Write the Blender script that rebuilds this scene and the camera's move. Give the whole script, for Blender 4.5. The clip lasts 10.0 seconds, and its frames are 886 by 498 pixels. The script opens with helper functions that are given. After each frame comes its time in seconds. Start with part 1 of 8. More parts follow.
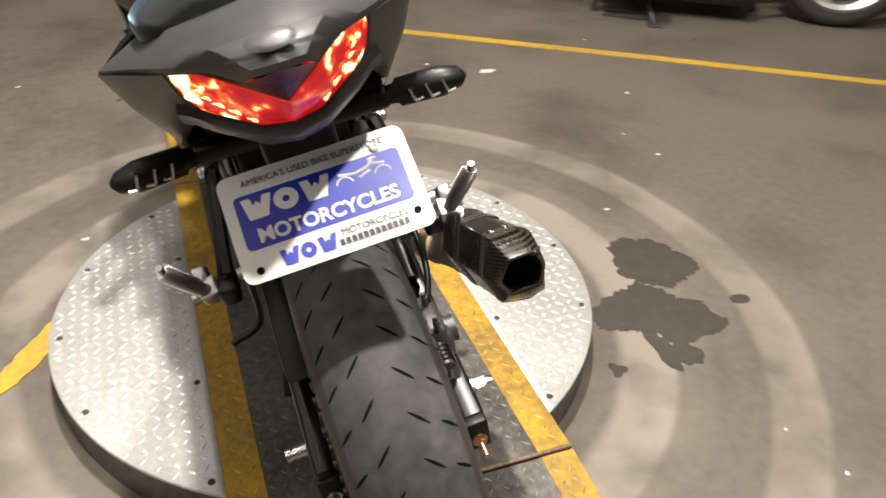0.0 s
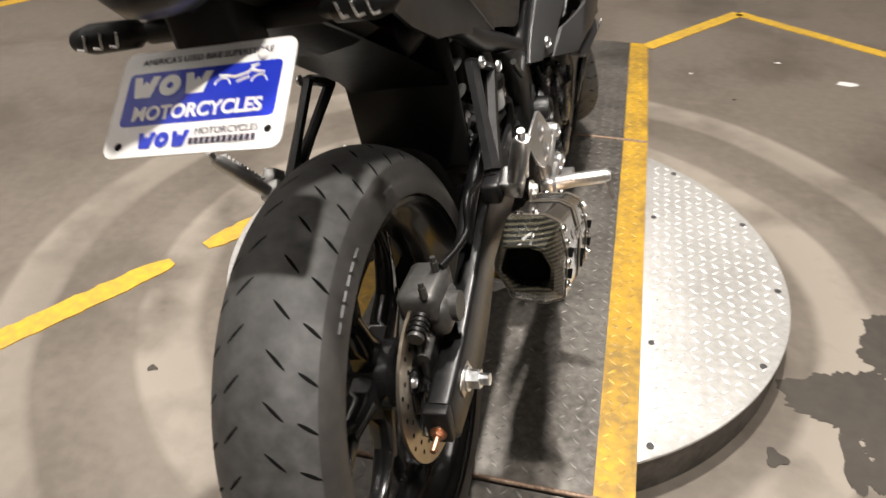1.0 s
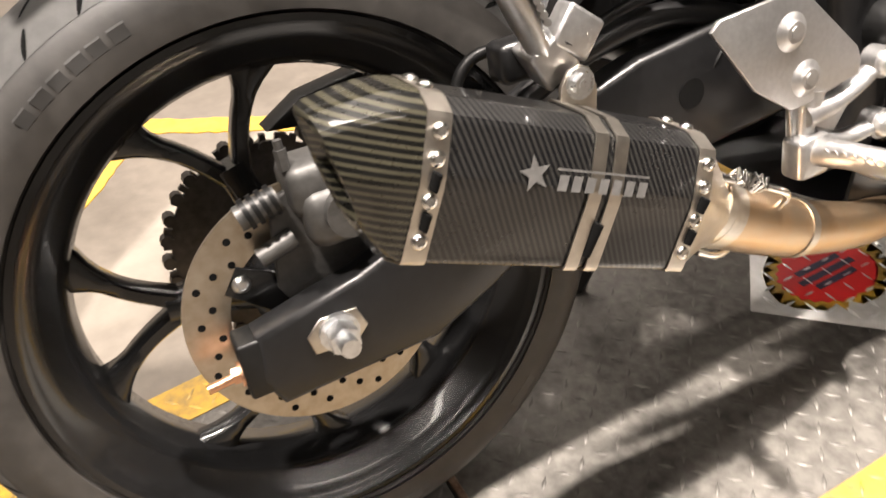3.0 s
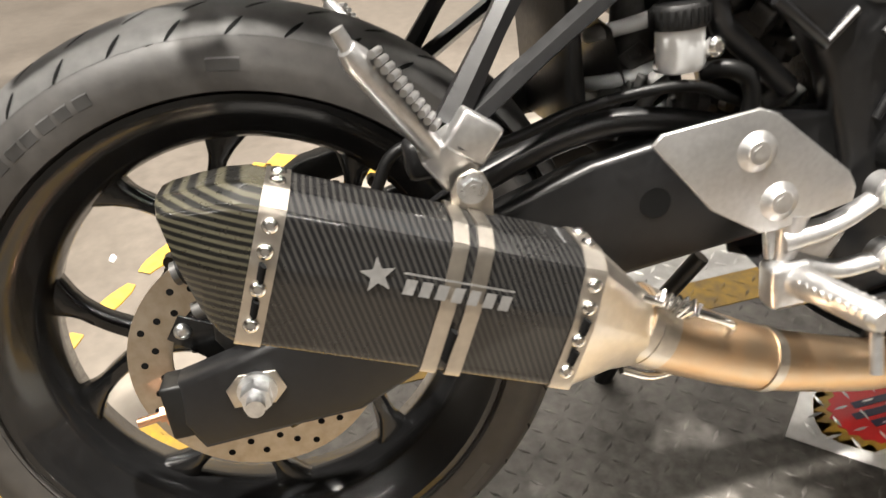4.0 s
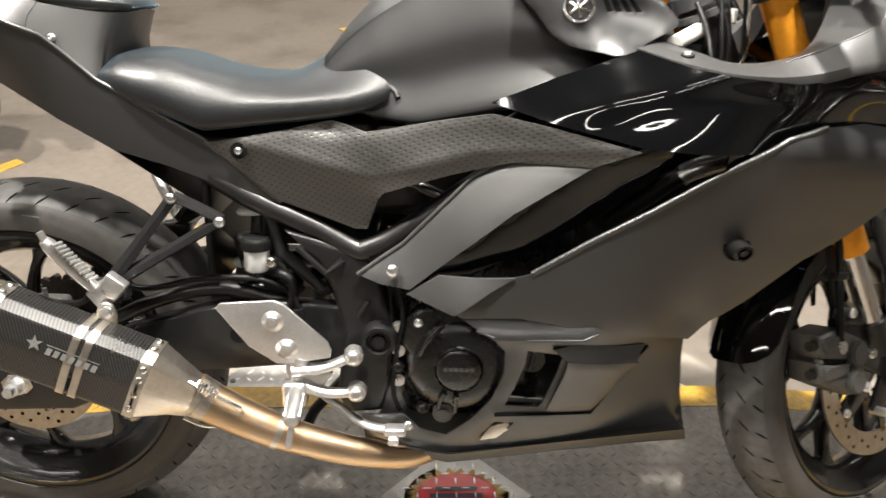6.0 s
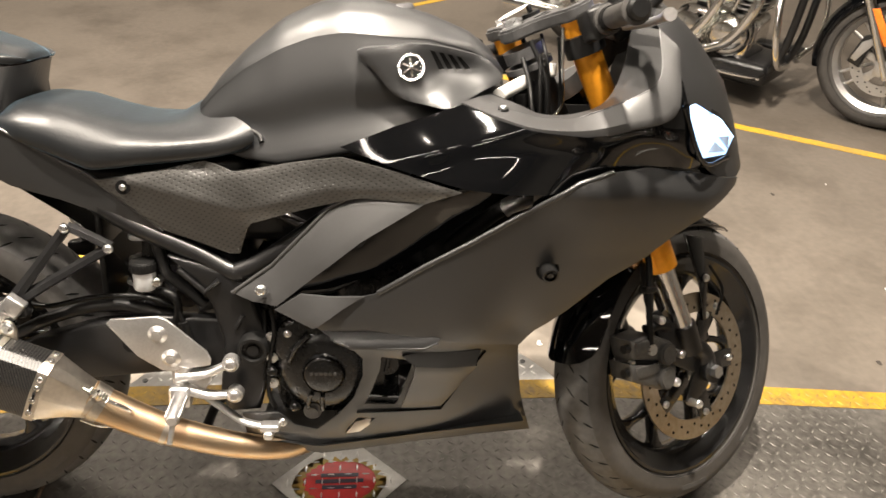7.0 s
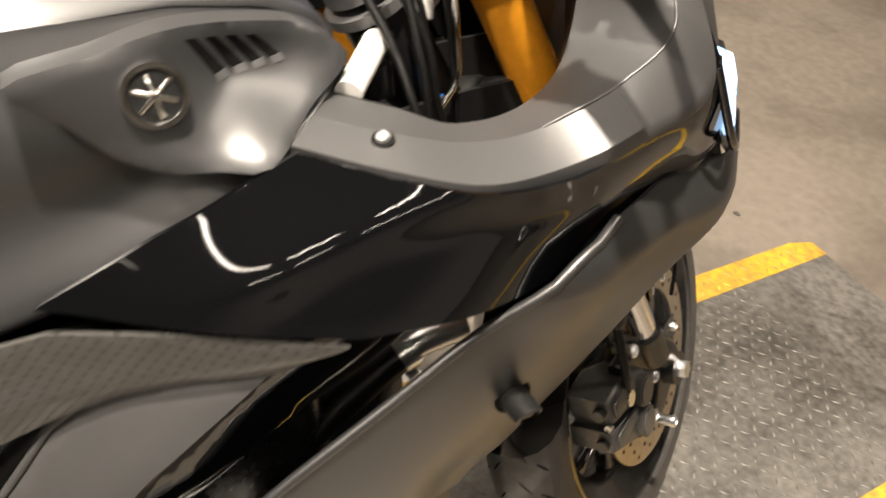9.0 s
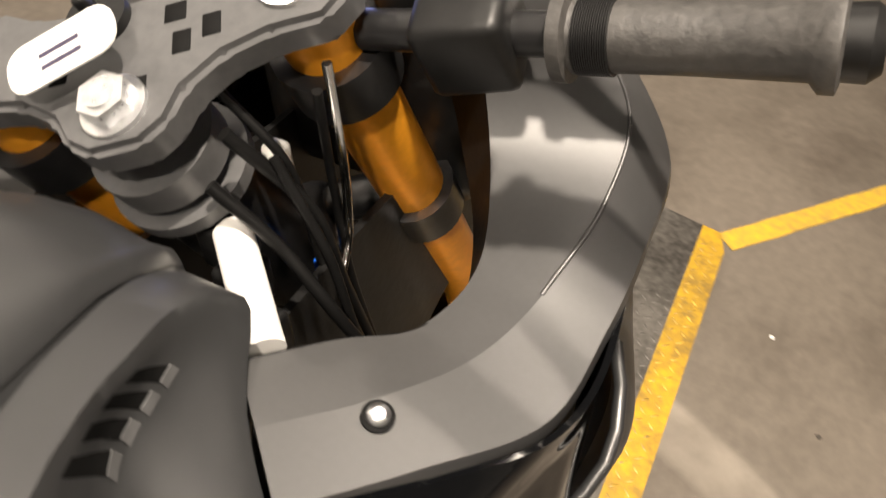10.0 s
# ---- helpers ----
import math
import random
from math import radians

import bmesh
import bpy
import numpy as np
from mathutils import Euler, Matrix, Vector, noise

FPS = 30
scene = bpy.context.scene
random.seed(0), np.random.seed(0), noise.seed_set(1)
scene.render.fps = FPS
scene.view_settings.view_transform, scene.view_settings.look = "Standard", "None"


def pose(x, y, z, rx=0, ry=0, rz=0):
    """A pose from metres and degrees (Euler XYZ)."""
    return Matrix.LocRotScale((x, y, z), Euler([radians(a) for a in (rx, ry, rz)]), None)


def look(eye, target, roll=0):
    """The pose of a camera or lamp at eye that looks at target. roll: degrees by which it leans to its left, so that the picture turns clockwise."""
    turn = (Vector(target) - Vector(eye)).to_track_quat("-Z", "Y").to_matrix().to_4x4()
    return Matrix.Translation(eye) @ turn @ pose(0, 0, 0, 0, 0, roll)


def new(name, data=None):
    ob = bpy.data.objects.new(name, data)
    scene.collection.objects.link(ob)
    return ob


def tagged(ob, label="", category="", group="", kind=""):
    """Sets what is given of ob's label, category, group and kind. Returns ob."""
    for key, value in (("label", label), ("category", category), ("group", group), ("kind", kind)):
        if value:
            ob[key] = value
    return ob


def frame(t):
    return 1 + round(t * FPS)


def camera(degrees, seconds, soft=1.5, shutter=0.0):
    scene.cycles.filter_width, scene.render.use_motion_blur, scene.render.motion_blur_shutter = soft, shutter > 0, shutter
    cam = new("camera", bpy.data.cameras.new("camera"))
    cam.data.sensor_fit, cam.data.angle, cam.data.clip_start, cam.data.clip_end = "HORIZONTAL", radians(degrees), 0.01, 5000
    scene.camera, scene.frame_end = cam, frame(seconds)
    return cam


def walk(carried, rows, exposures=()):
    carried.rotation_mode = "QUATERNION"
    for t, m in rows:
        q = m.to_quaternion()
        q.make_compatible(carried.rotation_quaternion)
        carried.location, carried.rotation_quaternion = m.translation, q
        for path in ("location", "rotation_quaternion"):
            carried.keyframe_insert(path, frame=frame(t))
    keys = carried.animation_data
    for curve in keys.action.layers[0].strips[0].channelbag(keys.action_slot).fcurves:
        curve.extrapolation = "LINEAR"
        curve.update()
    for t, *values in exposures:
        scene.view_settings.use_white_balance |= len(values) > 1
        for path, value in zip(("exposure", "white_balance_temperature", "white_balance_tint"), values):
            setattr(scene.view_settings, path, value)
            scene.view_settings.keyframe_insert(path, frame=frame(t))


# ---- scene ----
cam = camera(59.7, 10.0, 1.5, 0.32)
PATH = [
    (0.0, (-0.290, -0.731, 1.090), (0.015, 0.041, 0.532), 2.2),
    (0.5, (-0.031, -0.766, 1.084), (0.011, 0.056, 0.516), 1.6),
    (1.0, (0.168, -0.685, 1.022), (-0.007, 0.104, 0.433), 0.8),
    (1.5, (0.340, -0.535, 0.946), (-0.008, 0.182, 0.341), -1.0),
    (2.0, (0.464, -0.383, 0.856), (-0.042, 0.200, 0.220), -3.0),
    (2.2, (0.494, -0.330, 0.825), (-0.062, 0.182, 0.170), -3.8),
    (3.3, (0.470, -0.038, 0.735), (-0.270, 0.231, 0.119), -6.4),
    (3.5, (0.478, 0.002, 0.735), (-0.288, 0.220, 0.131), -7.8),
    (4.0, (0.539, 0.090, 0.760), (-0.271, 0.218, 0.187), -7.3),
    (4.5, (0.694, 0.194, 0.862), (-0.152, 0.240, 0.332), -4.6),
    (5.0, (0.828, 0.321, 0.976), (-0.026, 0.355, 0.458), -1.4),
    (5.5, (0.928, 0.506, 1.065), (0.071, 0.533, 0.550), 0.2),
    (6.0, (0.998, 0.617, 1.136), (0.141, 0.656, 0.622), 1.6),
    (6.2, (1.037, 0.649, 1.157), (0.177, 0.700, 0.649), 2.1),
    (7.3, (1.136, 0.800, 1.309), (0.299, 0.898, 0.771), 3.0),
    (7.5, (1.091, 0.801, 1.296), (0.257, 0.909, 0.755), 2.8),
    (8.0, (0.921, 0.735, 1.241), (0.118, 0.916, 0.673), 1.5),
    (8.5, (0.673, 0.698, 1.204), (-0.056, 0.978, 0.578), 1.4),
    (9.0, (0.415, 0.779, 1.184), (-0.180, 1.157, 0.475), 5.3),
    (9.2, (0.325, 0.810, 1.185), (-0.204, 1.242, 0.455), 7.9),
    (9.4, (0.242, 0.825, 1.175), (-0.214, 1.318, 0.434), 11.0),
    (9.6, (0.185, 0.820, 1.167), (-0.193, 1.378, 0.428), 12.6),
    (9.8, (0.129, 0.812, 1.175), (-0.154, 1.407, 0.423), 13.1),
    (10.0, (0.074, 0.808, 1.181), (-0.117, 1.433, 0.424), 14.1),
]
walk(cam, [(t, look(eye, target, roll)) for t, eye, target, roll in PATH],
     [(0.0, -0.58, 6100, 11), (1.0, -0.56, 6000, 12), (2.0, 0.08, 6300, 18), (3.5, 0.5, 6100, 12), (4.0, 0.5, 6000, 10), (6.0, 0.42, 6000, 10), (7.5, 0.26, 6700, 13), (9.0, 0.30, 6600, 12), (10.0, -0.24, 6700, 13)])

# ---- light ----
world = bpy.data.worlds.new("hall_air")
world.use_nodes = True
world.node_tree.nodes["Background"].inputs[0].default_value = (0.9, 0.8, 0.66, 1)
world.node_tree.nodes["Background"].inputs[1].default_value = 0.1
scene.world = world
LAMP_Z = 3.75
WARM = (1.0, 0.90, 0.76)


def ceiling_lamp(name, shape, x, y, sx, sy, power):
    data = bpy.data.lights.new(name, "AREA")
    data.shape, data.size, data.size_y, data.energy, data.color = shape, sx, sy, power, WARM
    lamp = new(name, data)
    lamp.location = (x, y, LAMP_Z)
    return lamp


# long tubes in rows over the bays, and three bright round high-bay lamps near the turntable
TUBES = [(x, y) for x in (-5.6, -3.6, -1.4, 2.1, 4.3) for y in (-2.0, 1.0, 4.0)]
TUBE_POWER = {-5.6: 40, -3.6: 42, -1.4: 20, 2.1: 22, 4.3: 28}
BAYS = [(0.12, -1.0), (0.05, 0.90), (0.15, 3.1)]
for x, y in TUBES:
    ceiling_lamp("tube_light", "RECTANGLE", x, y, 0.09, 2.3, TUBE_POWER[x] * (1.0 if y < 3 else 0.8 if x < 0 else 0.1))
for x, y in BAYS:
    ceiling_lamp("high_bay_light", "DISK", x, y, 0.15, 0.15, {-1.0: 240, 0.90: 330, 3.1: 50}[y])


# ---- mesh tools ----
from mathutils import geometry

PI = math.pi


def part(name, bm, material, parent=None, label="", angle=50, smooth=True):
    """Links a bmesh as one mesh object, under a parent if one is given."""
    bmesh.ops.recalc_face_normals(bm, faces=bm.faces)
    me = bpy.data.meshes.new(name)
    bm.to_mesh(me)
    bm.free()
    for m in (material if isinstance(material, (list, tuple)) else [material]):
        me.materials.append(m)
    if smooth:
        me.polygons.foreach_set("use_smooth", [True] * len(me.polygons))
        me.set_sharp_from_angle(angle=radians(angle))
    ob = new(name, me)
    ob.parent = parent
    if label:
        tagged(ob, label)
    return ob


def group_root(name, m, label, category, group="", kind=""):
    ob = new(name)
    ob.empty_display_size = 0.05
    ob.matrix_world = m
    return tagged(ob, label, category, group, kind)


def put(bm, other, m=None):
    """Adds the bmesh other to bm, moved by m."""
    if m is not None:
        other.transform(m)
    me = bpy.data.meshes.new("tmp")
    other.to_mesh(me)
    other.free()
    bm.from_mesh(me)
    bpy.data.meshes.remove(me)
    return bm


def block(lo, hi, bevel=0.0, seg=2):
    bm = bmesh.new()
    bmesh.ops.create_cube(bm, size=1)
    for v in bm.verts:
        v.co = Vector([lo[i] if v.co[i] < 0 else hi[i] for i in range(3)])
    if bevel:
        bmesh.ops.bevel(bm, geom=bm.edges[:], offset=bevel, segments=seg, profile=0.5, affect="EDGES")
    return bm


def rod(a, b, r, r2=None, seg=20, cap=True):
    a, b = Vector(a), Vector(b)
    bm = bmesh.new()
    bmesh.ops.create_cone(bm, cap_ends=cap, segments=seg, radius1=r, radius2=r if r2 is None else r2, depth=(b - a).length)
    bm.transform(Matrix.Translation((a + b) / 2) @ (b - a).to_track_quat("Z", "Y").to_matrix().to_4x4())
    return bm


def spline(points, n=8, closed=False):
    """A smooth line through the points (Catmull-Rom)."""
    p = [Vector(q) for q in points]
    out = []
    m = len(p)
    for i in range(m if closed else m - 1):
        if closed:
            a, b, c, d = p[i - 1], p[i], p[(i + 1) % m], p[(i + 2) % m]
        else:
            b, c = p[i], p[i + 1]
            a = p[i - 1] if i else b * 2 - c
            d = p[i + 2] if i + 2 < m else c * 2 - b
        for k in range(n):
            t = k / n
            out.append(0.5 * (2 * b + (c - a) * t + (2 * a - 5 * b + 4 * c - d) * t * t + (3 * b - a - 3 * c + d) * t ** 3))
    if not closed:
        out.append(p[-1])
    return out


def loft(rings, closed_ring=True, caps=True):
    """A skin over rings of equally many points."""
    bm = bmesh.new()
    rows = [[bm.verts.new(p) for p in ring] for ring in rings]
    n = len(rings[0])
    for a, b in zip(rows, rows[1:]):
        for i in range(n if closed_ring else n - 1):
            j = (i + 1) % n
            bm.faces.new((a[i], a[j], b[j], b[i]))
    if caps and closed_ring:
        bm.faces.new(rows[0][::-1])
        bm.faces.new(rows[-1])
    return bm


def tube(points, r, seg=12, smooth=0, radii=None, squash=None):
    """A pipe along a line of points; smooth: steps of the spline between them."""
    pts = spline(points, smooth) if smooth else [Vector(q) for q in points]
    n = len(pts)
    if radii:
        rad = [np.interp(i / (n - 1), np.linspace(0, 1, len(radii)), radii) for i in range(n)]
    else:
        rad = [r] * n
    rings = []
    up = Vector((0.31, 0.2, 0.93))
    for i, q in enumerate(pts):
        d = (pts[min(i + 1, n - 1)] - pts[max(i - 1, 0)]).normalized()
        side = d.cross(up)
        if side.length < 1e-4:
            side = d.cross(Vector((1, 0, 0)))
        side.normalize()
        up = side.cross(d).normalized()
        sq = squash or 1.0
        rings.append([q + (side * math.cos(a) + up * math.sin(a) * sq) * rad[i] for a in np.linspace(0, 2 * PI, seg, endpoint=False)])
    return loft(rings)


def lathe(profile, seg=64, closed=False):
    """Turns (radius, x) pairs round the x axis."""
    bm = bmesh.new()
    rows = []
    for k in range(seg):
        a = 2 * PI * k / seg
        rows.append([bm.verts.new((x, r * math.cos(a), r * math.sin(a))) for r, x in profile])
    n = len(profile)
    for k in range(seg):
        a, b = rows[k], rows[(k + 1) % seg]
        for i in range(n if closed else n - 1):
            j = (i + 1) % n
            bm.faces.new((a[i], a[j], b[j], b[i]))
    bmesh.ops.remove_doubles(bm, verts=bm.verts, dist=1e-5)
    return bm


def slab(outline, x0, x1, bevel=0.0, smooth=0, seg=2):
    """A plate with an outline of (y, z) pairs between x0 and x1."""
    pts = [(q.x, q.y) for q in spline([(a, b, 0) for a, b in outline], smooth, True)] if smooth else outline
    bm = bmesh.new()
    f = bm.faces.new([bm.verts.new((x0, y, z)) for y, z in pts])
    ex = bmesh.ops.extrude_face_region(bm, geom=[f])
    for v in ex["geom"]:
        if isinstance(v, bmesh.types.BMVert):
            v.co.x = x1
    bmesh.ops.recalc_face_normals(bm, faces=bm.faces)
    if bevel:
        flat = [f for f in bm.faces if len(f.verts) > 4 or abs(f.normal.x) > 0.9]
        edges = {e for f in flat for e in f.edges}
        bmesh.ops.bevel(bm, geom=list(edges), offset=bevel, segments=seg, profile=0.5, affect="EDGES")
    big = [f for f in bm.faces if len(f.verts) > 4]
    bmesh.ops.triangulate(bm, faces=big)
    return bm


def surface(ctrl, soft=1e-4):
    """A smooth surface x(y, z) through a few control points (x, y, z): a thin plate."""
    c = np.array(ctrl, float)
    yz = c[:, 1:]
    d = np.linalg.norm(yz[:, None] - yz[None], axis=2)
    k = np.where(d > 0, d * d * np.log(np.maximum(d, 1e-9)), 0)
    n = len(c)
    a = np.zeros((n + 3, n + 3))
    a[:n, :n] = k + soft * np.eye(n)
    a[:n, n], a[:n, n + 1:] = 1, yz
    a[n, :n], a[n + 1:, :n] = 1, yz.T
    w = np.linalg.solve(a, np.r_[c[:, 0], 0, 0, 0])

    def at(y, z):
        r = np.hypot(yz[:, 0] - y, yz[:, 1] - z)
        return float((w[:n] * np.where(r > 0, r * r * np.log(np.maximum(r, 1e-9)), 0)).sum() + w[n] + w[n + 1] * y + w[n + 2] * z)
    return at


def dense(outline, step):
    out = []
    for (a, b), (c, d) in zip(outline, outline[1:] + outline[:1]):
        m = max(1, int(math.hypot(c - a, d - b) / step))
        out += [(a + (c - a) * i / m, b + (d - b) * i / m) for i in range(m)]
    return out


def shell(outline, at, thick=0.004, step=0.012, smooth=0, rim=0.004, holes=()):
    """A moulded panel: an outline of (y, z) pairs bent to x = at(y, z), with a rolled rim."""
    if smooth:
        outline = [(q.x, q.y) for q in spline([(a, b, 0) for a, b in outline], smooth, True)]
    loops = [dense(list(outline), step)] + [dense(list(h), step) for h in holes]
    verts, edges = [], []
    for lp in loops:
        k = len(verts)
        verts += [Vector(p) for p in lp]
        edges += [(k + i, k + (i + 1) % len(lp)) for i in range(len(lp))]
    ys, zs = [v.x for v in verts], [v.y for v in verts]
    own = len(verts)
    edge_pts = np.array([(v.x, v.y) for v in verts])

    def inside(y, z):
        c = False
        for lp in loops:
            for (a, b), (e, f) in zip(lp, lp[1:] + lp[:1]):
                if (b > z) != (f > z) and y < (e - a) * (z - b) / (f - b) + a:
                    c = not c
        return c
    row = 0
    z = min(zs)
    while z < max(zs):
        y = min(ys) + (step / 2 if row % 2 else 0)
        while y < max(ys):
            if np.hypot(edge_pts[:, 0] - y, edge_pts[:, 1] - z).min() > step * 0.6 and inside(y, z):
                verts.append(Vector((y, z)))
            y += step
        z += step * 0.87
        row += 1
    res = geometry.delaunay_2d_cdt(verts, edges, [], 0, 1e-5)
    bm = bmesh.new()
    near = []
    vv = []
    for p in res[0]:
        dist = np.hypot(edge_pts[:, 0] - p.x, edge_pts[:, 1] - p.y).min()
        x = at(p.x, p.y)
        s = 1 if x >= 0 else -1
        vv.append(bm.verts.new((x - s * rim * max(0.0, 1 - dist / (step * 1.2)) ** 2, p.x, p.y)))
    for f in res[2]:
        cy = sum(res[0][i].x for i in f) / len(f)
        cz = sum(res[0][i].y for i in f) / len(f)
        if inside(cy, cz):
            bm.faces.new([vv[i] for i in f])
    loose = [v for v in bm.verts if not v.link_faces]
    bmesh.ops.delete(bm, geom=loose, context="VERTS")
    bmesh.ops.recalc_face_normals(bm, faces=bm.faces)
    s = 1 if at(outline[0][0], outline[0][1]) >= 0 else -1
    ex = bmesh.ops.extrude_face_region(bm, geom=bm.faces[:])
    for v in ex["geom"]:
        if isinstance(v, bmesh.types.BMVert):
            v.co.x -= s * thick
    return bm


def skin(*lines, bulge=0.0, thick=0.004, steps=10, inward=(0, 0, 0)):
    """A panel stretched over smooth lines of equally many points."""
    rows = [spline(l, steps) for l in lines]
    n = len(rows[0])
    bm = loft([[r[i] for r in rows] for i in range(n)], closed_ring=False)
    ex = bmesh.ops.extrude_face_region(bm, geom=bm.faces[:])
    for v in ex["geom"]:
        if isinstance(v, bmesh.types.BMVert):
            v.co += Vector(inward).normalized() * thick
    return bm


def mirrored(bm):
    b = bm.copy()
    b.transform(Matrix.Diagonal((-1, 1, 1, 1)))
    bmesh.ops.reverse_faces(b, faces=b.faces)
    return b


def hexbolt(centre, axis, r=0.008, h=0.006, washer=True):
    """A bolt head with its washer, standing out along the axis."""
    c, d = Vector(centre), Vector(axis).normalized()
    bm = rod(c, c + d * h, r, r * 0.96, seg=6)
    if washer:
        put(bm, rod(c - d * 0.001, c + d * 0.0015, r * 1.4, seg=20))
    put(bm, rod(c + d * h, c + d * (h + 0.0006), r * 0.55, seg=12))
    return bm


def dome_bolt(centre, axis, r=0.008):
    c, d = Vector(centre), Vector(axis).normalized()
    q = d.to_track_quat("Z", "Y").to_matrix().to_4x4()
    prof = [(r, 0), (r, 0.3 * r), (r * 0.85, 0.6 * r), (r * 0.5, 0.75 * r), (r * 0.45, 0.55 * r), (0, 0.55 * r)]
    bm = lathe([(a, b) for a, b in prof], 20)
    bm.transform(Matrix.Translation(c) @ q @ pose(0, 0, 0, 0, -90, 0))
    return bm


# ---- materials ----
def material(name, colour, rough=0.5, metal=0.0, vary=0.25, fine=60.0, coarse=4.0, bump=0.0, rvary=0.15, second=None,
             coat=0.0, speck=0.0, random=0.0, spec=0.5):
    """A surface with grain and blotches: colour varied at two scales, roughness with it, a little relief."""
    m = bpy.data.materials.new(name)
    m.use_nodes = True
    t = m.node_tree
    n, l = t.nodes, t.links
    b = n["Principled BSDF"]
    co = n.new("ShaderNodeTexCoord")
    big = n.new("ShaderNodeTexNoise")
    big.inputs["Scale"].default_value, big.inputs["Detail"].default_value = coarse, 6
    small = n.new("ShaderNodeTexNoise")
    small.inputs["Scale"].default_value, small.inputs["Detail"].default_value = fine, 5
    for x in (big, small):
        l.new(co.outputs["Object"], x.inputs["Vector"])
    mix = n.new("ShaderNodeMath")
    mix.operation = "MULTIPLY_ADD"
    l.new(small.outputs["Fac"], mix.inputs[0])
    mix.inputs[1].default_value = 0.5
    half = n.new("ShaderNodeMath")
    half.operation = "MULTIPLY"
    l.new(big.outputs["Fac"], half.inputs[0])
    half.inputs[1].default_value = 0.5
    l.new(half.outputs[0], mix.inputs[2])
    ramp = n.new("ShaderNodeValToRGB")
    c2 = second or tuple(c * (1 - vary) for c in colour)
    c1 = colour if second else tuple(min(1, c * (1 + vary)) for c in colour)
    ramp.color_ramp.elements[0].position, ramp.color_ramp.elements[1].position = 0.36, 0.64
    ramp.color_ramp.elements[0].color, ramp.color_ramp.elements[1].color = (*c2, 1), (*c1, 1)
    l.new(mix.outputs[0], ramp.inputs[0])
    last = ramp.outputs[0]
    if random:
        info = n.new("ShaderNodeNewGeometry")
        hs = n.new("ShaderNodeHueSaturation")
        mr = n.new("ShaderNodeMapRange")
        mr.inputs[3].default_value, mr.inputs[4].default_value = 1 - random, 1 + random
        l.new(info.outputs["Random Per Island"], mr.inputs[0])
        l.new(mr.outputs[0], hs.inputs["Value"])
        l.new(last, hs.inputs["Color"])
        last = hs.outputs[0]
    l.new(last, b.inputs["Base Color"])
    rr = n.new("ShaderNodeMapRange")
    rr.inputs[3].default_value, rr.inputs[4].default_value = max(0.02, rough - rvary), min(1, rough + rvary)
    l.new(mix.outputs[0], rr.inputs[0])
    l.new(rr.outputs[0], b.inputs["Roughness"])
    b.inputs["Metallic"].default_value = metal
    b.inputs["Coat Weight"].default_value = coat
    b.inputs["Coat Roughness"].default_value = 0.04
    b.inputs["Specular IOR Level"].default_value = spec
    if bump:
        bp = n.new("ShaderNodeBump")
        bp.inputs["Strength"].default_value, bp.inputs["Distance"].default_value = 0.6, bump
        l.new(small.outputs["Fac"], bp.inputs["Height"])
        l.new(bp.outputs[0], b.inputs["Normal"])
    return m


def glow(name, colour, power):
    m = bpy.data.materials.new(name)
    m.use_nodes = True
    b = m.node_tree.nodes["Principled BSDF"]
    b.inputs["Base Color"].default_value = (*colour, 1)
    b.inputs["Emission Color"].default_value = (*colour, 1)
    b.inputs["Emission Strength"].default_value = power
    return m


def lit_lens(name):
    """A red lens lit from behind by clustered lamps: deep red to hot yellow patches."""
    m = bpy.data.materials.new(name)
    m.use_nodes = True
    n, l = m.node_tree.nodes, m.node_tree.links
    b = n["Principled BSDF"]
    b.inputs["Base Color"].default_value = (0.30, 0.004, 0.006, 1)
    b.inputs["Roughness"].default_value = 0.12
    co = n.new("ShaderNodeTexCoord")
    spot = n.new("ShaderNodeTexNoise")
    spot.inputs["Scale"].default_value, spot.inputs["Detail"].default_value, spot.inputs["Roughness"].default_value = 44, 2.5, 0.55
    l.new(co.outputs["Object"], spot.inputs["Vector"])
    sep = n.new("ShaderNodeSeparateXYZ")
    l.new(co.outputs["Object"], sep.inputs[0])
    far = n.new("ShaderNodeMath")
    far.operation = "ABSOLUTE"
    l.new(sep.outputs[0], far.inputs[0])
    lobe = n.new("ShaderNodeMapRange")
    lobe.inputs[1].default_value, lobe.inputs[2].default_value, lobe.inputs[3].default_value, lobe.inputs[4].default_value = 0.008, 0.034, -0.10, 0.06
    l.new(far.outputs[0], lobe.inputs[0])
    heat = n.new("ShaderNodeMath")
    l.new(spot.outputs["Fac"], heat.inputs[0])
    l.new(lobe.outputs[0], heat.inputs[1])
    ramp = n.new("ShaderNodeValToRGB")
    e = ramp.color_ramp.elements
    e[0].position, e[0].color = 0.30, (0.55, 0.002, 0.006, 1)
    e[1].position, e[1].color = 0.54, (1.0, 0.012, 0.018, 1)
    for pos, col in ((0.63, (1.0, 0.10, 0.02, 1)), (0.665, (1.0, 0.62, 0.14, 1)), (0.70, (1.0, 0.92, 0.62, 1))):
        e.new(pos).color = col
    l.new(heat.outputs[0], ramp.inputs[0])
    power = n.new("ShaderNodeMapRange")
    power.inputs[1].default_value, power.inputs[2].default_value, power.inputs[3].default_value, power.inputs[4].default_value = 0.58, 0.70, 0.80, 4.5
    l.new(heat.outputs[0], power.inputs[0])
    l.new(ramp.outputs[0], b.inputs["Emission Color"])
    l.new(power.outputs[0], b.inputs["Emission Strength"])
    return m


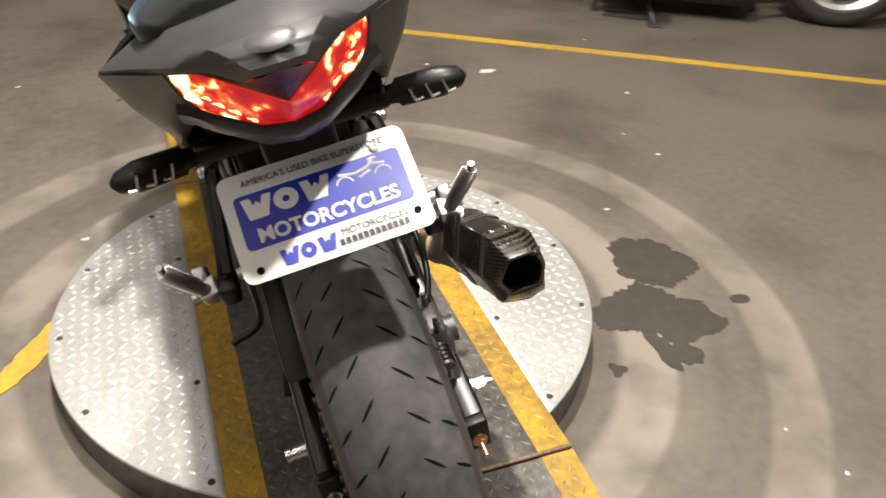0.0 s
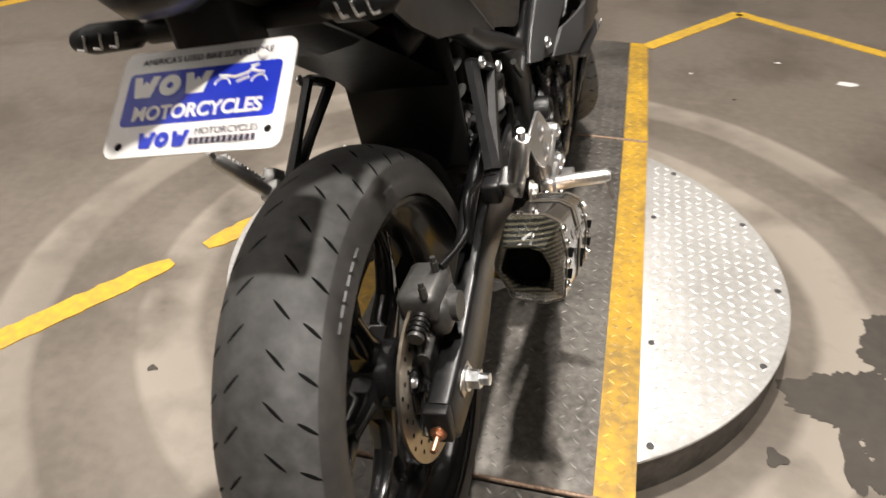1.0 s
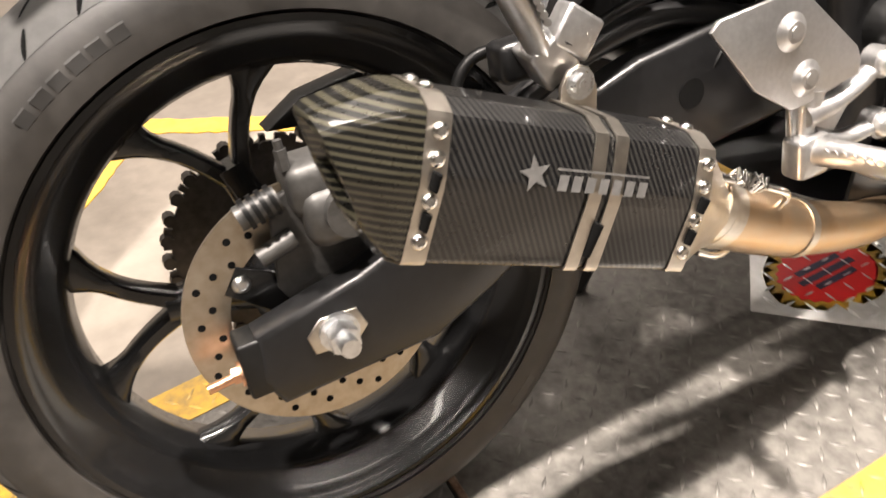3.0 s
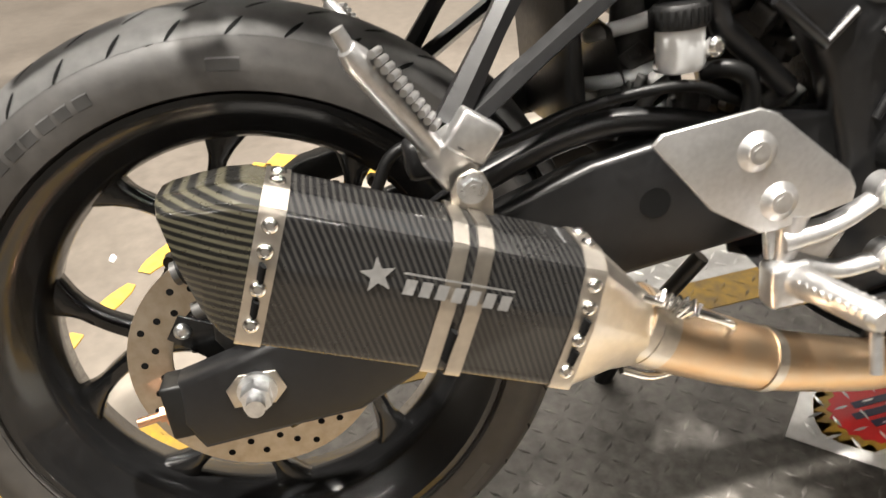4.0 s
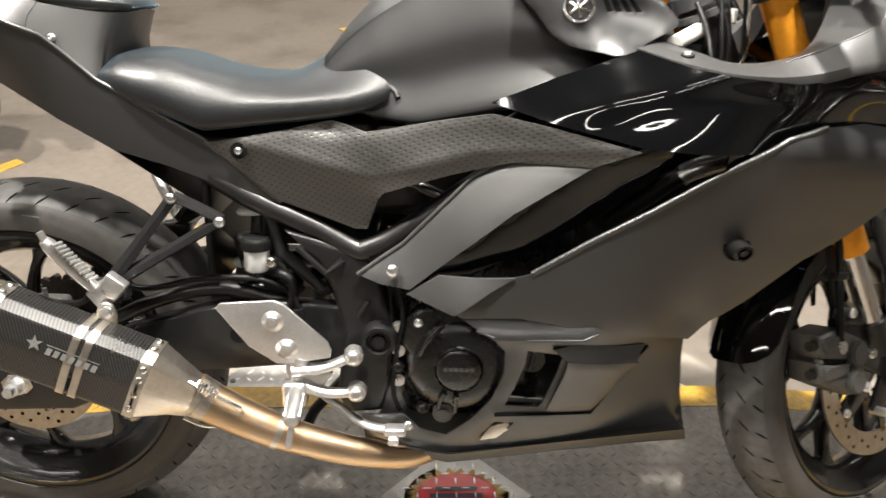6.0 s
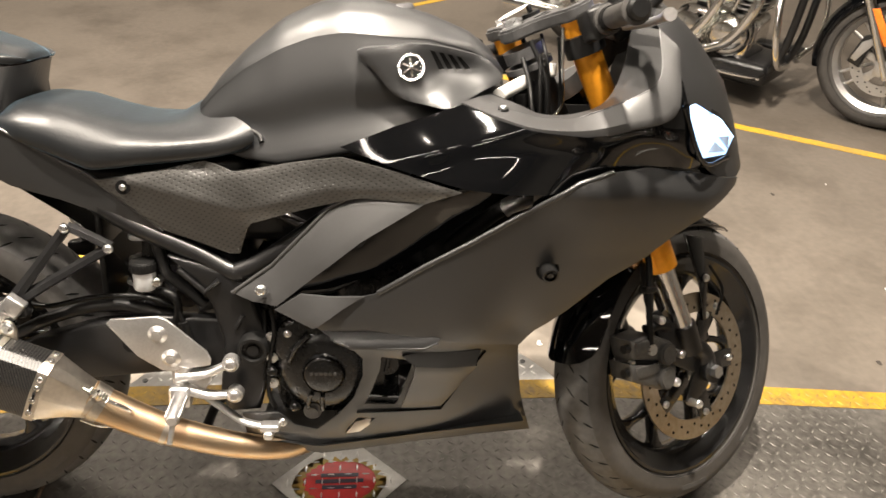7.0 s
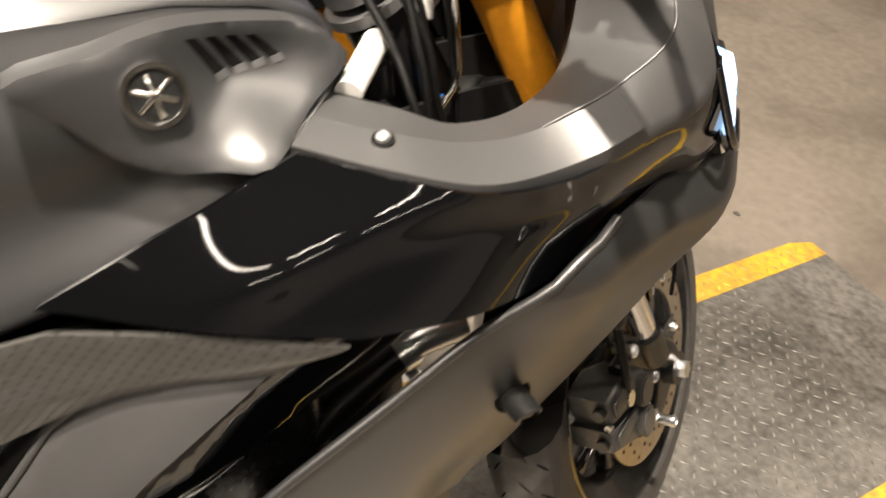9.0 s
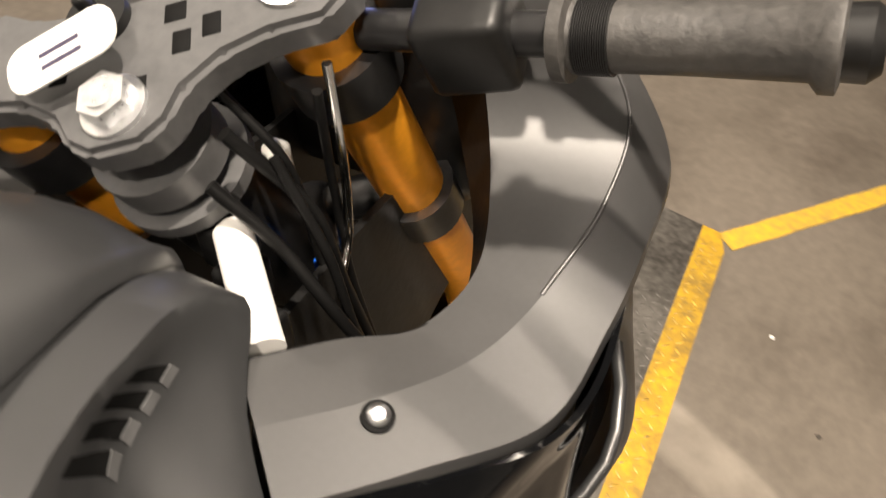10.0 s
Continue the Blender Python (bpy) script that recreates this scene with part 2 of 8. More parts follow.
def carbon(name, axis="Y", turn=-10, scale=78, dark=(0.004, 0.004, 0.005), light=(0.030, 0.029, 0.027)):
    """Twill-woven carbon fibre under clear lacquer."""
    m = material(name, (0.03, 0.03, 0.031), 0.3, 0.0, 0.3, 200, 8, coat=0.8)
    t = m.node_tree
    n, l = t.nodes, t.links
    b = n["Principled BSDF"]
    co = n.new("ShaderNodeTexCoord")
    mp = n.new("ShaderNodeMapping")
    mp.inputs["Rotation"].default_value = (radians(turn), 0, 0)
    l.new(co.outputs["Object"], mp.inputs["Vector"])
    w = n.new("ShaderNodeTexWave")
    w.wave_type, w.bands_direction = "BANDS", axis
    w.inputs["Scale"].default_value, w.inputs["Distortion"].default_value = scale, 0.2
    w.inputs["Detail"].default_value, w.inputs["Detail Scale"].default_value = 1.5, 3
    l.new(mp.outputs[0], w.inputs["Vector"])
    r = n.new("ShaderNodeValToRGB")
    r.color_ramp.elements[0].color, r.color_ramp.elements[1].color = (*dark, 1), (*light, 1)
    r.color_ramp.elements[0].position, r.color_ramp.elements[1].position = 0.35, 0.8
    l.new(w.outputs["Fac"], r.inputs[0])
    l.new(r.outputs[0], b.inputs["Base Color"])
    b.inputs["Metallic"].default_value = 0.2
    return m


def textured_plastic(name):
    """Matte plastic with a moulded pattern of small raised scales."""
    m = material(name, (0.034, 0.033, 0.031), 0.36, 0.0, 0.2, 120, 6, spec=0.85)
    t = m.node_tree
    n, l = t.nodes, t.links
    b = n["Principled BSDF"]
    co = n.new("ShaderNodeTexCoord")
    waves = []
    for turn in (34, -34):
        mp = n.new("ShaderNodeMapping")
        mp.inputs["Rotation"].default_value = (radians(-12 + turn), 0, 0)
        l.new(co.outputs["Object"], mp.inputs["Vector"])
        w = n.new("ShaderNodeTexWave")
        w.wave_type, w.bands_direction = "BANDS", "Z"
        w.inputs["Scale"].default_value = 42
        l.new(mp.outputs[0], w.inputs["Vector"])
        waves.append(w)
    mul = n.new("ShaderNodeMath")
    mul.operation = "MULTIPLY"
    l.new(waves[0].outputs["Fac"], mul.inputs[0])
    l.new(waves[1].outputs["Fac"], mul.inputs[1])
    bp = n.new("ShaderNodeBump")
    pw = n.new("ShaderNodeMath")
    pw.operation = "POWER"
    pw.inputs[1].default_value = 3.0
    l.new(mul.outputs[0], pw.inputs[0])
    bp.invert = True
    bp.inputs["Strength"].default_value, bp.inputs["Distance"].default_value = 0.26, 0.0020
    l.new(pw.outputs[0], bp.inputs["Height"])
    l.new(bp.outputs[0], b.inputs["Normal"])
    # the shade in the pits is mixed into the base colour as well
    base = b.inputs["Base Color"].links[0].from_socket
    pit_shade = n.new("ShaderNodeMix")
    pit_shade.data_type, pit_shade.blend_type = "RGBA", "MIX"
    l.new(pw.outputs[0], pit_shade.inputs[0])
    l.new(base, pit_shade.inputs[6])
    pit_shade.inputs[7].default_value = (0.013, 0.0125, 0.012, 1)
    l.new(pit_shade.outputs[2], b.inputs["Base Color"])
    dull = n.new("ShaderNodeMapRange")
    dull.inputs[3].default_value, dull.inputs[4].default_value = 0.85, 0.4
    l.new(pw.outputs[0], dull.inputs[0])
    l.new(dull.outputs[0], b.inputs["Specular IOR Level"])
    return m


def concrete(name):
    """A worn shop floor: grey-brown, with blotches, tyre scuffs and pale turning rings."""
    m = material(name, (0.126, 0.107, 0.087), 0.56, 0.0, 0.17, 34, 1.1, bump=0.0015, rvary=0.12)
    t = m.node_tree
    n, l = t.nodes, t.links
    b = n["Principled BSDF"]
    base = b.inputs["Base Color"].links[0].from_socket
    co = n.new("ShaderNodeTexCoord")
    stain = n.new("ShaderNodeTexNoise")
    stain.inputs["Scale"].default_value, stain.inputs["Detail"].default_value = 2.3, 8
    stain.inputs["Roughness"].default_value = 0.62
    l.new(co.outputs["Object"], stain.inputs["Vector"])
    sr = n.new("ShaderNodeValToRGB")
    sr.color_ramp.elements[0].position, sr.color_ramp.elements[1].position = 0.33, 0.52
    sr.color_ramp.elements[0].color, sr.color_ramp.elements[1].color = (0.62, 0.6, 0.58, 1), (1, 1, 1, 1)
    l.new(stain.outputs["Fac"], sr.inputs[0])
    m1 = n.new("ShaderNodeMix")
    m1.data_type, m1.blend_type = "RGBA", "MULTIPLY"
    m1.inputs[0].default_value = 0.8
    l.new(base, m1.inputs[6])
    l.new(sr.outputs[0], m1.inputs[7])
    last = m1.outputs[2]
    # pale rings worn round the turntable
    sub = n.new("ShaderNodeVectorMath")
    sub.operation = "SUBTRACT"
    sub.inputs[1].default_value = (0.0, 0.705, 0.0)
    l.new(co.outputs["Object"], sub.inputs[0])
    ln = n.new("ShaderNodeVectorMath")
    ln.operation = "LENGTH"
    l.new(sub.outputs[0], ln.inputs[0])
    wob = n.new("ShaderNodeTexNoise")
    wob.inputs["Scale"].default_value, wob.inputs["Detail"].default_value = 1.6, 7
    l.new(co.outputs["Object"], wob.inputs["Vector"])
    wr = n.new("ShaderNodeMapRange")
    wr.inputs[3].default_value, wr.inputs[4].default_value = -0.03, 0.03
    l.new(wob.outputs["Fac"], wr.inputs[0])
    rad = n.new("ShaderNodeMath")
    l.new(ln.outputs["Value"], rad.inputs[0])
    l.new(wr.outputs[0], rad.inputs[1])
    rings = n.new("ShaderNodeValToRGB")
    e = rings.color_ramp.elements
    e[0].position, e[0].color = 0.0, (0, 0, 0, 1)
    e[1].position, e[1].color = 1.0, (0, 0, 0, 1)
    for pos, val in ((0.338, 0.0), (0.350, 0.75), (0.37, 0.8), (0.402, 0.9), (0.410, 0.25), (0.44, 0.15), (0.452, 0.0), (0.500, 0.0), (0.510, 0.5), (0.535, 0.55), (0.560, 0.75), (0.568, 0.12), (0.63, 0.0)):
        k = e.new(pos)
        k.color = (val, val, val, 1)
    sc = n.new("ShaderNodeMath")
    sc.operation = "MULTIPLY"
    sc.inputs[1].default_value = 0.5
    l.new(rad.outputs[0], sc.inputs[0])
    l.new(sc.outputs[0], rings.inputs[0])
    brk = n.new("ShaderNodeTexNoise")
    brk.inputs["Scale"].default_value, brk.inputs["Detail"].default_value = 5.0, 8
    l.new(co.outputs["Object"], brk.inputs["Vector"])
    bk = n.new("ShaderNodeMapRange")
    bk.inputs[1].default_value, bk.inputs[2].default_value = 0.30, 0.56
    l.new(brk.outputs["Fac"], bk.inputs[0])
    fac = n.new("ShaderNodeMath")
    fac.operation = "MULTIPLY"
    l.new(rings.outputs[0], fac.inputs[0])
    l.new(bk.outputs[0], fac.inputs[1])
    m2 = n.new("ShaderNodeMix")
    m2.data_type = "RGBA"
    l.new(fac.outputs[0], m2.inputs[0])
    l.new(last, m2.inputs[6])
    m2.inputs[7].default_value = (0.27, 0.24, 0.20, 1)
    l.new(m2.outputs[2], b.inputs["Base Color"])
    return m


MAT = dict(
    concrete=concrete("floor_concrete"),
    paint_yellow=material("floor_yellow_paint", (0.62, 0.385, 0.02), 0.5, 0, 0.2, 46, 3, bump=0.0008, second=(0.36, 0.23, 0.05)),
    deck_yellow=material("yellow_deck_paint", (0.50, 0.295, 0.013), 0.5, 0, 0.3, 55, 9, bump=0.001, second=(0.20, 0.125, 0.03)),
    deck_silver=material("bright_aluminium_plate", (0.60, 0.59, 0.57), 0.40, 0.4, 0.15, 70, 5, bump=0.0006, second=(0.44, 0.43, 0.41)),
    deck_dark=material("dirty_steel_plate", (0.17, 0.158, 0.142), 0.46, 0.5, 0.35, 60, 6, bump=0.0008, second=(0.060, 0.055, 0.049)),
    lug_dark=material("worn_steel_lug", (0.172, 0.160, 0.145), 0.50, 0.45, 0.3, 90, 8, random=0.25, second=(0.075, 0.069, 0.062)),
    lug_yellow=material("worn_yellow_lug", (0.50, 0.30, 0.022), 0.48, 0.05, 0.3, 90, 8, random=0.35, second=(0.20, 0.14, 0.05)),
    lug_silver=material("bright_lug", (0.74, 0.73, 0.71), 0.32, 0.6, 0.1, 90, 8, random=0.2),
    oil=material("oil_soaked_concrete", (0.046, 0.040, 0.034), 0.8, 0, 0.4, 30, 4, second=(0.06, 0.052, 0.043), spec=0.3),
    rubber=material("tyre_rubber", (0.052, 0.048, 0.044), 0.55, 0, 0.35, 70, 7, bump=0.0006, second=(0.030, 0.028, 0.026)),
    tread=material("scrubbed_tread_rubber", (0.092, 0.090, 0.088), 0.60, 0, 0.3, 55, 6, bump=0.0008, second=(0.038, 0.037, 0.036)),
    groove=material("groove_black", (0.004, 0.004, 0.004), 0.8, spec=0.1),
    letter=material("raised_sidewall_rubber", (0.040, 0.039, 0.038), 0.5),
    rim=material("gloss_black_wheel", (0.006, 0.006, 0.0062), 0.24, 0.0, 0.2, 80, 6, rvary=0.06, coat=0.3, spec=0.5),
    satin=material("satin_black_metal", (0.007, 0.007, 0.0074), 0.34, 0.05, 0.25, 120, 8, bump=0.0003),
    black_plastic=material("black_plastic", (0.006, 0.006, 0.006), 0.40, 0, 0.25, 160, 8, bump=0.0003, spec=0.3),
    matte=material("matte_black_paint", (0.0130, 0.0133, 0.0139), 0.37, 0.0, 0.10, 260, 5, rvary=0.05, spec=0.85),
    grey_matte=material("matte_grey_paint", (0.036, 0.0358, 0.0362), 0.42, 0.1, 0.08, 260, 5, rvary=0.05, spec=0.8),
    tank_matte=material("matte_tank_paint", (0.0165, 0.017, 0.018), 0.39, 0.0, 0.08, 260, 5, rvary=0.04, spec=0.95),
    gloss=material("gloss_black_paint", (0.002, 0.0022, 0.0026), 0.05, 0.0, 0.05, 200, 4, rvary=0.03, coat=0.42, spec=0.45),
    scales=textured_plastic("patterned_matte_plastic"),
    seat=material("black_seat_vinyl", (0.010, 0.0108, 0.0118), 0.38, 0, 0.2, 180, 8, bump=0.0006),
    carbon=carbon("carbon_fibre"),
    # lighter, warmer stripes on the cap: its highlights are put into the weave's colour
    carbon_cap=carbon("carbon_fibre_cap", "Z", 24, 66, (0.004, 0.004, 0.0035), (0.052, 0.048, 0.032)),
    steel=material("brushed_steel", (0.55, 0.51, 0.45), 0.34, 1.0, 0.12, 120, 9),
    chrome=material("chrome", (0.78, 0.77, 0.75), 0.12, 1.0, 0.08, 90, 8),
    zinc=material("zinc_bolt", (0.70, 0.71, 0.72), 0.3, 1.0, 0.2, 150, 9),
    titanium=material("heat_tinted_steel", (0.55, 0.38, 0.23), 0.36, 1.0, 0.15, 40, 7, second=(0.5, 0.40, 0.28)),
    alu=material("cast_aluminium", (0.56, 0.555, 0.55), 0.34, 0.9, 0.12, 160, 9, bump=0.0003),
    plate_alu=material("brushed_aluminium_plate", (0.52, 0.515, 0.51), 0.36, 0.9, 0.1, 220, 12),
    disc=material("brake_disc_steel", (0.54, 0.49, 0.41), 0.36, 1.0, 0.2, 90, 9, second=(0.40, 0.33, 0.24)),
    gold=material("gold_anodised", (0.88, 0.35, 0.022), 0.36, 0.55, 0.1, 120, 6),
    copper=material("copper_bolt", (0.72, 0.42, 0.27), 0.35, 1.0, 0.1, 120, 6),
    dark_metal=material("dark_cast_metal", (0.075, 0.073, 0.070), 0.45, 0.5, 0.25, 150, 9, bump=0.0005),
    engine=material("black_engine_paint", (0.005, 0.005, 0.005), 0.26, 0.1, 0.25, 120, 8),
    grey_metal=material("grey_painted_metal", (0.085, 0.085, 0.087), 0.42, 0.4, 0.15, 160, 9),
    chain=material("oily_chain", (0.10, 0.09, 0.08), 0.45, 0.9, 0.3, 150, 9),
    white_plastic=material("white_plastic", (0.78, 0.77, 0.74), 0.45, 0, 0.06, 60, 6),
    milky=material("milky_reservoir", (0.62, 0.63, 0.64), 0.4, 0, 0.1, 60, 8),
    plate_white=material("plate_white", (0.80, 0.79, 0.77), 0.38, 0, 0.05, 60, 8),
    plate_blue=material("plate_blue", (0.012, 0.030, 0.42), 0.38, 0, 0.08, 60, 8),
    ink=material("dark_ink", (0.03, 0.025, 0.05), 0.5),
    red_paint=material("sticker_red", (0.55, 0.02, 0.02), 0.4, 0, 0.15, 60, 8),
    hose=material("black_hose", (0.004, 0.004, 0.004), 0.42, spec=0.2),
    blue=material("blue_clip", (0.01, 0.13, 0.65), 0.4),
    paper=material("white_tag", (0.62, 0.61, 0.59), 0.6, 0, 0.04, 60, 8),
    screen=material("smoked_screen", (0.02, 0.02, 0.022), 0.3),
    wall=material("hall_wall", (0.52, 0.50, 0.46), 0.8, 0, 0.1, 8, 1),
    ceiling=material("hall_ceiling", (0.22, 0.20, 0.175), 0.85, 0, 0.1, 8, 1),
    orange=material("amber_reflector", (0.85, 0.18, 0.02), 0.3),
    display=glow("lit_display", (0.25, 0.32, 0.85), 1.2),
    tube=glow("lit_tube", (1.0, 0.85, 0.66), 14.0),
    tail_red=lit_lens("lit_red_lens"),
    head_lamp=glow("lit_headlamp", (0.42, 0.66, 1.0), 1.4),
    grip_rubber=material("worn_grip_rubber", (0.055, 0.052, 0.049), 0.5, 0, 0.3, 220, 18, bump=0.0008, second=(0.025, 0.024, 0.023)),
    lamp_blue=material("blue_lens_facet", (0.40, 0.55, 0.80), 0.12, 0.2, 0.2, 60, 12, coat=0.4),
    rust=material("rusty_steel", (0.10, 0.052, 0.028), 0.6, 0.4, 0.4, 160, 12, bump=0.001, second=(0.30, 0.22, 0.16)),
    tail_hot=glow("lit_tail_led", (1.0, 0.55, 0.16), 5.0),
)
# blue sheen tint stands in for the bluish light reflected off the seat
_seat = MAT["seat"].node_tree.nodes["Principled BSDF"]
_seat.inputs["Sheen Weight"].default_value = 0.6
_seat.inputs["Sheen Roughness"].default_value = 0.30
_seat.inputs["Sheen Tint"].default_value = (0.42, 0.68, 0.90, 1)



# ---- the hall ----
FLOOR = -0.089
MID = Vector((0.0, 0.705, 0.0))


def ground_patch(name, outline, z, material_key, thick=0.002, kind="structure", label="", category=""):
    bm = bmesh.new()
    f = bm.faces.new([bm.verts.new((x, y, z - thick)) for x, y in outline])
    ex = bmesh.ops.extrude_face_region(bm, geom=[f])
    for v in ex["geom"]:
        if isinstance(v, bmesh.types.BMVert):
            v.co.z = z
    bmesh.ops.triangulate(bm, faces=[f for f in bm.faces if len(f.verts) > 4])
    ob = part(name, bm, MAT[material_key])
    return tagged(ob, label, category, "", kind)


tagged(part("floor", block((-9, -8, FLOOR - 0.1), (9, 10, FLOOR)), MAT["concrete"]), "worn grey-brown concrete shop floor with scuffs", "floor", kind="structure")
for name, lo, hi in (("wall_north", (-9.2, 10, FLOOR), (9.2, 10.2, 4.2)), ("wall_south", (-9.2, -8.2, FLOOR), (9.2, -8, 4.2)),
                     ("wall_east", (9, -8, FLOOR), (9.2, 10, 4.2)), ("wall_west", (-9.2, -8, FLOOR), (-9, 10, 4.2))):
    tagged(part(name, block(lo, hi), MAT["wall"]), "plain beige painted hall wall", "wall", kind="structure")
tagged(part("ceiling", block((-9.2, -8.2, 4.2), (9.2, 10.2, 4.4)), MAT["ceiling"]), "plain pale hall ceiling", "ceiling", kind="structure")



def tube_fixture(x, y):
    root = group_root("tube_fixture", pose(x, y, LAMP_Z), "slim white ceiling fixture with a lit tube", "ceiling lamp", "ceiling tubes")
    part("housing", block((-0.06, -1.2, 0.012), (0.06, 1.2, 0.06), 0.008), MAT["white_plastic"], root, "white metal housing")
    for e in (-1.2, 1.2):
        part("end_cap", block((-0.055, e - 0.01, -0.01), (0.055, e + 0.01, 0.05), 0.004), MAT["white_plastic"], root)
    for e in (-0.9, 0.9):
        part("hanger_rod", rod((0, e, 0.06), (0, e, 4.2 - LAMP_Z), 0.005, seg=8), MAT["zinc"], root)


def bay_fixture(x, y):
    root = group_root("high_bay_fixture", pose(x, y, LAMP_Z), "round high-bay ceiling lamp", "ceiling lamp", "high bay lamps")
    b = lathe([(0.0, 0.10), (0.05, 0.10), (0.06, 0.07), (0.13, 0.03), (0.16, -0.02), (0.165, -0.02), (0.135, 0.04), (0.06, 0.09)], 36)
    b.transform(pose(0, 0, 0, 0, -90, 0))
    part("reflector", b, MAT["alu"], root, "spun aluminium reflector")
    part("hanger_rod", rod((0, 0, 0.09), (0, 0, 4.2 - LAMP_Z), 0.012, seg=10), MAT["zinc"], root)


for x, y in TUBES:
    tube_fixture(x, y)
for x, y in BAYS:
    bay_fixture(x, y)


def painted_line(points, width, label, worn=()):
    """A strip of floor paint along a line, with worn edges."""
    rng = random.Random(len(points) * 7 + int(points[0][0] * 100))
    for a, b in zip(points, points[1:]):
        a, b = Vector((*a, 0)), Vector((*b, 0))
        d = (b - a)
        n = max(4, int(d.length / (0.05 if not worn else 0.018)))
        side = Vector((-d.y, d.x, 0)).normalized() * width / 2
        run = []
        for i in range(n + 1):
            t = i / n
            if any(lo < t < hi for lo, hi in worn):
                if len(run) > 1:
                    yield run
                run = []
                continue
            rough = 0.07 if not worn else 0.12
            gap = min([min(abs(t - lo), abs(t - hi)) * d.length for lo, hi in worn] + [1.0])
            thin = 1 - 0.75 * math.exp(-(gap / 0.03))
            q = a + d * t
            run.append((q + side * thin * (1 + rng.uniform(-rough, rough)), q - side * (1 + rng.uniform(-rough, rough)) * (thin + 0.3 * rng.random() * (1 - thin))))
        if len(run) > 1:
            yield run


def floor_line(points, width, label, worn=()):
    bm = bmesh.new()
    for run in painted_line(points, width, label, worn):
        rows = []
        for p, q in run:
            rows.append([bm.verts.new((p.x, p.y, FLOOR + 0.003)), bm.verts.new((q.x, q.y, FLOOR + 0.003)),
                         bm.verts.new((q.x, q.y, FLOOR - 0.001)), bm.verts.new((p.x, p.y, FLOOR - 0.001))])
        for r, s in zip(rows, rows[1:]):
            for i in range(4):
                bm.faces.new((r[i], r[(i + 1) % 4], s[(i + 1) % 4], s[i]))
    tagged(part("floor_line", bm, MAT["paint_yellow"], angle=80), label, "floor marking", kind="structure")


floor_line([(0.302, 2.268), (0.675, 2.755), (1.83, 2.0), (3.9, 0.63)], 0.055, "yellow painted bay line on the concrete")
floor_line([(-1.175, -0.03), (-0.60, 0.875)], 0.06, "worn yellow bay line running to the turntable", worn=((0.70, 0.77),))
floor_line([(-3.4, 0.4), (-1.53, 3.45), (-2.4, 3.95)], 0.055, "yellow painted bay line with a corner")
floor_line([(-4.6, 1.6), (-3.5, 0.2)], 0.055, "yellow painted bay line on the concrete")
floor_line([(-0.85, -1.40), (-1.66, -0.83)], 0.055, "yellow painted bay line on the concrete")
floor_line([(-1.165, -0.045), (-0.60, -0.43)], 0.05, "worn yellow line beside the turntable", worn=((0.45, 0.47), (0.67, 0.70), (0.88, 0.9)))


def blot(name, centre, size, seed, lobes, label):
    """An irregular soaked patch, lobe by lobe."""
    rng = random.Random(seed)
    pts = []
    for i in range(110):
        a = 2 * PI * i / 110
        r = 1 + sum(h * math.cos(k * a + ph) for k, h, ph in lobes) + rng.uniform(-0.06, 0.06)
        pts.append((centre[0] + size[0] * r * math.cos(a), centre[1] + size[1] * r * math.sin(a)))
    return ground_patch(name, pts, FLOOR + 0.0006 + 0.00008 * seed, "oil", label=label, category="stain")


blot("oil_stain", (0.872, 0.672), (0.112, 0.112), 3, ((2, 0.05, 2.4), (3, 0.07, 1.0), (5, 0.05, 2.0), (11, 0.03, 0.4)), "dark oil stain soaked into the concrete")
blot("oil_stain", (0.748, 0.485), (0.135, 0.105), 5, ((2, 0.16, 1.2), (3, 0.12, 2.6), (4, 0.08, 1.2), (9, 0.04, 0.0), (13, 0.04, 1.0)), "dark spread oil stain soaked into the concrete")
blot("oil_stain", (0.800, 0.400), (0.085, 0.050), 6, ((2, 0.16, 0.6), (3, 0.16, 0.3), (7, 0.06, 0.0)), "dark spread oil stain soaked into the concrete")
blot("oil_stain", (0.700, 0.345), (0.026, 0.068), 8, ((3, 0.14, 0.3), (5, 0.10, 1.2)), "dark run of oil below a larger stain")
blot("oil_stain", (0.748, 0.325), (0.030, 0.045), 9, ((3, 0.14, 1.3), (5, 0.10, 0.2)), "dark run of oil below a larger stain")
blot("oil_stain", (0.998, 0.457), (0.022, 0.022), 10, ((2, 0.2, 0.3),), "small dark oil spot")
blot("oil_stain", (0.560, 0.325), (0.018, 0.020), 11, ((3, 0.3, 0.3),), "small dark oil spot")


# ---- turntable ----
def lug_mesh(cells, z, top):
    """Raised lens-shaped treads of a checker plate: (x, y, turned) each; z(x, y) gives the plate's height."""
    verts, faces = [], []
    L, W, H = 0.0122, 0.0031, top
    for x, y, k in cells:
        c, s = (0.7071, 0.7071) if k else (0.7071, -0.7071)
        i = len(verts)
        for u, v, h in ((-L, 0, 0), (0, -W, 0), (L, 0, 0), (0, W, 0), (-L * 0.5, 0, H), (L * 0.5, 0, H)):
            px, py = x + u * c - v * s, y + u * s + v * c
            verts.append((px, py, z(px, py) + h - (0.0004 if h == 0 else 0)))
        faces += [(i, i + 1, i + 4), (i + 1, i + 5, i + 4), (i + 1, i + 2, i + 5), (i + 2, i + 3, i + 5), (i + 3, i + 4, i + 5), (i + 3, i, i + 4)]
    me = bpy.data.meshes.new("tread_relief")
    me.from_pydata(verts, [], faces)
    me.polygons.foreach_set("use_smooth", [True] * len(me.polygons))
    return me


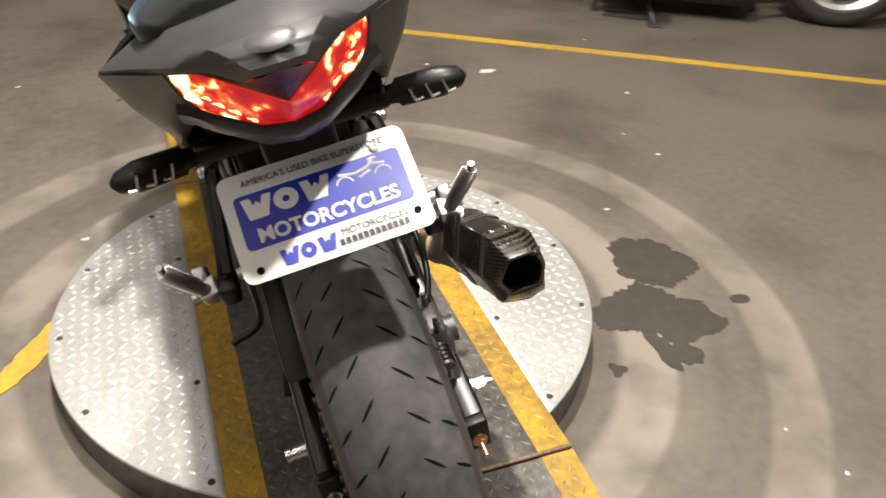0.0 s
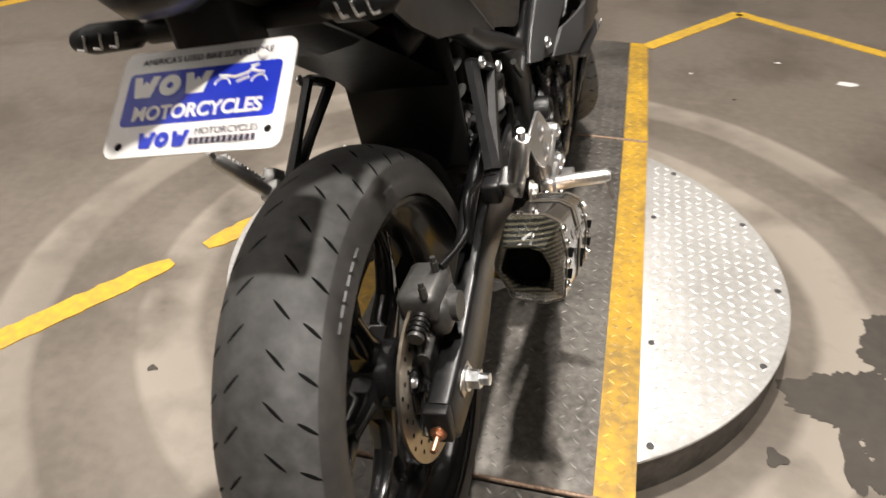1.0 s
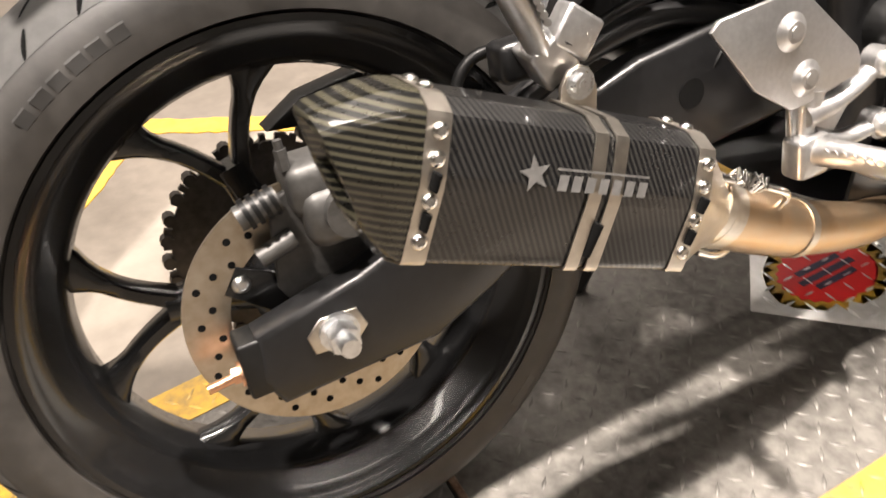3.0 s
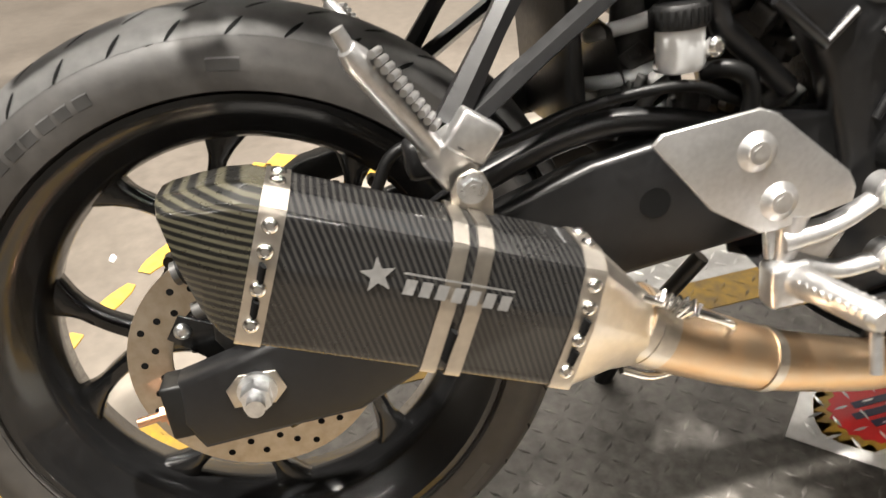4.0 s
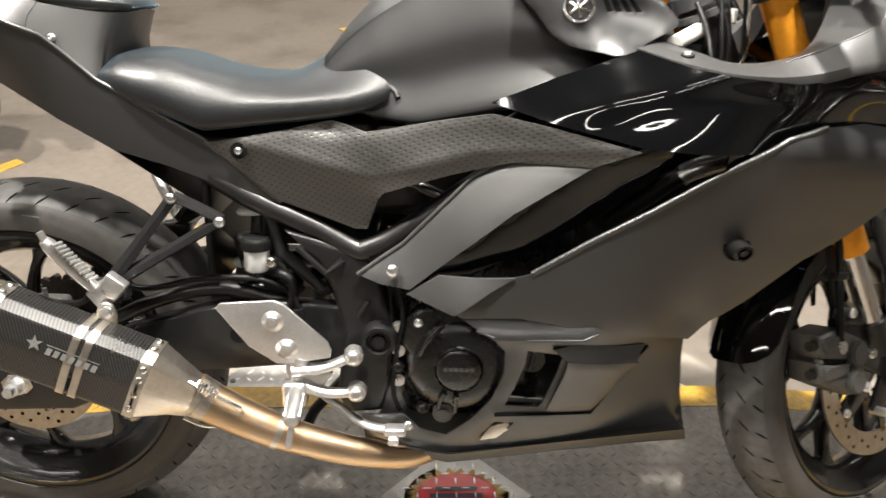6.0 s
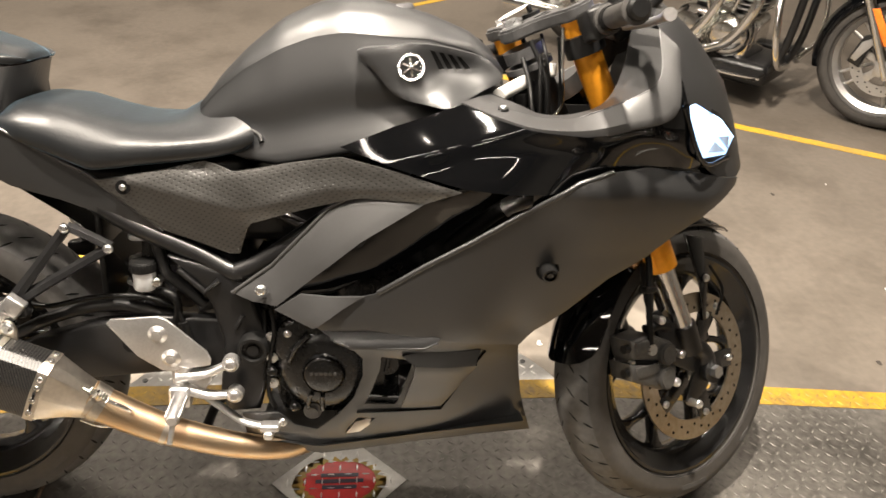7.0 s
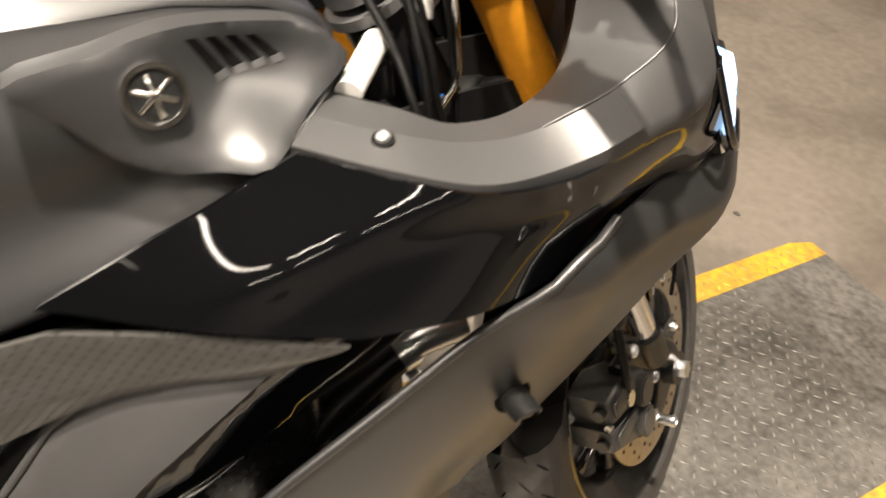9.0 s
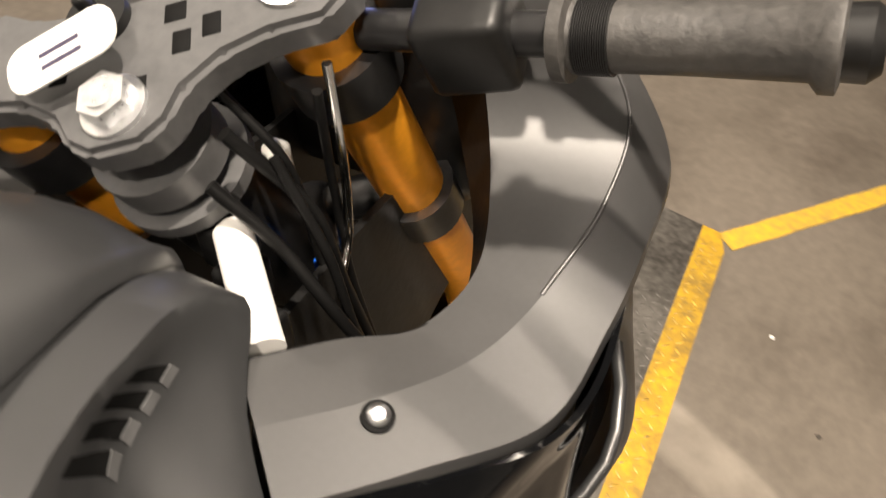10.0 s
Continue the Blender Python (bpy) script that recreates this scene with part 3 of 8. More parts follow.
def lugs(parent, x0, x1, y0, y1, z, mat_key, keep=lambda x, y: True, pitch=0.0255):
    cells = []
    i0, i1 = int(x0 / pitch) - 1, int(x1 / pitch) + 1
    j0, j1 = int(y0 / pitch) - 1, int(y1 / pitch) + 1
    for i in range(i0, i1 + 1):
        for j in range(j0, j1 + 1):
            x, y = i * pitch, j * pitch
            if x0 + 0.010 < x < x1 - 0.010 and y0 + 0.01 < y < y1 - 0.01 and keep(x, y):
                cells.append((x, y, (i + j) % 2))
    me = lug_mesh(cells, z, 0.0017 if mat_key == "lug_dark" else 0.0021)
    me.materials.append(MAT[mat_key])
    ob = new("tread_relief", me)
    ob.parent = parent
    return tagged(ob, kind="stuff")


R_DISC, HALF, BAND = 0.605, 0.305, 0.240
Y0, Y1 = 0.093, 1.313
table = group_root("turntable", pose(0, 0, 0), "round checker-plate motorcycle turntable with yellow-edged centre strip", "turntable")


def half_disc(side):
    a0 = math.acos(HALF / R_DISC)
    pts = [(side * R_DISC * math.cos(a), MID.y + R_DISC * math.sin(a)) for a in np.linspace(-a0, a0, 60)]
    bm = bmesh.new()
    f = bm.faces.new([bm.verts.new((x, y, -0.006)) for x, y in pts])
    ex = bmesh.ops.extrude_face_region(bm, geom=[f])
    for v in ex["geom"]:
        if isinstance(v, bmesh.types.BMVert):
            v.co.z = 0.0
    rim = [e for e in bm.edges if all(abs(v.co.z) < 1e-6 for v in e.verts)]
    bmesh.ops.bevel(bm, geom=rim, offset=0.0015, segments=1, affect="EDGES")
    return part("half_disc", bm, MAT["deck_silver"], table, "bright scuffed aluminium checker plate", angle=50)


def skirt(side):
    a0 = math.acos(HALF / R_DISC)
    bm = bmesh.new()
    rows = []
    for a in np.linspace(-a0, a0, 60):
        c, s = math.cos(a), math.sin(a)
        rows.append([bm.verts.new((side * r * c, MID.y + r * s, z)) for r, z in ((R_DISC - 0.004, -0.006), (R_DISC - 0.003, FLOOR), (R_DISC - 0.02, FLOOR), (R_DISC - 0.02, -0.006))])
    for p, q in zip(rows, rows[1:]):
        for i in range(4):
            bm.faces.new((p[i], p[(i + 1) % 4], q[(i + 1) % 4], q[i]))
    return part("skirt", bm, MAT["deck_dark"], table, "dull grey rim plate")


for side in (1, -1):
    half_disc(side)
    skirt(side)
    for a in np.radians((-56, -24.5, 0, 24.5, 50)):
        x, y = side * 0.583 * math.cos(a), MID.y + 0.583 * math.sin(a)
        if abs(x) > HALF + 0.012:
            b = rod((x, y, -0.001), (x, y, 0.0018), 0.0068, seg=18)
            put(b, rod((x, y, 0.0018), (x, y, 0.0021), 0.0035, seg=6))
            part("deck_screw", b, MAT["dark_metal"], table)
    for y in (0.48, 0.93):
        b = rod((side * 0.325, y, -0.001), (side * 0.325, y, 0.0018), 0.0062, seg=18)
        put(b, rod((side * 0.325, y, 0.0018), (side * 0.325, y, 0.0021), 0.0035, seg=6))
        part("deck_screw", b, MAT["dark_metal"], table)
part("centre_deck", block((-BAND, Y0, -0.05), (BAND, Y1, 0.0)), MAT["deck_dark"], table, "dirty grey steel checker-plate strip")
for s in (1, -1):
    lo, hi = sorted((s * BAND, s * HALF))
    part("edge_band", block((lo, Y0, -0.05), (hi, Y1, 0.0012)), MAT["deck_yellow"], table, "yellow-painted edge band")
    lugs(table, lo, hi, Y0, Y1, lambda x, y: 0.0012, "lug_yellow")
    if s > 0:
        lugs(table, HALF, R_DISC, MID.y - 0.6, MID.y + 0.6, lambda x, y: 0.0, "lug_silver", lambda x, y: math.hypot(x, y - MID.y) < R_DISC - 0.012)
    else:
        lugs(table, -R_DISC, -HALF, MID.y - 0.6, MID.y + 0.6, lambda x, y: 0.0, "lug_silver", lambda x, y: math.hypot(x, y - MID.y) < R_DISC - 0.012)
lugs(table, -BAND, BAND, Y0, Y1, lambda x, y: 0.0, "lug_dark")


def ramp(y_top, y_end, label):
    """A sloping approach plate from the turntable down to the floor."""
    s = 1 if y_end > y_top else -1
    root = group_root("ramp", pose(0, 0, 0), label, "ramp")
    drop = FLOOR + 0.007

    def z(x, y):
        return drop * (y - y_top) / (y_end - y_top)

    def plate(x0, x1, lift, cut, mat_key, name, lab):
        bm = bmesh.new()
        outer = max(abs(x0), abs(x1))
        pts = []
        for x, y in ((x0, y_top + s * 0.006), (x1, y_top + s * 0.006), (x1, y_end), (x0, y_end)):
            pts.append((x, y))
        if cut:
            k = 1 if abs(x1) > abs(x0) else 0
            if k:
                pts = [pts[0], pts[1], (x1, y_end - s * 0.06), (x1 - 0.02 * (1 if x1 > 0 else -1), y_end), pts[3]]
            else:
                pts = [pts[0], pts[1], pts[2], (x0 + 0.02 * (1 if x0 < 0 else -1), y_end), (x0, y_end - s * 0.06)]
        f = bm.faces.new([bm.verts.new((x, y, z(x, y) + lift)) for x, y in pts])
        ex = bmesh.ops.extrude_face_region(bm, geom=[f])
        for v in ex["geom"]:
            if isinstance(v, bmesh.types.BMVert):
                v.co.z = FLOOR if abs(v.co.y - y_end) > 0.07 else FLOOR - 0.002
        return part(name, bm, MAT[mat_key], root, lab)
    plate(-BAND, BAND, 0.0, False, "deck_dark", "ramp_plate", "grey steel checker plate")
    for k in (1, -1):
        lo, hi = sorted((k * BAND, k * HALF))
        plate(lo, hi, 0.0012, True, "deck_yellow", "edge_band", "yellow-painted edge band")
        a, b = sorted((y_top, y_end - s * 0.05))
        lugs(root, lo, hi, a, b, lambda x, y: z(x, y) + 0.0012, "lug_yellow")
    a, b = sorted((y_top, y_top + (y_end - y_top) * 0.72))
    lugs(root, -BAND, BAND, a, b, z, "lug_dark")
    return root


ramp(Y1, 2.285, "grey checker-plate ramp with yellow edges before the turntable")
ramp(Y0, -0.88, "grey checker-plate ramp with yellow edges behind the turntable")
for y in (Y0 + 0.002, Y1 - 0.002):
    tagged(part("hinge_bar", rod((-HALF, y, 0.0005), (HALF, y, 0.0005), 0.0045, seg=10), MAT["rust"]), "rusty steel bar in the ramp joint", "bar")


def sticker_sheet():
    root = group_root("sticker_plate", pose(0.003, 0.70, 0.0, 0, 0, 45), "square pale plate with red and yellow flame sticker", "sticker")
    part("sheet", block((-0.1, -0.1, 0.0018), (0.1, 0.1, 0.0032), 0.0006, 1), MAT["deck_silver"], root, "pale grey sheet")

    def flame(name, r, wob, z, mat_key, squash, seed):
        rng = random.Random(seed)
        bm = bmesh.new()
        ring = []
        for i in range(48):
            a = 2 * PI * i / 48
            q = r * (1 + (wob if i % 2 else -wob) * rng.uniform(0.5, 1))
            x, y = q * math.cos(a), q * math.sin(a) * squash
            ring.append(bm.verts.new(((x - y) * 0.7071, (x + y) * 0.7071, z)))
        f = bm.faces.new(ring)
        bmesh.ops.triangulate(bm, faces=[f])
        ex = bmesh.ops.extrude_face_region(bm, geom=bm.faces[:])
        for v in ex["geom"]:
            if isinstance(v, bmesh.types.BMVert):
                v.co.z -= 0.0004
        part(name, bm, MAT[mat_key], root)
    flame("flame_border", 0.088, 0.14, 0.0038, "deck_yellow", 0.72, 2)
    flame("red_field", 0.075, 0.05, 0.0043, "red_paint", 0.72, 4)
    for k, w in ((-0.016, 0.036), (0.0, 0.05), (0.016, 0.04)):
        b = block((-w, k - 0.005, 0.0043), (w, k + 0.005, 0.0048))
        b.transform(pose(0, 0, 0, 0, 0, 45))
        part("lettering_bar", b, MAT["ink"], root)
    lugs(root, -0.1, 0.1, -0.1, 0.1, lambda x, y: 0.0036, "lug_silver", pitch=0.0255)


sticker_sheet()
rng = random.Random(12)
for i in range(46):
    x, y = rng.uniform(-2.4, 2.4), rng.uniform(-0.6, 4.0)
    if abs(x) < 0.4 or math.hypot(x, y - 0.705) < 0.66:
        continue
    r = rng.uniform(0.004, 0.012)
    pts = [(x + r * rng.uniform(0.5, 1.6) * math.cos(a), y + r * rng.uniform(0.4, 1.0) * math.sin(a)) for a in np.linspace(0, 2 * PI, 7, endpoint=False)]
    ground_patch("paint_chip", pts, FLOOR + 0.002, "paper" if i % 3 else "oil", kind="", label="small pale chip lying on the concrete floor" if i % 3 else "small dark crumb lying on the concrete floor", category="debris")
scrap = [(0.955, 2.08), (1.0, 2.07), (1.03, 2.09), (1.02, 2.105), (0.97, 2.11)]
ground_patch("paper_scrap", scrap, FLOOR + 0.003, "paper", kind="", label="small torn scrap of pale paper on the floor", category="debris")


# ---- the sport motorcycle ----
BIKE = pose(-0.005, 0, 0.0, 0, 0, -2) @ pose(0, 0, 0, 0, -12.6, 0)
bike = group_root("sport_motorcycle", BIKE, "matte black sport motorcycle with gold forks leaning on its stand", "motorcycle")
AXIS = Vector((0, 1.315, 0.31))
STEER = Matrix.Translation(AXIS) @ Matrix.Rotation(radians(33), 4, Vector((0, -0.4226, 0.9063))) @ Matrix.Translation(-AXIS)
REAR = Vector((0, 0, 0.300))
FRONT = Vector((0, 1.380, 0.295))


def bp(name, bm, key, parent=None, label="", m=None, angle=50):
    """A part of the motorcycle."""
    if m is not None:
        bm.transform(m)
    return part(name, bm, MAT[key], parent or bike, label, angle)


def both(name, make, key, label="", parent=None, angle=50):
    """The same panel on the right and on the left."""
    r = make()
    l = mirrored(r)
    return bp(name, r, key, parent, label, angle=angle), bp(name, l, key, parent, label, angle=angle)


def rolled(bm, at, pts, r, sink=0.5):
    """Adds a rolled lip along an edge of a panel."""
    line_ = [(at(y, z) - r * sink, y, z) for y, z in dense_line(pts, 0.02)]
    return put(bm, tube(line_, r, 10))


def dense_line(pts, step):
    out = [pts[0]]
    for (a, b), (c, d) in zip(pts, pts[1:]):
        k = max(1, int(math.hypot(c - a, d - b) / step))
        out += [(a + (c - a) * i / k, b + (d - b) * i / k) for i in range(1, k + 1)]
    return out


# wheels
def tyre_profile(R, half, rim_r, rim_half, crown):
    pts = []
    for b in np.linspace(-PI / 2 * 0.98, PI / 2 * 0.98, 25):
        pts.append((R - crown + crown * math.cos(b), half * math.sin(b)))
    k = (rim_r + R - crown) / 2
    left = [(rim_r, -rim_half), (rim_r + 0.010, -rim_half - 0.003), (rim_r + 0.012, -rim_half - 0.0055), (rim_r + 0.014, -rim_half - 0.0045), (rim_r + 0.016, -rim_half - 0.007), (rim_r + 0.018, -rim_half - 0.006), (k, -half * 0.97)]
    right = [(a, -b) for a, b in left[::-1]]
    return left + pts + right


def sipe(R, half, crown, phi, b0, b1, dphi, w):
    """One groove of the tread, laid along the tyre's crown."""
    bm = bmesh.new()
    rows = []
    for t in np.linspace(0, 1, 5):
        b = b0 + (b1 - b0) * t
        a = phi + dphi * t
        ww = w * math.sin(PI * (0.12 + 0.76 * t)) / R
        r = R - crown + crown * math.cos(b) + 0.0005
        x = half * math.sin(b) * 1.004
        rows.append([bm.verts.new((x, r * math.cos(a + k * ww), r * math.sin(a + k * ww))) for k in (-1, 1)])
    for p, q in zip(rows, rows[1:]):
        bm.faces.new((p[0], p[1], q[1], q[0]))
    return bm


def wheel(kind, centre, R, half, crown, rim_r, rim_half, m=None, phase=0.35):
    shift = Matrix.Translation(centre)
    M = (m or Matrix()) @ shift
    tyre = bp(kind + "_tyre", lathe(tyre_profile(R, half, rim_r, rim_half, crown), 96), "rubber", None, "worn black road tyre", M, 60)
    band = []
    for b in np.linspace(-1.0, 1.0, 17):
        band.append((R - crown + crown * math.cos(b) + 0.0003, half * math.sin(b) * 1.003))
    bp("tread_band", lathe(band, 96), "tread", tyre, "scrubbed grey tread", M, 60)
    n = 38
    g = bmesh.new()
    for i in range(n):
        a = 2 * PI * i / n
        put(g, sipe(R, half, crown, a, 0.20, 0.48, 0.062, 0.0026))
        put(g, sipe(R, half, crown, a + PI / n, -0.20, -0.48, 0.062, 0.0026))
        put(g, sipe(R, half, crown, a + 0.07, 0.68, 1.0, 0.045, 0.0026))
        put(g, sipe(R, half, crown, a + 0.07 + PI / n, -0.68, -1.0, 0.045, 0.0026))
    tagged(bp("tread_grooving", g, "groove", tyre, "", M), kind="stuff")
    rs = R - crown * 0.86
    for a0, w in ((1.86, 0.05), (1.93, 0.045), (1.99, 0.05), (2.06, 0.045), (2.12, 0.05), (2.19, 0.045), (1.40, 0.10), (4.6, 0.3), (5.4, 0.14)):
        for sd in (1, -1):
            side = bmesh.new()
            x = sd * half * 0.988
            rows = [[side.verts.new((x + sd * e, r * math.cos(a), r * math.sin(a))) for r, e in ((rs - 0.006, -0.002), (rs - 0.0045, 0.0010), (rs + 0.0045, 0.0010), (rs + 0.006, -0.002))] for a in np.linspace(a0, a0 + w, 5)]
            for p, q in zip(rows, rows[1:]):
                for i in range(3):
                    side.faces.new((p[i], p[i + 1], q[i + 1], q[i]))
            bp("sidewall_mark", side, "letter", tyre, "", M)
    h = rim_half
    half_rim = [(rim_r - 0.034, 0.010), (rim_r - 0.033, h * 0.45), (rim_r - 0.024, h * 0.70), (rim_r - 0.012, h * 0.86), (rim_r - 0.006, h + 0.001), (rim_r - 0.001, h + 0.003), (rim_r + 0.004, h + 0.0075), (rim_r + 0.0095, h + 0.0075), (rim_r + 0.0105, h + 0.003), (rim_r, h - 0.006), (rim_r - 0.010, h * 0.5)]
    rp = [(rim_r - 0.036, -0.006)] + [(rim_r - 0.036, 0.006)] + half_rim + [(a, -b) for a, b in half_rim[::-1]]
    rim = bp(kind + "_rim", lathe(rp, 80, True), "rim", None, "gloss black cast wheel", M, 40)
    hub_r = 0.048
    bp("hub", lathe([(0.0, -0.045), (hub_r * 0.7, -0.045), (hub_r, -0.032), (hub_r * 0.92, 0), (hub_r, 0.032), (hub_r * 0.7, 0.045), (0.0, 0.045)], 40), "rim", rim, "", M)
    for i in range(5):
        a = 2 * PI * i / 5 + phase

        def arm(points, widths, depths):
            rings = []
            line_ = spline(points, 5)
            k = np.linspace(0, 1, len(line_))
            for q, w, th in zip(line_, np.interp(k, np.linspace(0, 1, len(widths)), widths), np.interp(k, (0, 1), depths)):
                rad = Vector((0, q.y, q.z)).normalized()
                tan = Vector((0, -rad.z, rad.y))
                rings.append([q + Vector((x * th, 0, 0)) + tan * t * w for x, t in ((-1, -0.6), (-0.7, -1), (0.7, -1), (1, -0.6), (1, 0.6), (0.7, 1), (-0.7, 1), (-1, 0.6))])
            bp("spoke", loft(rings), "rim", rim, "", M, 50)

        def at(r, da):
            return Vector((0, r * math.cos(a + da), r * math.sin(a + da)))
        fork = 0.50 * rim_r
        arm((at(hub_r - 0.012, 0), at(0.085, 0), at(fork + 0.006, 0)), (0.024, 0.015, 0.013, 0.015), (0.019, 0.015))
        for d in (-1, 1):
            arm((at(fork - 0.008, d * 0.04), at(rim_r * 0.66, d * 0.19), at(rim_r - 0.030, d * 0.335)), (0.009, 0.0075, 0.0075, 0.009, 0.022), (0.014, 0.011))
    return tyre, rim


rear_tyre, rear_rim = wheel("rear", REAR, 0.298, 0.071, 0.052, 0.220, 0.056, phase=radians(33))
front_tyre, front_rim = wheel("front", FRONT, 0.287, 0.054, 0.043, 0.211, 0.040, STEER)


def brake_disc(x, outer, inner, centre, m=None, holes=True):
    M = (m or Matrix()) @ Matrix.Translation(centre)
    d = bp("brake_disc", lathe([(inner, x - 0.002), (outer, x - 0.002), (outer, x + 0.002), (inner, x + 0.002)], 72, True), "disc", None, "drilled steel brake disc with light rust", M, 30)
    h = bmesh.new()
    n = 0
    while n < 40:
        a = 2 * PI * n / 40
        r = inner + (outer - inner) * (0.25 + 0.5 * ((n * 2 % 5) / 4))
        put(h, rod((x - 0.0023, r * math.cos(a), r * math.sin(a)), (x + 0.0023, r * math.cos(a), r * math.sin(a)), 0.0032, seg=10))
        n += 1
    bp("drill_pattern", h, "groove", d, "", M)
    c = bmesh.new()
    for i in range(5):
        a = 2 * PI * i / 5
        put(c, slab([(0.035 * math.cos(a - 0.5), 0.035 * math.sin(a - 0.5)), ((inner + 0.006) * math.cos(a - 0.16), (inner + 0.006) * math.sin(a - 0.16)), ((inner + 0.006) * math.cos(a + 0.16), (inner + 0.006) * math.sin(a + 0.16)), (0.035 * math.cos(a + 0.5), 0.035 * math.sin(a + 0.5))], x - 0.003, x + 0.003, 0.0008))
    bp("disc_carrier", c, "rim", d, "black disc carrier", M)
    for i in range(5):
        a = 2 * PI * i / 5
        bp("disc_bolt", dome_bolt((x + 0.0025, (inner - 0.004) * math.cos(a), (inner - 0.004) * math.sin(a)), (1, 0, 0), 0.0075), "zinc", d, "", M)
    return d


brake_disc(0.074, 0.110, 0.073, REAR)
brake_disc(0.062, 0.147, 0.108, FRONT, STEER)

# chain side
spr = lathe([(0.05, -0.082), (0.098, -0.082), (0.098, -0.076), (0.05, -0.076)], 60, True)
for i in range(43):
    a = 2 * PI * i / 43
    put(spr, block((-0.082, -0.0028, 0.096), (-0.076, 0.0028, 0.105)), pose(0, 0, 0, math.degrees(a), 0, 0))
bp("sprocket", spr, "chain", None, "oily rear chain sprocket", Matrix.Translation(REAR))
ch = bmesh.new()
links = []
for i in range(30):
    links.append((REAR.y + 0.3 + 0.28 - i * 0.0195, REAR.z + 0.104 - i * 0.0004))
for i in range(16):
    a = PI / 2 + PI * i / 15
    links.append((REAR.y + 0.102 * math.cos(a), REAR.z + 0.102 * math.sin(a)))
for i in range(30):
    links.append((REAR.y + i * 0.0195, REAR.z - 0.102 + i * 0.0033))
for k, (y, z) in enumerate(links):
    w = 0.0078 if k % 2 else 0.0060
    put(ch, rod((-0.079 - w, y, z), (-0.079 + w, y, z), 0.0062, seg=8))
bp("chain", ch, "chain", None, "oily drive chain")

# swingarm
sw = slab([(-0.068, 0.275), (-0.062, 0.314), (0.027, 0.334), (0.12, 0.368), (0.2, 0.403), (0.30, 0.432), (0.40, 0.445), (0.52, 0.44), (0.585, 0.41), (0.585, 0.365), (0.52, 0.345), (0.40, 0.335), (0.30, 0.325), (0.2, 0.312), (0.138, 0.277), (0.081, 0.252), (0.021, 0.250), (-0.055, 0.247)], 0.088, 0.120, 0.006)
bp("swingarm", sw, "satin", None, "satin black box swingarm")
bp("swingarm", slab([(-0.078, 0.255), (-0.07, 0.325), (0.06, 0.352), (0.2, 0.39), (0.40, 0.425), (0.585, 0.41), (0.585, 0.365), (0.40, 0.335), (0.2, 0.305), (0.05, 0.255)], -0.118, -0.09, 0.008), "satin", None, "satin black box swingarm")
bp("swingarm_bridge", tube([(-0.1, 0.40, 0.40), (-0.05, 0.37, 0.425), (0.05, 0.37, 0.425), (0.1, 0.40, 0.40)], 0.032, 14, 4), "satin")
bp("swingarm_brace", tube([(0.10, 0.15, 0.398), (0.10, 0.20, 0.425), (0.10, 0.247, 0.443), (0.10, 0.296, 0.455), (0.10, 0.345, 0.456), (0.10, 0.40, 0.443), (0.09, 0.46, 0.42)], 0.0115, 16, 6), "satin", None, "bent tubular brace")
for s in (1, -1):
    bp("arm_hole", rod((s * 0.1165, 0.352, 0.389), (s * 0.1207, 0.352, 0.389), 0.0135, seg=28), "groove")
    e = block((s * 0.103 - 0.016, -0.078, 0.262), (s * 0.103 + 0.016, -0.058, 0.312), 0.003)
    bp("chain_adjuster", e, "black_plastic", None, "black arm end cap")
    bp("adjuster_bolt", put(rod((s * 0.103, -0.076, 0.280), (s * 0.103, -0.106, 0.277), 0.0040, seg=12), hexbolt((s * 0.103, -0.079, 0.280), (0, -1, 0), 0.0075, 0.007)), "copper" if s > 0 else "zinc", None, "adjuster bolt with worn tip")
nut = rod((0.112, 0, 0.296), (0.153, 0, 0.296), 0.0078, seg=18)
put(nut, rod((0.121, 0, 0.296), (0.126, 0, 0.296), 0.0165, seg=24))
put(nut, rod((0.126, 0, 0.296), (0.141, 0, 0.296), 0.0130, seg=6))
bp("axle_nut", nut, "zinc", None, "bright zinc-plated axle nut")
bp("axle", rod((-0.15, 0, 0.298), (0.12, 0, 0.298), 0.010), "zinc")
bp("axle_washer", slab([(-0.022, 0.283), (-0.025, 0.300), (-0.012, 0.312), (0.018, 0.310), (0.024, 0.292), (0.012, 0.280)], 0.1200, 0.1225, 0.001), "steel", None, "stamped axle adjuster washer")

# rear brake caliper
cal = bmesh.new()
put(cal, block((0.055, -0.005, 0.385), (0.108, 0.075, 0.428), 0.010))
put(cal, block((0.085, 0.0, 0.36), (0.116, 0.062, 0.408), 0.012))
put(cal, rod((0.106, 0.032, 0.388), (0.124, 0.032, 0.388), 0.019, seg=24))
put(cal, rod((0.09, -0.012, 0.405), (0.09, -0.045, 0.398), 0.010, seg=16))
put(cal, rod((0.09, -0.008, 0.37), (0.09, -0.038, 0.362), 0.008, seg=16))
put(cal, slab([(-0.03, 0.33), (-0.02, 0.40), (0.03, 0.42), (0.08, 0.40), (0.06, 0.34), (0.03, 0.30), (-0.01, 0.29)], 0.078, 0.086, 0.002))
caliper = bp("rear_caliper", cal, "dark_metal", None, "dusty grey cast brake caliper")
for y, z in ((-0.002, 0.432), (0.05, 0.432)):
    bp("bleed_screw", put(rod((0.095, y, z - 0.006), (0.095, y, z + 0.010), 0.005, seg=6), rod((0.095, y, z + 0.010), (0.095, y, z + 0.017), 0.0035, seg=10)), "dark_metal", caliper)
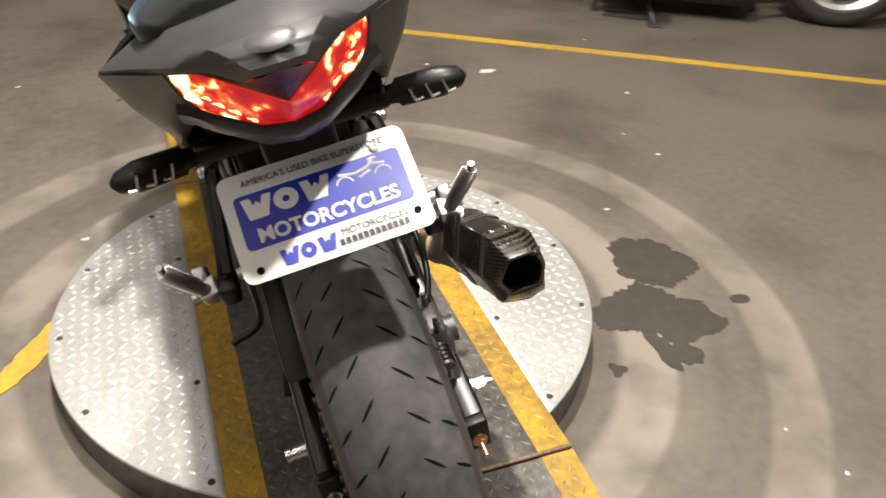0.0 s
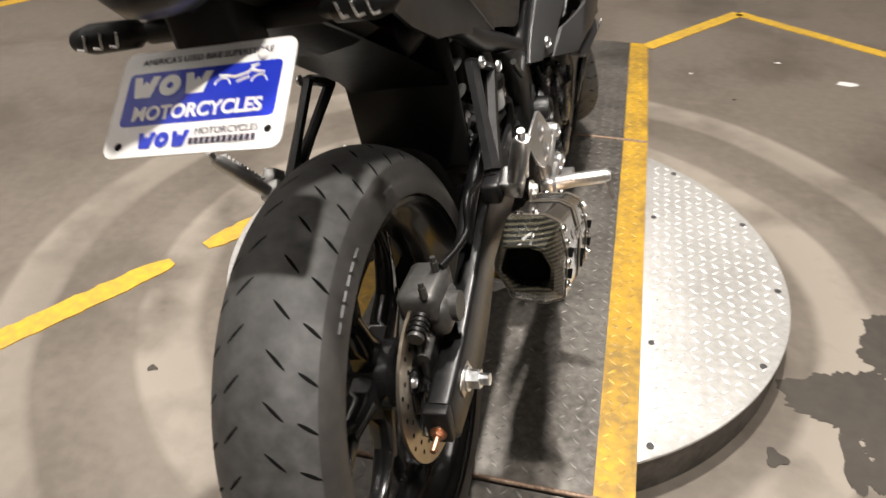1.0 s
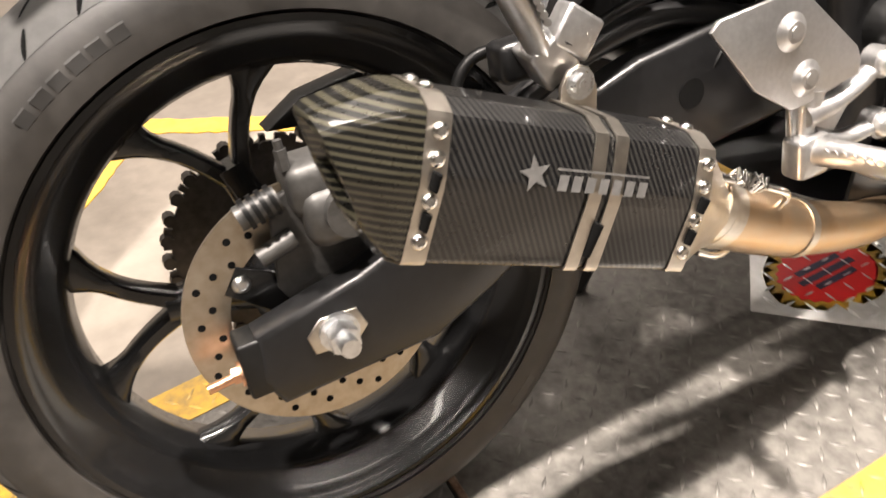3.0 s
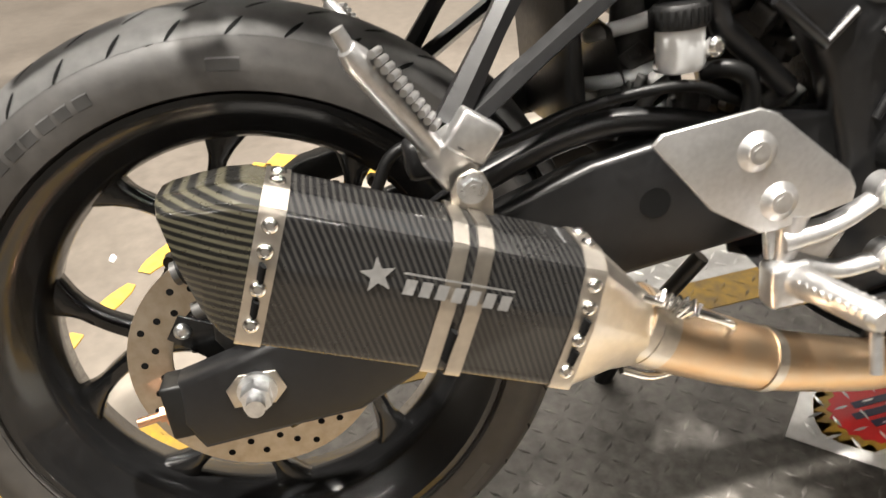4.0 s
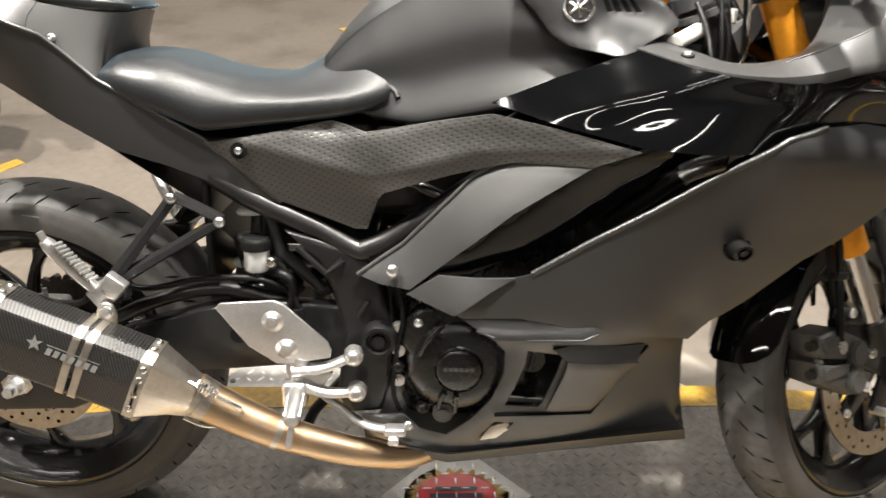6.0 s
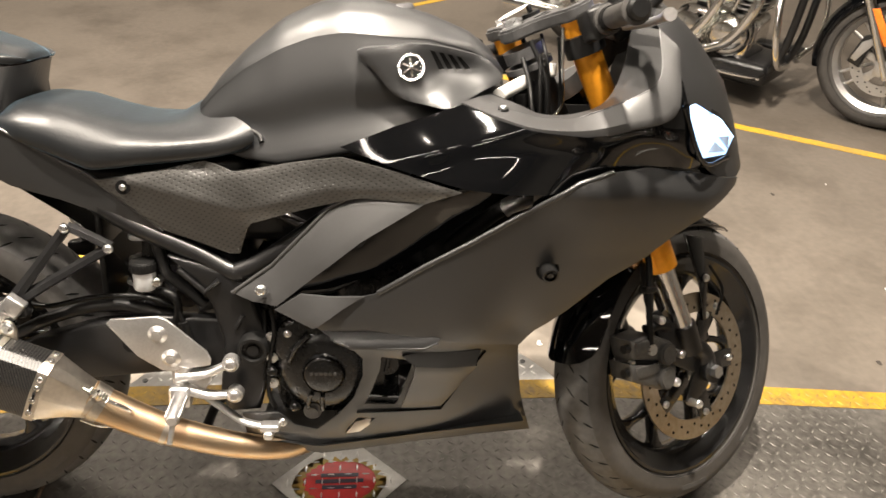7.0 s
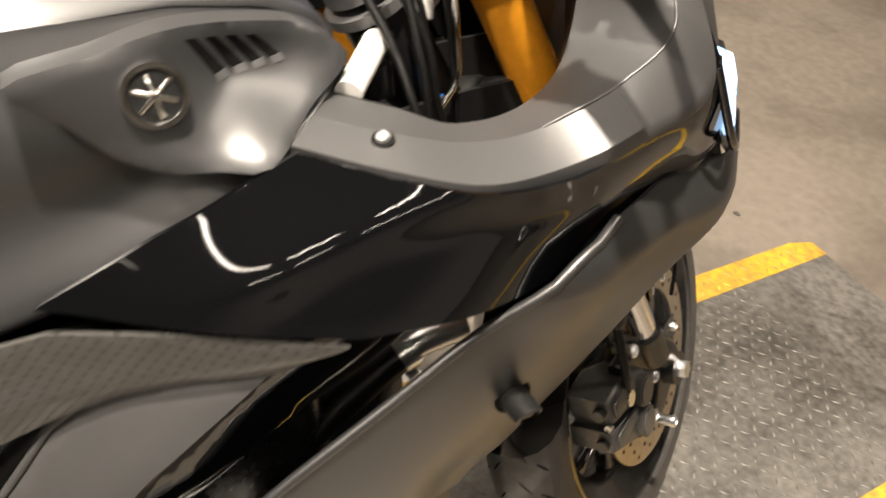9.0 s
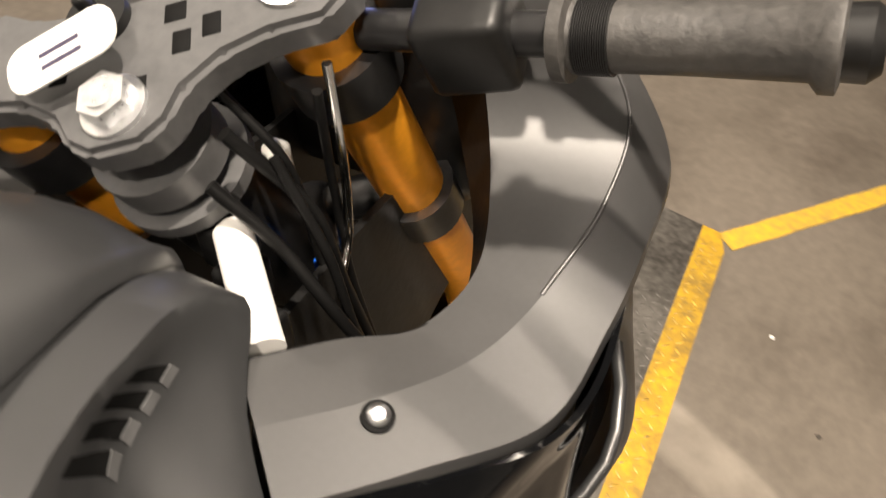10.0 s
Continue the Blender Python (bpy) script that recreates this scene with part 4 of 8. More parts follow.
for r in range(4):
    put(cal2 := bmesh.new(), rod((0.09, -0.014 - 0.007 * r, 0.405 - 0.0015 * r), (0.09, -0.018 - 0.007 * r, 0.404 - 0.0015 * r), 0.0125, seg=16))
    bp("slider_boot", cal2, "hose", caliper)
bp("brake_hose", tube([(0.10, 0.055, 0.43), (0.112, 0.090, 0.432), (0.12, 0.122, 0.440), (0.12, 0.139, 0.466), (0.12, 0.158, 0.475), (0.12, 0.184, 0.469), (0.118, 0.225, 0.462), (0.115, 0.3, 0.478), (0.12, 0.38, 0.482), (0.11, 0.43, 0.46)], 0.0048, 10, 6), "hose", None, "black brake hose")

# exhaust
def hex_ring(y, z, x, w, h, lean=0.0):
    """A many-sided section standing across the exhaust's length."""
    pts = [(-0.55, 1.0), (0.42, 0.98), (0.82, 0.80), (1.0, 0.05), (0.88, -1.02), (0.30, -1.16), (-0.62, -1.0), (-1.0, -0.1)]
    out = []
    n = len(pts)
    for i in range(n):
        a, b, c = pts[i - 1], pts[i], pts[(i + 1) % n]
        for t in (0.14, 0.05):
            out.append((b[0] + (a[0] - b[0]) * t, b[1] + (a[1] - b[1]) * t))
        out.append((b[0] * 0.985, b[1] * 0.985))
        for t in (0.05, 0.14):
            out.append((b[0] + (c[0] - b[0]) * t, b[1] + (c[1] - b[1]) * t))
    d = Vector((0, 0.92, -0.39)).normalized()
    up = Vector((0, 0.39, 0.92)).normalized()
    return [Vector((x + u * w, y, z)) + up * v * h + d * lean * v for u, v in out]


def along(t, base=Vector((0.2200, 0.043, 0.453)), end=Vector((0.211, 0.237, 0.367))):
    return base.lerp(end, t)


def muffler_ring(t, w, h, lean=0.0):
    q = along(t)
    return hex_ring(q.y, q.z, q.x, w, h, lean)


muffler = bp("muffler", loft([muffler_ring(t, 0.042, 0.048) for t in np.linspace(-0.02, 1.06, 12)]), "carbon", None, "carbon-fibre muffler with steel straps", angle=25)


def round_ring(t, w, h, lean, k, drop=0.0):
    """A muffler section rounded off towards an oval by the share k, sunk by drop."""
    up_ = Vector((0, 0.39, 0.92)).normalized()
    q = along(t) - up_ * drop
    out = []
    for v in hex_ring(q.y, q.z, q.x, w, h, lean):
        d = v - q
        a = math.atan2(d.dot(up_) / h, d.x / w)
        oval = q + Vector((1, 0, 0)) * w * 0.95 * math.cos(a) + up_ * h * 0.95 * math.sin(a) + Vector((0, 0.92, -0.39)) * lean * math.sin(a)
        out.append(v.lerp(oval, k))
    return out


cap_rings = [muffler_ring(-0.01, 0.0422, 0.0482)] + [round_ring(*q) for q in ((-0.05, 0.0420, 0.0480, -0.004, 0.05, 0.0), (-0.10, 0.0408, 0.0450, -0.008, 0.10, 0.001), (-0.15, 0.0385, 0.0400, -0.013, 0.15, 0.003), (-0.195, 0.0355, 0.0345, -0.018, 0.2, 0.005), (-0.212, 0.0335, 0.0318, -0.0195, 0.25, 0.006), (-0.214, 0.0300, 0.0285, -0.0195, 0.3, 0.006), (-0.205, 0.0285, 0.0270, -0.018, 0.35, 0.006), (-0.15, 0.0270, 0.0260, -0.014, 0.4, 0.005), (-0.02, 0.026, 0.026, -0.006, 0.5, 0.002))]
bp("end_cap", loft(cap_rings, caps=False), "carbon_cap", muffler, "angled lacquered carbon end cap with dark outlet", angle=25)
# black disc stands in for the darkness inside the outlet
bp("outlet", loft([round_ring(-0.075, 0.0268, 0.0265, -0.009, 0.45, 0.003), round_ring(-0.065, 0.0265, 0.0265, -0.009, 0.45, 0.003)]), "groove", muffler, "black disc for the dark inside of the outlet")


def strap(t0, t1, grow, name, key="steel", lab=""):
    rings = [muffler_ring(t0, 0.0422 + grow * 0.3, 0.0482 + grow * 0.3), muffler_ring(t0, 0.0422 + grow, 0.0482 + grow), muffler_ring(t1, 0.0422 + grow, 0.0482 + grow), muffler_ring(t1, 0.0422 + grow * 0.3, 0.0482 + grow * 0.3)]
    return bp(name, loft(rings, caps=False), key, muffler, lab, angle=25)


strap(-0.02, 0.055, 0.0010, "rear_strap", lab="riveted steel strap")
strap(0.545, 0.595, 0.0018, "hanger_strap", lab="steel hanger band")
strap(0.625, 0.675, 0.0018, "hanger_strap", lab="steel hanger band")
strap(0.985, 1.06, 0.0010, "front_strap", lab="riveted steel strap")
for t in (0.018, 1.022):
    q = along(t)
    for u, v in ((0.90, 0.62), (0.965, 0.30), (0.985, -0.20), (0.93, -0.72), (0.2, 1.0), (-0.3, 1.0)):
        up = Vector((0, 0.39, 0.92)).normalized()
        c = Vector((q.x + u * 0.0422, q.y, q.z)) + up * v * 0.0482
        ax = Vector((1, 0, 0.1)) if abs(u) > 0.5 else up
        bp("rivet", dome_bolt(c, ax, 0.0052), "chrome", muffler)
for t in (0.018, 1.022, 0.61):
    q = along(t)
    up = Vector((0, 0.39, 0.92)).normalized()
    for v in ((0.05, -0.46) if t != 0.61 else (-0.58,)):
        u = 1.0 - 0.12 * max(0, (0.05 - v) / 1.07)
        c = Vector((q.x + u * 0.0445 + 0.0006, q.y, q.z)) + up * v * 0.048
        long = 0.011 if t != 0.61 else 0.024
        d = Vector((-0.16 * 0.06 / 1.1, 0, 0)) + up * 1.0
        bp("slot", tube([c - up * long / 2 - Vector((0.0012 * long / 0.011, 0, 0)), c + up * long / 2 + Vector((0.0012 * long / 0.011, 0, 0))], 0.0036, 10, squash=0.5), "groove", muffler)
# badge on the can: a star and plain letter blocks
badge = bmesh.new()
up = Vector((0, 0.39, 0.92)).normalized()
dn = Vector((0, 0.92, -0.39)).normalized()


def on_can(s, v):
    q = along(0.37) + dn * s
    return Vector((q.x + 0.0424 - max(0, v / 0.048 - 0.05) * 0.0101 - max(0, 0.05 - v / 0.048) * 0.0047, q.y, q.z)) + up * v


star = []
for i in range(10):
    r = 0.0115 if i % 2 == 0 else 0.0048
    a = PI / 2 + 2 * PI * i / 10 + 0.25
    star.append(badge.verts.new(on_can(-0.006 + r * math.cos(a), 0.012 + r * math.sin(a)) + Vector((0.0012, 0, 0))))
bmesh.ops.triangulate(badge, faces=[badge.faces.new(star)])
for i in range(7):
    s0 = 0.010 + i * 0.0105
    k = 0.0048
    q = [on_can(s0 + a, 0.008 + b) + Vector((0.0012, 0, 0)) for a, b in ((0.001, -k), (0.008, -k), (0.0095, k), (0.0025, k))]
    badge.faces.new([badge.verts.new(p) for p in q])
q = [on_can(a, b) + Vector((0.0012, 0, 0)) for a, b in ((0.010, 0.0155), (0.083, 0.0155), (0.083, 0.0168), (0.010, 0.0168))]
badge.faces.new([badge.verts.new(p) for p in q])
bp("badge", badge, "alu", muffler, "silver star and letter blocks")
cone = []
for t, r, k in ((0.0, 0.048, 0), (0.25, 0.044, 0.3), (0.6, 0.038, 0.8), (1.0, 0.031, 1)):
    q = along(1.05).lerp(Vector((0.186, 0.303, 0.318)), t)
    hx = hex_ring(q.y, q.z, q.x, 0.042 - 0.011 * t, 0.048 - 0.017 * t)
    ci = []
    c0 = Vector((q.x, q.y, q.z))
    for p in hx:
        d = (p - c0).normalized()
        ci.append(p.lerp(c0 + d * r, k))
    cone.append(ci)
bp("inlet_cone", loft(cone), "steel", muffler, "brushed steel inlet cone", angle=40)
pipe_pts = [(0.187, 0.295, 0.326), (0.184, 0.32, 0.308), (0.176, 0.40, 0.262), (0.166, 0.47, 0.232), (0.15, 0.54, 0.205), (0.125, 0.61, 0.185), (0.09, 0.66, 0.18)]
pipe = bp("exhaust_pipe", tube(pipe_pts, 0.026, 24, 6, radii=(0.031, 0.030, 0.026, 0.024, 0.022, 0.021)), "titanium", None, "heat-tinted bronze exhaust pipe")
for t, r in ((0.02, 0.0325), (0.10, 0.032), (0.135, 0.0315), (0.36, 0.028)):
    p = spline(pipe_pts, 20)
    i = int(t * (len(p) - 1))
    bp("pipe_clamp", rod(p[i], p[i] + (p[min(i + 1, len(p) - 1)] - p[i]).normalized() * 0.010, r, seg=28), "steel", pipe, "steel pipe clamp")
sp = spline([(0.21, 0.300, 0.355), (0.215, 0.335, 0.338), (0.213, 0.368, 0.318), (0.20, 0.372, 0.300)], 6)
bp("spring", tube(sp, 0.0035, 8), "chrome", pipe, "chrome retaining spring")
coil = [p + Vector((0.006 * math.cos(i * 1.5), 0.004 * math.sin(i * 1.5), 0.006 * math.sin(i * 1.5))) for i, p in enumerate(spline([(0.212, 0.312, 0.352), (0.214, 0.34, 0.336)], 26))]
bp("spring_coil", tube(coil, 0.0018, 6), "chrome", pipe)
bp("spring", tube([(0.20, 0.285, 0.29), (0.195, 0.31, 0.275), (0.185, 0.335, 0.268)], 0.0032, 8, 5), "chrome", pipe, "chrome retaining spring")
hang = slab([(0.171, 0.405), (0.174, 0.458), (0.181, 0.468), (0.190, 0.471), (0.198, 0.467), (0.203, 0.453), (0.198, 0.400)], 0.194, 0.198, 0.001)
hanger = bp("hanger_plate", hang, "steel", None, "steel muffler hanger plate")
bp("hanger_bolt", hexbolt((0.198, 0.189, 0.458), (1, 0, 0), 0.008, 0.006), "zinc", hanger)
bp("hanger_bolt", hexbolt((0.199, 0.187, 0.424), (1, 0.2, 0.5), 0.0065, 0.005), "zinc", hanger)

# passenger peg brackets
def peg_bracket(s):
    b = bmesh.new()
    for a, c in (((0.122, 0.271, 0.607), (0.150, 0.185, 0.492)), ((0.125, 0.339, 0.574), (0.150, 0.182, 0.482))):
        a, c = Vector(a), Vector(c)
        put(b, tube([a, a.lerp(c, 0.5), c], 0.0095, 6, radii=(0.0115, 0.0105, 0.0135), squash=0.7))
    put(b, tube([(0.122, 0.271, 0.607), (0.124, 0.305, 0.592), (0.125, 0.339, 0.574)], 0.0105, 6, squash=0.7))
    put(b, block((0.137, 0.150, 0.458), (0.165, 0.205, 0.488), 0.006))
    put(b, tube([(0.16, 0.18, 0.478), (0.19, 0.19, 0.49)], 0.008, 8))
    if s < 0:
        b = mirrored(b)
    br = bp("peg_bracket", b, "satin", None, "satin black pillion peg bracket")
    kb = block((-0.010, -0.016, -0.015), (0.010, 0.016, 0.015), 0.003)
    kb.transform(Matrix.Translation((s * 0.183, 0.196, 0.490)) @ pose(0, 0, 0, -38, 0, 0))
    bp("peg_clevis", kb, "alu", br, "bare aluminium peg clevis")
    for c in ((0.128, 0.271, 0.607), (0.131, 0.339, 0.574)):
        bp("bracket_bolt", dome_bolt((s * (c[0] + 0.006), c[1], c[2]), (s, 0, 0), 0.0082), "zinc", br)
    return br


peg_bracket(1)
peg_bracket(-1)


def pillion_peg(s):
    a, c = Vector((0.180, 0.172, 0.480)), Vector((0.212, 0.122, 0.565))
    d = (c - a).normalized()
    b = tube([a, a.lerp(c, 0.3), c - d * 0.01, c], 0.012, 12, radii=(0.010, 0.012, 0.012, 0.008), squash=0.8)
    put(b, block((-0.014, -0.015, -0.016), (0.014, 0.015, 0.016), 0.003), Matrix.Translation(a + Vector((-0.004, 0.006, -0.004))) @ pose(0, 0, 0, 30, 10, 0))
    ribs = []
    for i in range(11):
        q = a + d * (0.022 + i * 0.0068)
        r = rod(q + Vector((-0.004, 0.013, 0.006)), q + Vector((0.012, 0.007, 0.006)), 0.0028, seg=8)
        ribs.append(r if s > 0 else mirrored(r))
    put(b, tube([c - d * 0.005, c + Vector((0.0, -0.004, 0.012))], 0.005, 8))
    if s < 0:
        b = mirrored(b)
    pp = bp("pillion_peg", b, "alu", None, "folded ribbed aluminium pillion peg")
    for r in ribs:
        bp("peg_rib", r, "alu", pp)
    return pp


pillion_peg(1)
pillion_peg(-1)

# subframe and frame
for s in (1, -1):
    bp("subframe_tube", tube([(s * 0.088, 0.22, 0.692), (s * 0.098, 0.29, 0.656), (s * 0.105, 0.374, 0.605), (s * 0.11, 0.47, 0.563), (s * 0.118, 0.53, 0.532), (s * 0.12, 0.555, 0.53)], 0.0165, 14, 4), "satin", None, "satin black frame tube")
    bp("frame_tube", tube([(s * 0.12, 0.54, 0.528), (s * 0.12, 0.60, 0.558), (s * 0.122, 0.72, 0.645), (s * 0.10, 0.86, 0.74), (s * 0.06, 0.98, 0.82)], 0.0165, 14, 4), "satin", None, "satin black frame tube")
    bp("frame_tube", tube([(s * 0.115, 0.54, 0.52), (s * 0.10, 0.70, 0.50), (s * 0.09, 0.88, 0.62), (s * 0.06, 1.0, 0.76)], 0.0145, 12, 4), "satin")
    fp = slab([(0.43, 0.56), (0.54, 0.53), (0.565, 0.50), (0.578, 0.45), (0.598, 0.40), (0.59, 0.33), (0.572, 0.268), (0.515, 0.262), (0.503, 0.30), (0.515, 0.40), (0.498, 0.47), (0.475, 0.515)], s * 0.098, s * 0.132, 0.008)
    pl = bp("frame_plate", fp, "satin", None, "cast frame plate round the swingarm pivot")
    bp("frame_rib", tube([(s * 0.134, 0.448, 0.538), (s * 0.134, 0.49, 0.498), (s * 0.134, 0.515, 0.520)], 0.005, 8), "satin", pl)
    bp("frame_rib", tube([(s * 0.134, 0.538, 0.43), (s * 0.134, 0.552, 0.455)], 0.004, 8), "satin", pl)
    bp("pivot_cap", lathe([(0.0, 0.154), (0.010, 0.154), (0.012, 0.150), (0.017, 0.150), (0.019, 0.157), (0.024, 0.157), (0.027, 0.150), (0.028, 0.128)], 32), "black_plastic", pl, "round swingarm pivot cap", (Matrix() if s > 0 else Matrix.Diagonal((-1, 1, 1, 1))) @ Matrix.Translation((0, 0.569, 0.397)))
bp("head_tube", rod((0, 1.040, 0.871), (0, 1.10, 0.745), 0.034, seg=28), "satin", None, "black steering head")
bp("head_bearing", put(rod((0, 1.024, 0.906), (0, 1.0325, 0.888), 0.036, seg=32), rod((0, 1.036, 0.880), (0, 1.040, 0.871), 0.042, seg=32)), "grey_metal", None, "dusty grey steering bearing rings")
for s in (1, -1):
    bp("subframe_tie", tube([(s * 0.10, 0.40, 0.60), (s * 0.105, 0.42, 0.52), (s * 0.10, 0.48, 0.46)], 0.010, 10), "satin")

# black panel added to keep the space under the tail dark
bp("added_panel", block((-0.085, 0.300, 0.44), (0.085, 0.312, 0.67), 0.004), "black_plastic", None, "added black panel that hides the shock from behind")

# shock absorber
co = [Vector((0.03 + 0.037 * math.cos(a), 0.366 + 0.037 * math.sin(a) + 0.02 * a / 26, 0.445 + 0.0212 * a / PI)) for a in np.linspace(0, 2 * PI * 4.2, 130)]
shock = bp("shock_absorber", put(rod((0.03, 0.362, 0.38), (0.03, 0.385, 0.62), 0.020, seg=20), rod((0.03, 0.363, 0.428), (0.03, 0.3645, 0.441), 0.040, seg=28)), "dark_metal", None, "rear shock absorber")
bp("shock_spring", tube(co, 0.0066, 10), "milky", shock, "pale coil spring")

# brake reservoir
rz = lathe([(0.0, 0.0), (0.021, 0.0), (0.024, 0.006), (0.024, 0.044), (0.0, 0.044)], 28)
M_RES = Matrix.Translation((0.108, 0.383, 0.492)) @ Matrix.Scale(0.80, 4) @ pose(0, 0, 0, 0, -90, 0)
res = bp("brake_reservoir", rz, "milky", None, "milky brake fluid reservoir with black cap", M_RES)
cp = lathe([(0.0, 0.042), (0.0275, 0.042), (0.0285, 0.048), (0.0285, 0.060), (0.025, 0.065), (0.0, 0.066)], 28)
bp("cap", cp, "black_plastic", res, "black ribbed cap", M_RES)
ribs = bmesh.new()
for i in range(24):
    a = 2 * PI * i / 24
    put(ribs, block((0.046, -0.0013, 0.0275), (0.061, 0.0013, 0.0298)), pose(0, 0, 0, math.degrees(a), 0, 0))
bp("cap_ribs", ribs, "black_plastic", res, "", M_RES)
bp("reservoir_bolt", dome_bolt((0.118, 0.406, 0.508), (1, 0.2, 0), 0.009), "chrome", res, "chrome mounting bolt")
bp("reservoir_hose", tube([(0.105, 0.40, 0.486), (0.115, 0.42, 0.488), (0.118, 0.437, 0.475), (0.116, 0.436, 0.445), (0.115, 0.425, 0.42), (0.12, 0.43, 0.39)], 0.0075, 12, 6), "hose", None, "black fluid hose")
rg = random.Random(4)
for i in range(16):
    c = Vector((rg.uniform(0.03, 0.09), rg.uniform(0.33, 0.52), rg.uniform(0.43, 0.53)))
    w = rg.uniform(0.8, 1.3)
    b = put(block((-0.012 * w, -0.014, -0.010), (0.012 * w, 0.014, 0.010), 0.003), rod((0, 0, 0.008), (0, 0, 0.014), 0.005, seg=8))
    bp("bracket", b, "dark_metal", None, "", Matrix.Translation(c) @ pose(0, 0, 0, rg.uniform(0, 90), rg.uniform(0, 40), rg.uniform(0, 60)))
bp("fitting", tube([(0.095, 0.352, 0.462), (0.095, 0.365, 0.475), (0.10, 0.378, 0.484)], 0.006, 10, 4), "dark_metal", None, "plated hose fitting")
bp("brake_switch", put(rod((0.12, 0.445, 0.435), (0.12, 0.452, 0.395), 0.009, seg=14), rod((0.12, 0.438, 0.46), (0.12, 0.446, 0.433), 0.004, seg=10)), "black_plastic", None, "small brake light switch")

# rider footrest set
heel = slab([(0.332, 0.452), (0.340, 0.460), (0.418, 0.466), (0.432, 0.460), (0.494, 0.402), (0.500, 0.388), (0.498, 0.376), (0.432, 0.364), (0.418, 0.365), (0.378, 0.392)], 0.162, 0.167, 0.0014)
heel_p = bp("heel_plate", heel, "plate_alu", None, "brushed aluminium heel guard plate")
for y, z in ((0.415, 0.433), (0.434, 0.389)):
    bp("heel_bolt", put(lathe([(0.0, 0.172), (0.009, 0.172), (0.011, 0.1695), (0.016, 0.1675), (0.017, 0.166)], 28), rod((0.172, 0, 0), (0.1728, 0, 0), 0.0055, seg=6)), "alu", heel_p, "countersunk bolt", Matrix.Translation((0, y, z)))
rs = bmesh.new()
ARMS = []
for pts in (((0.158, 0.440, 0.352), (0.160, 0.485, 0.356), (0.160, 0.531, 0.376)), ((0.158, 0.448, 0.330), (0.160, 0.490, 0.315), (0.160, 0.535, 0.317)), ((0.158, 0.452, 0.372), (0.159, 0.446, 0.34), (0.160, 0.440, 0.300))):
    ARMS.append(tube(pts, 0.010, 10, 4, radii=(0.015, 0.010, 0.009), squash=0.7))
put(rs, slab([(0.428, 0.365), (0.485, 0.360), (0.500, 0.345), (0.478, 0.315), (0.45, 0.298), (0.432, 0.31)], 0.150, 0.158, 0.003))
put(rs, block((0.150, 0.425, 0.295), (0.176, 0.462, 0.335), 0.006))
rearset = bp("footrest_bracket", rs, "alu", None, "cast aluminium rider footrest bracket")
for arm in ARMS:
    bp("footrest_arm", arm, "alu", rearset)
for y, z in ((0.532, 0.377), (0.536, 0.317)):
    bp("bracket_bolt", put(rod((0.150, y, z), (0.166, y, z), 0.0145, seg=24), dome_bolt((0.166, y, z), (1, 0, 0), 0.012)), "alu", rearset)
PEG_RIBS = []
fpg = tube([(0.162, 0.446, 0.318), (0.20, 0.451, 0.322), (0.258, 0.456, 0.325), (0.264, 0.4565, 0.325)], 0.011, 12, radii=(0.014, 0.0125, 0.0115, 0.008))
for i in range(9):
    q = Vector((0.188, 0.450, 0.321)).lerp(Vector((0.255, 0.4558, 0.325)), i / 8)
    PEG_RIBS.append((q + Vector((0, -0.012, 0.004)), q + Vector((0, 0.012, 0.004))))
peg = bp("rider_footpeg", fpg, "alu", rearset, "ribbed aluminium rider footpeg with feeler")
for a, b in PEG_RIBS:
    bp("peg_rib", rod(a, b, 0.0035, seg=8), "alu", rearset)
bp("peg_feeler", rod((0.257, 0.4558, 0.318), (0.267, 0.451, 0.285), 0.0045, seg=12), "alu", rearset)
pd = tube([(0.150, 0.47, 0.318), (0.152, 0.51, 0.285), (0.156, 0.55, 0.258), (0.160, 0.595, 0.252)], 0.008, 10, 5, squash=0.6)
put(pd, block((0.150, 0.585, 0.238), (0.186, 0.602, 0.252), 0.004))
put(pd, block((0.154, 0.578, 0.249), (0.178, 0.612, 0.262), 0.004))
bp("brake_pedal", pd, "alu", None, "aluminium rear brake pedal")
bp("shift_lever", tube([(-0.15, 0.43, 0.30), (-0.16, 0.40, 0.22), (-0.22, 0.39, 0.20)], 0.007, 8, 4), "satin")
bp("rider_footpeg", tube([(-0.15, 0.44, 0.31), (-0.255, 0.432, 0.29)], 0.0115, 12), "alu", None, "aluminium rider footpeg")
stand = tube([(-0.10, 0.50, 0.22), (-0.14, 0.42, 0.11), (-0.185, 0.36, 0.01 - 0.04)], 0.011, 10)
put(stand, block((-0.225, 0.335, -0.052), (-0.165, 0.385, -0.040), 0.003))
bp("side_stand", stand, "satin", None, "black side stand with foot")

# engine
bp("crankcase", block((-0.125, 0.60, 0.25), (0.125, 0.82, 0.47), 0.03), "engine", None, "black engine crankcase")
bp("cylinder_block", block((-0.11, 0.70, 0.40), (0.11, 0.92, 0.60), 0.025), "engine", None, "black engine cylinder block")
bp("gearbox", block((-0.10, 0.54, 0.30), (0.10, 0.66, 0.50), 0.02), "engine", None, "black gearbox casing")
EC = Matrix.Translation((0, 0.690, 0.357))
cov = bp("clutch_cover", lathe([(0.0, 0.166), (0.030, 0.166), (0.034, 0.163), (0.036, 0.157), (0.050, 0.156), (0.066, 0.151), (0.080, 0.141), (0.088, 0.128), (0.090, 0.10)], 48), "engine", None, "round black clutch cover", EC)
bp("cover_ring", lathe([(0.033, 0.158), (0.0355, 0.164), (0.038, 0.158)], 40), "engine", cov, "", EC)
mark = bmesh.new()
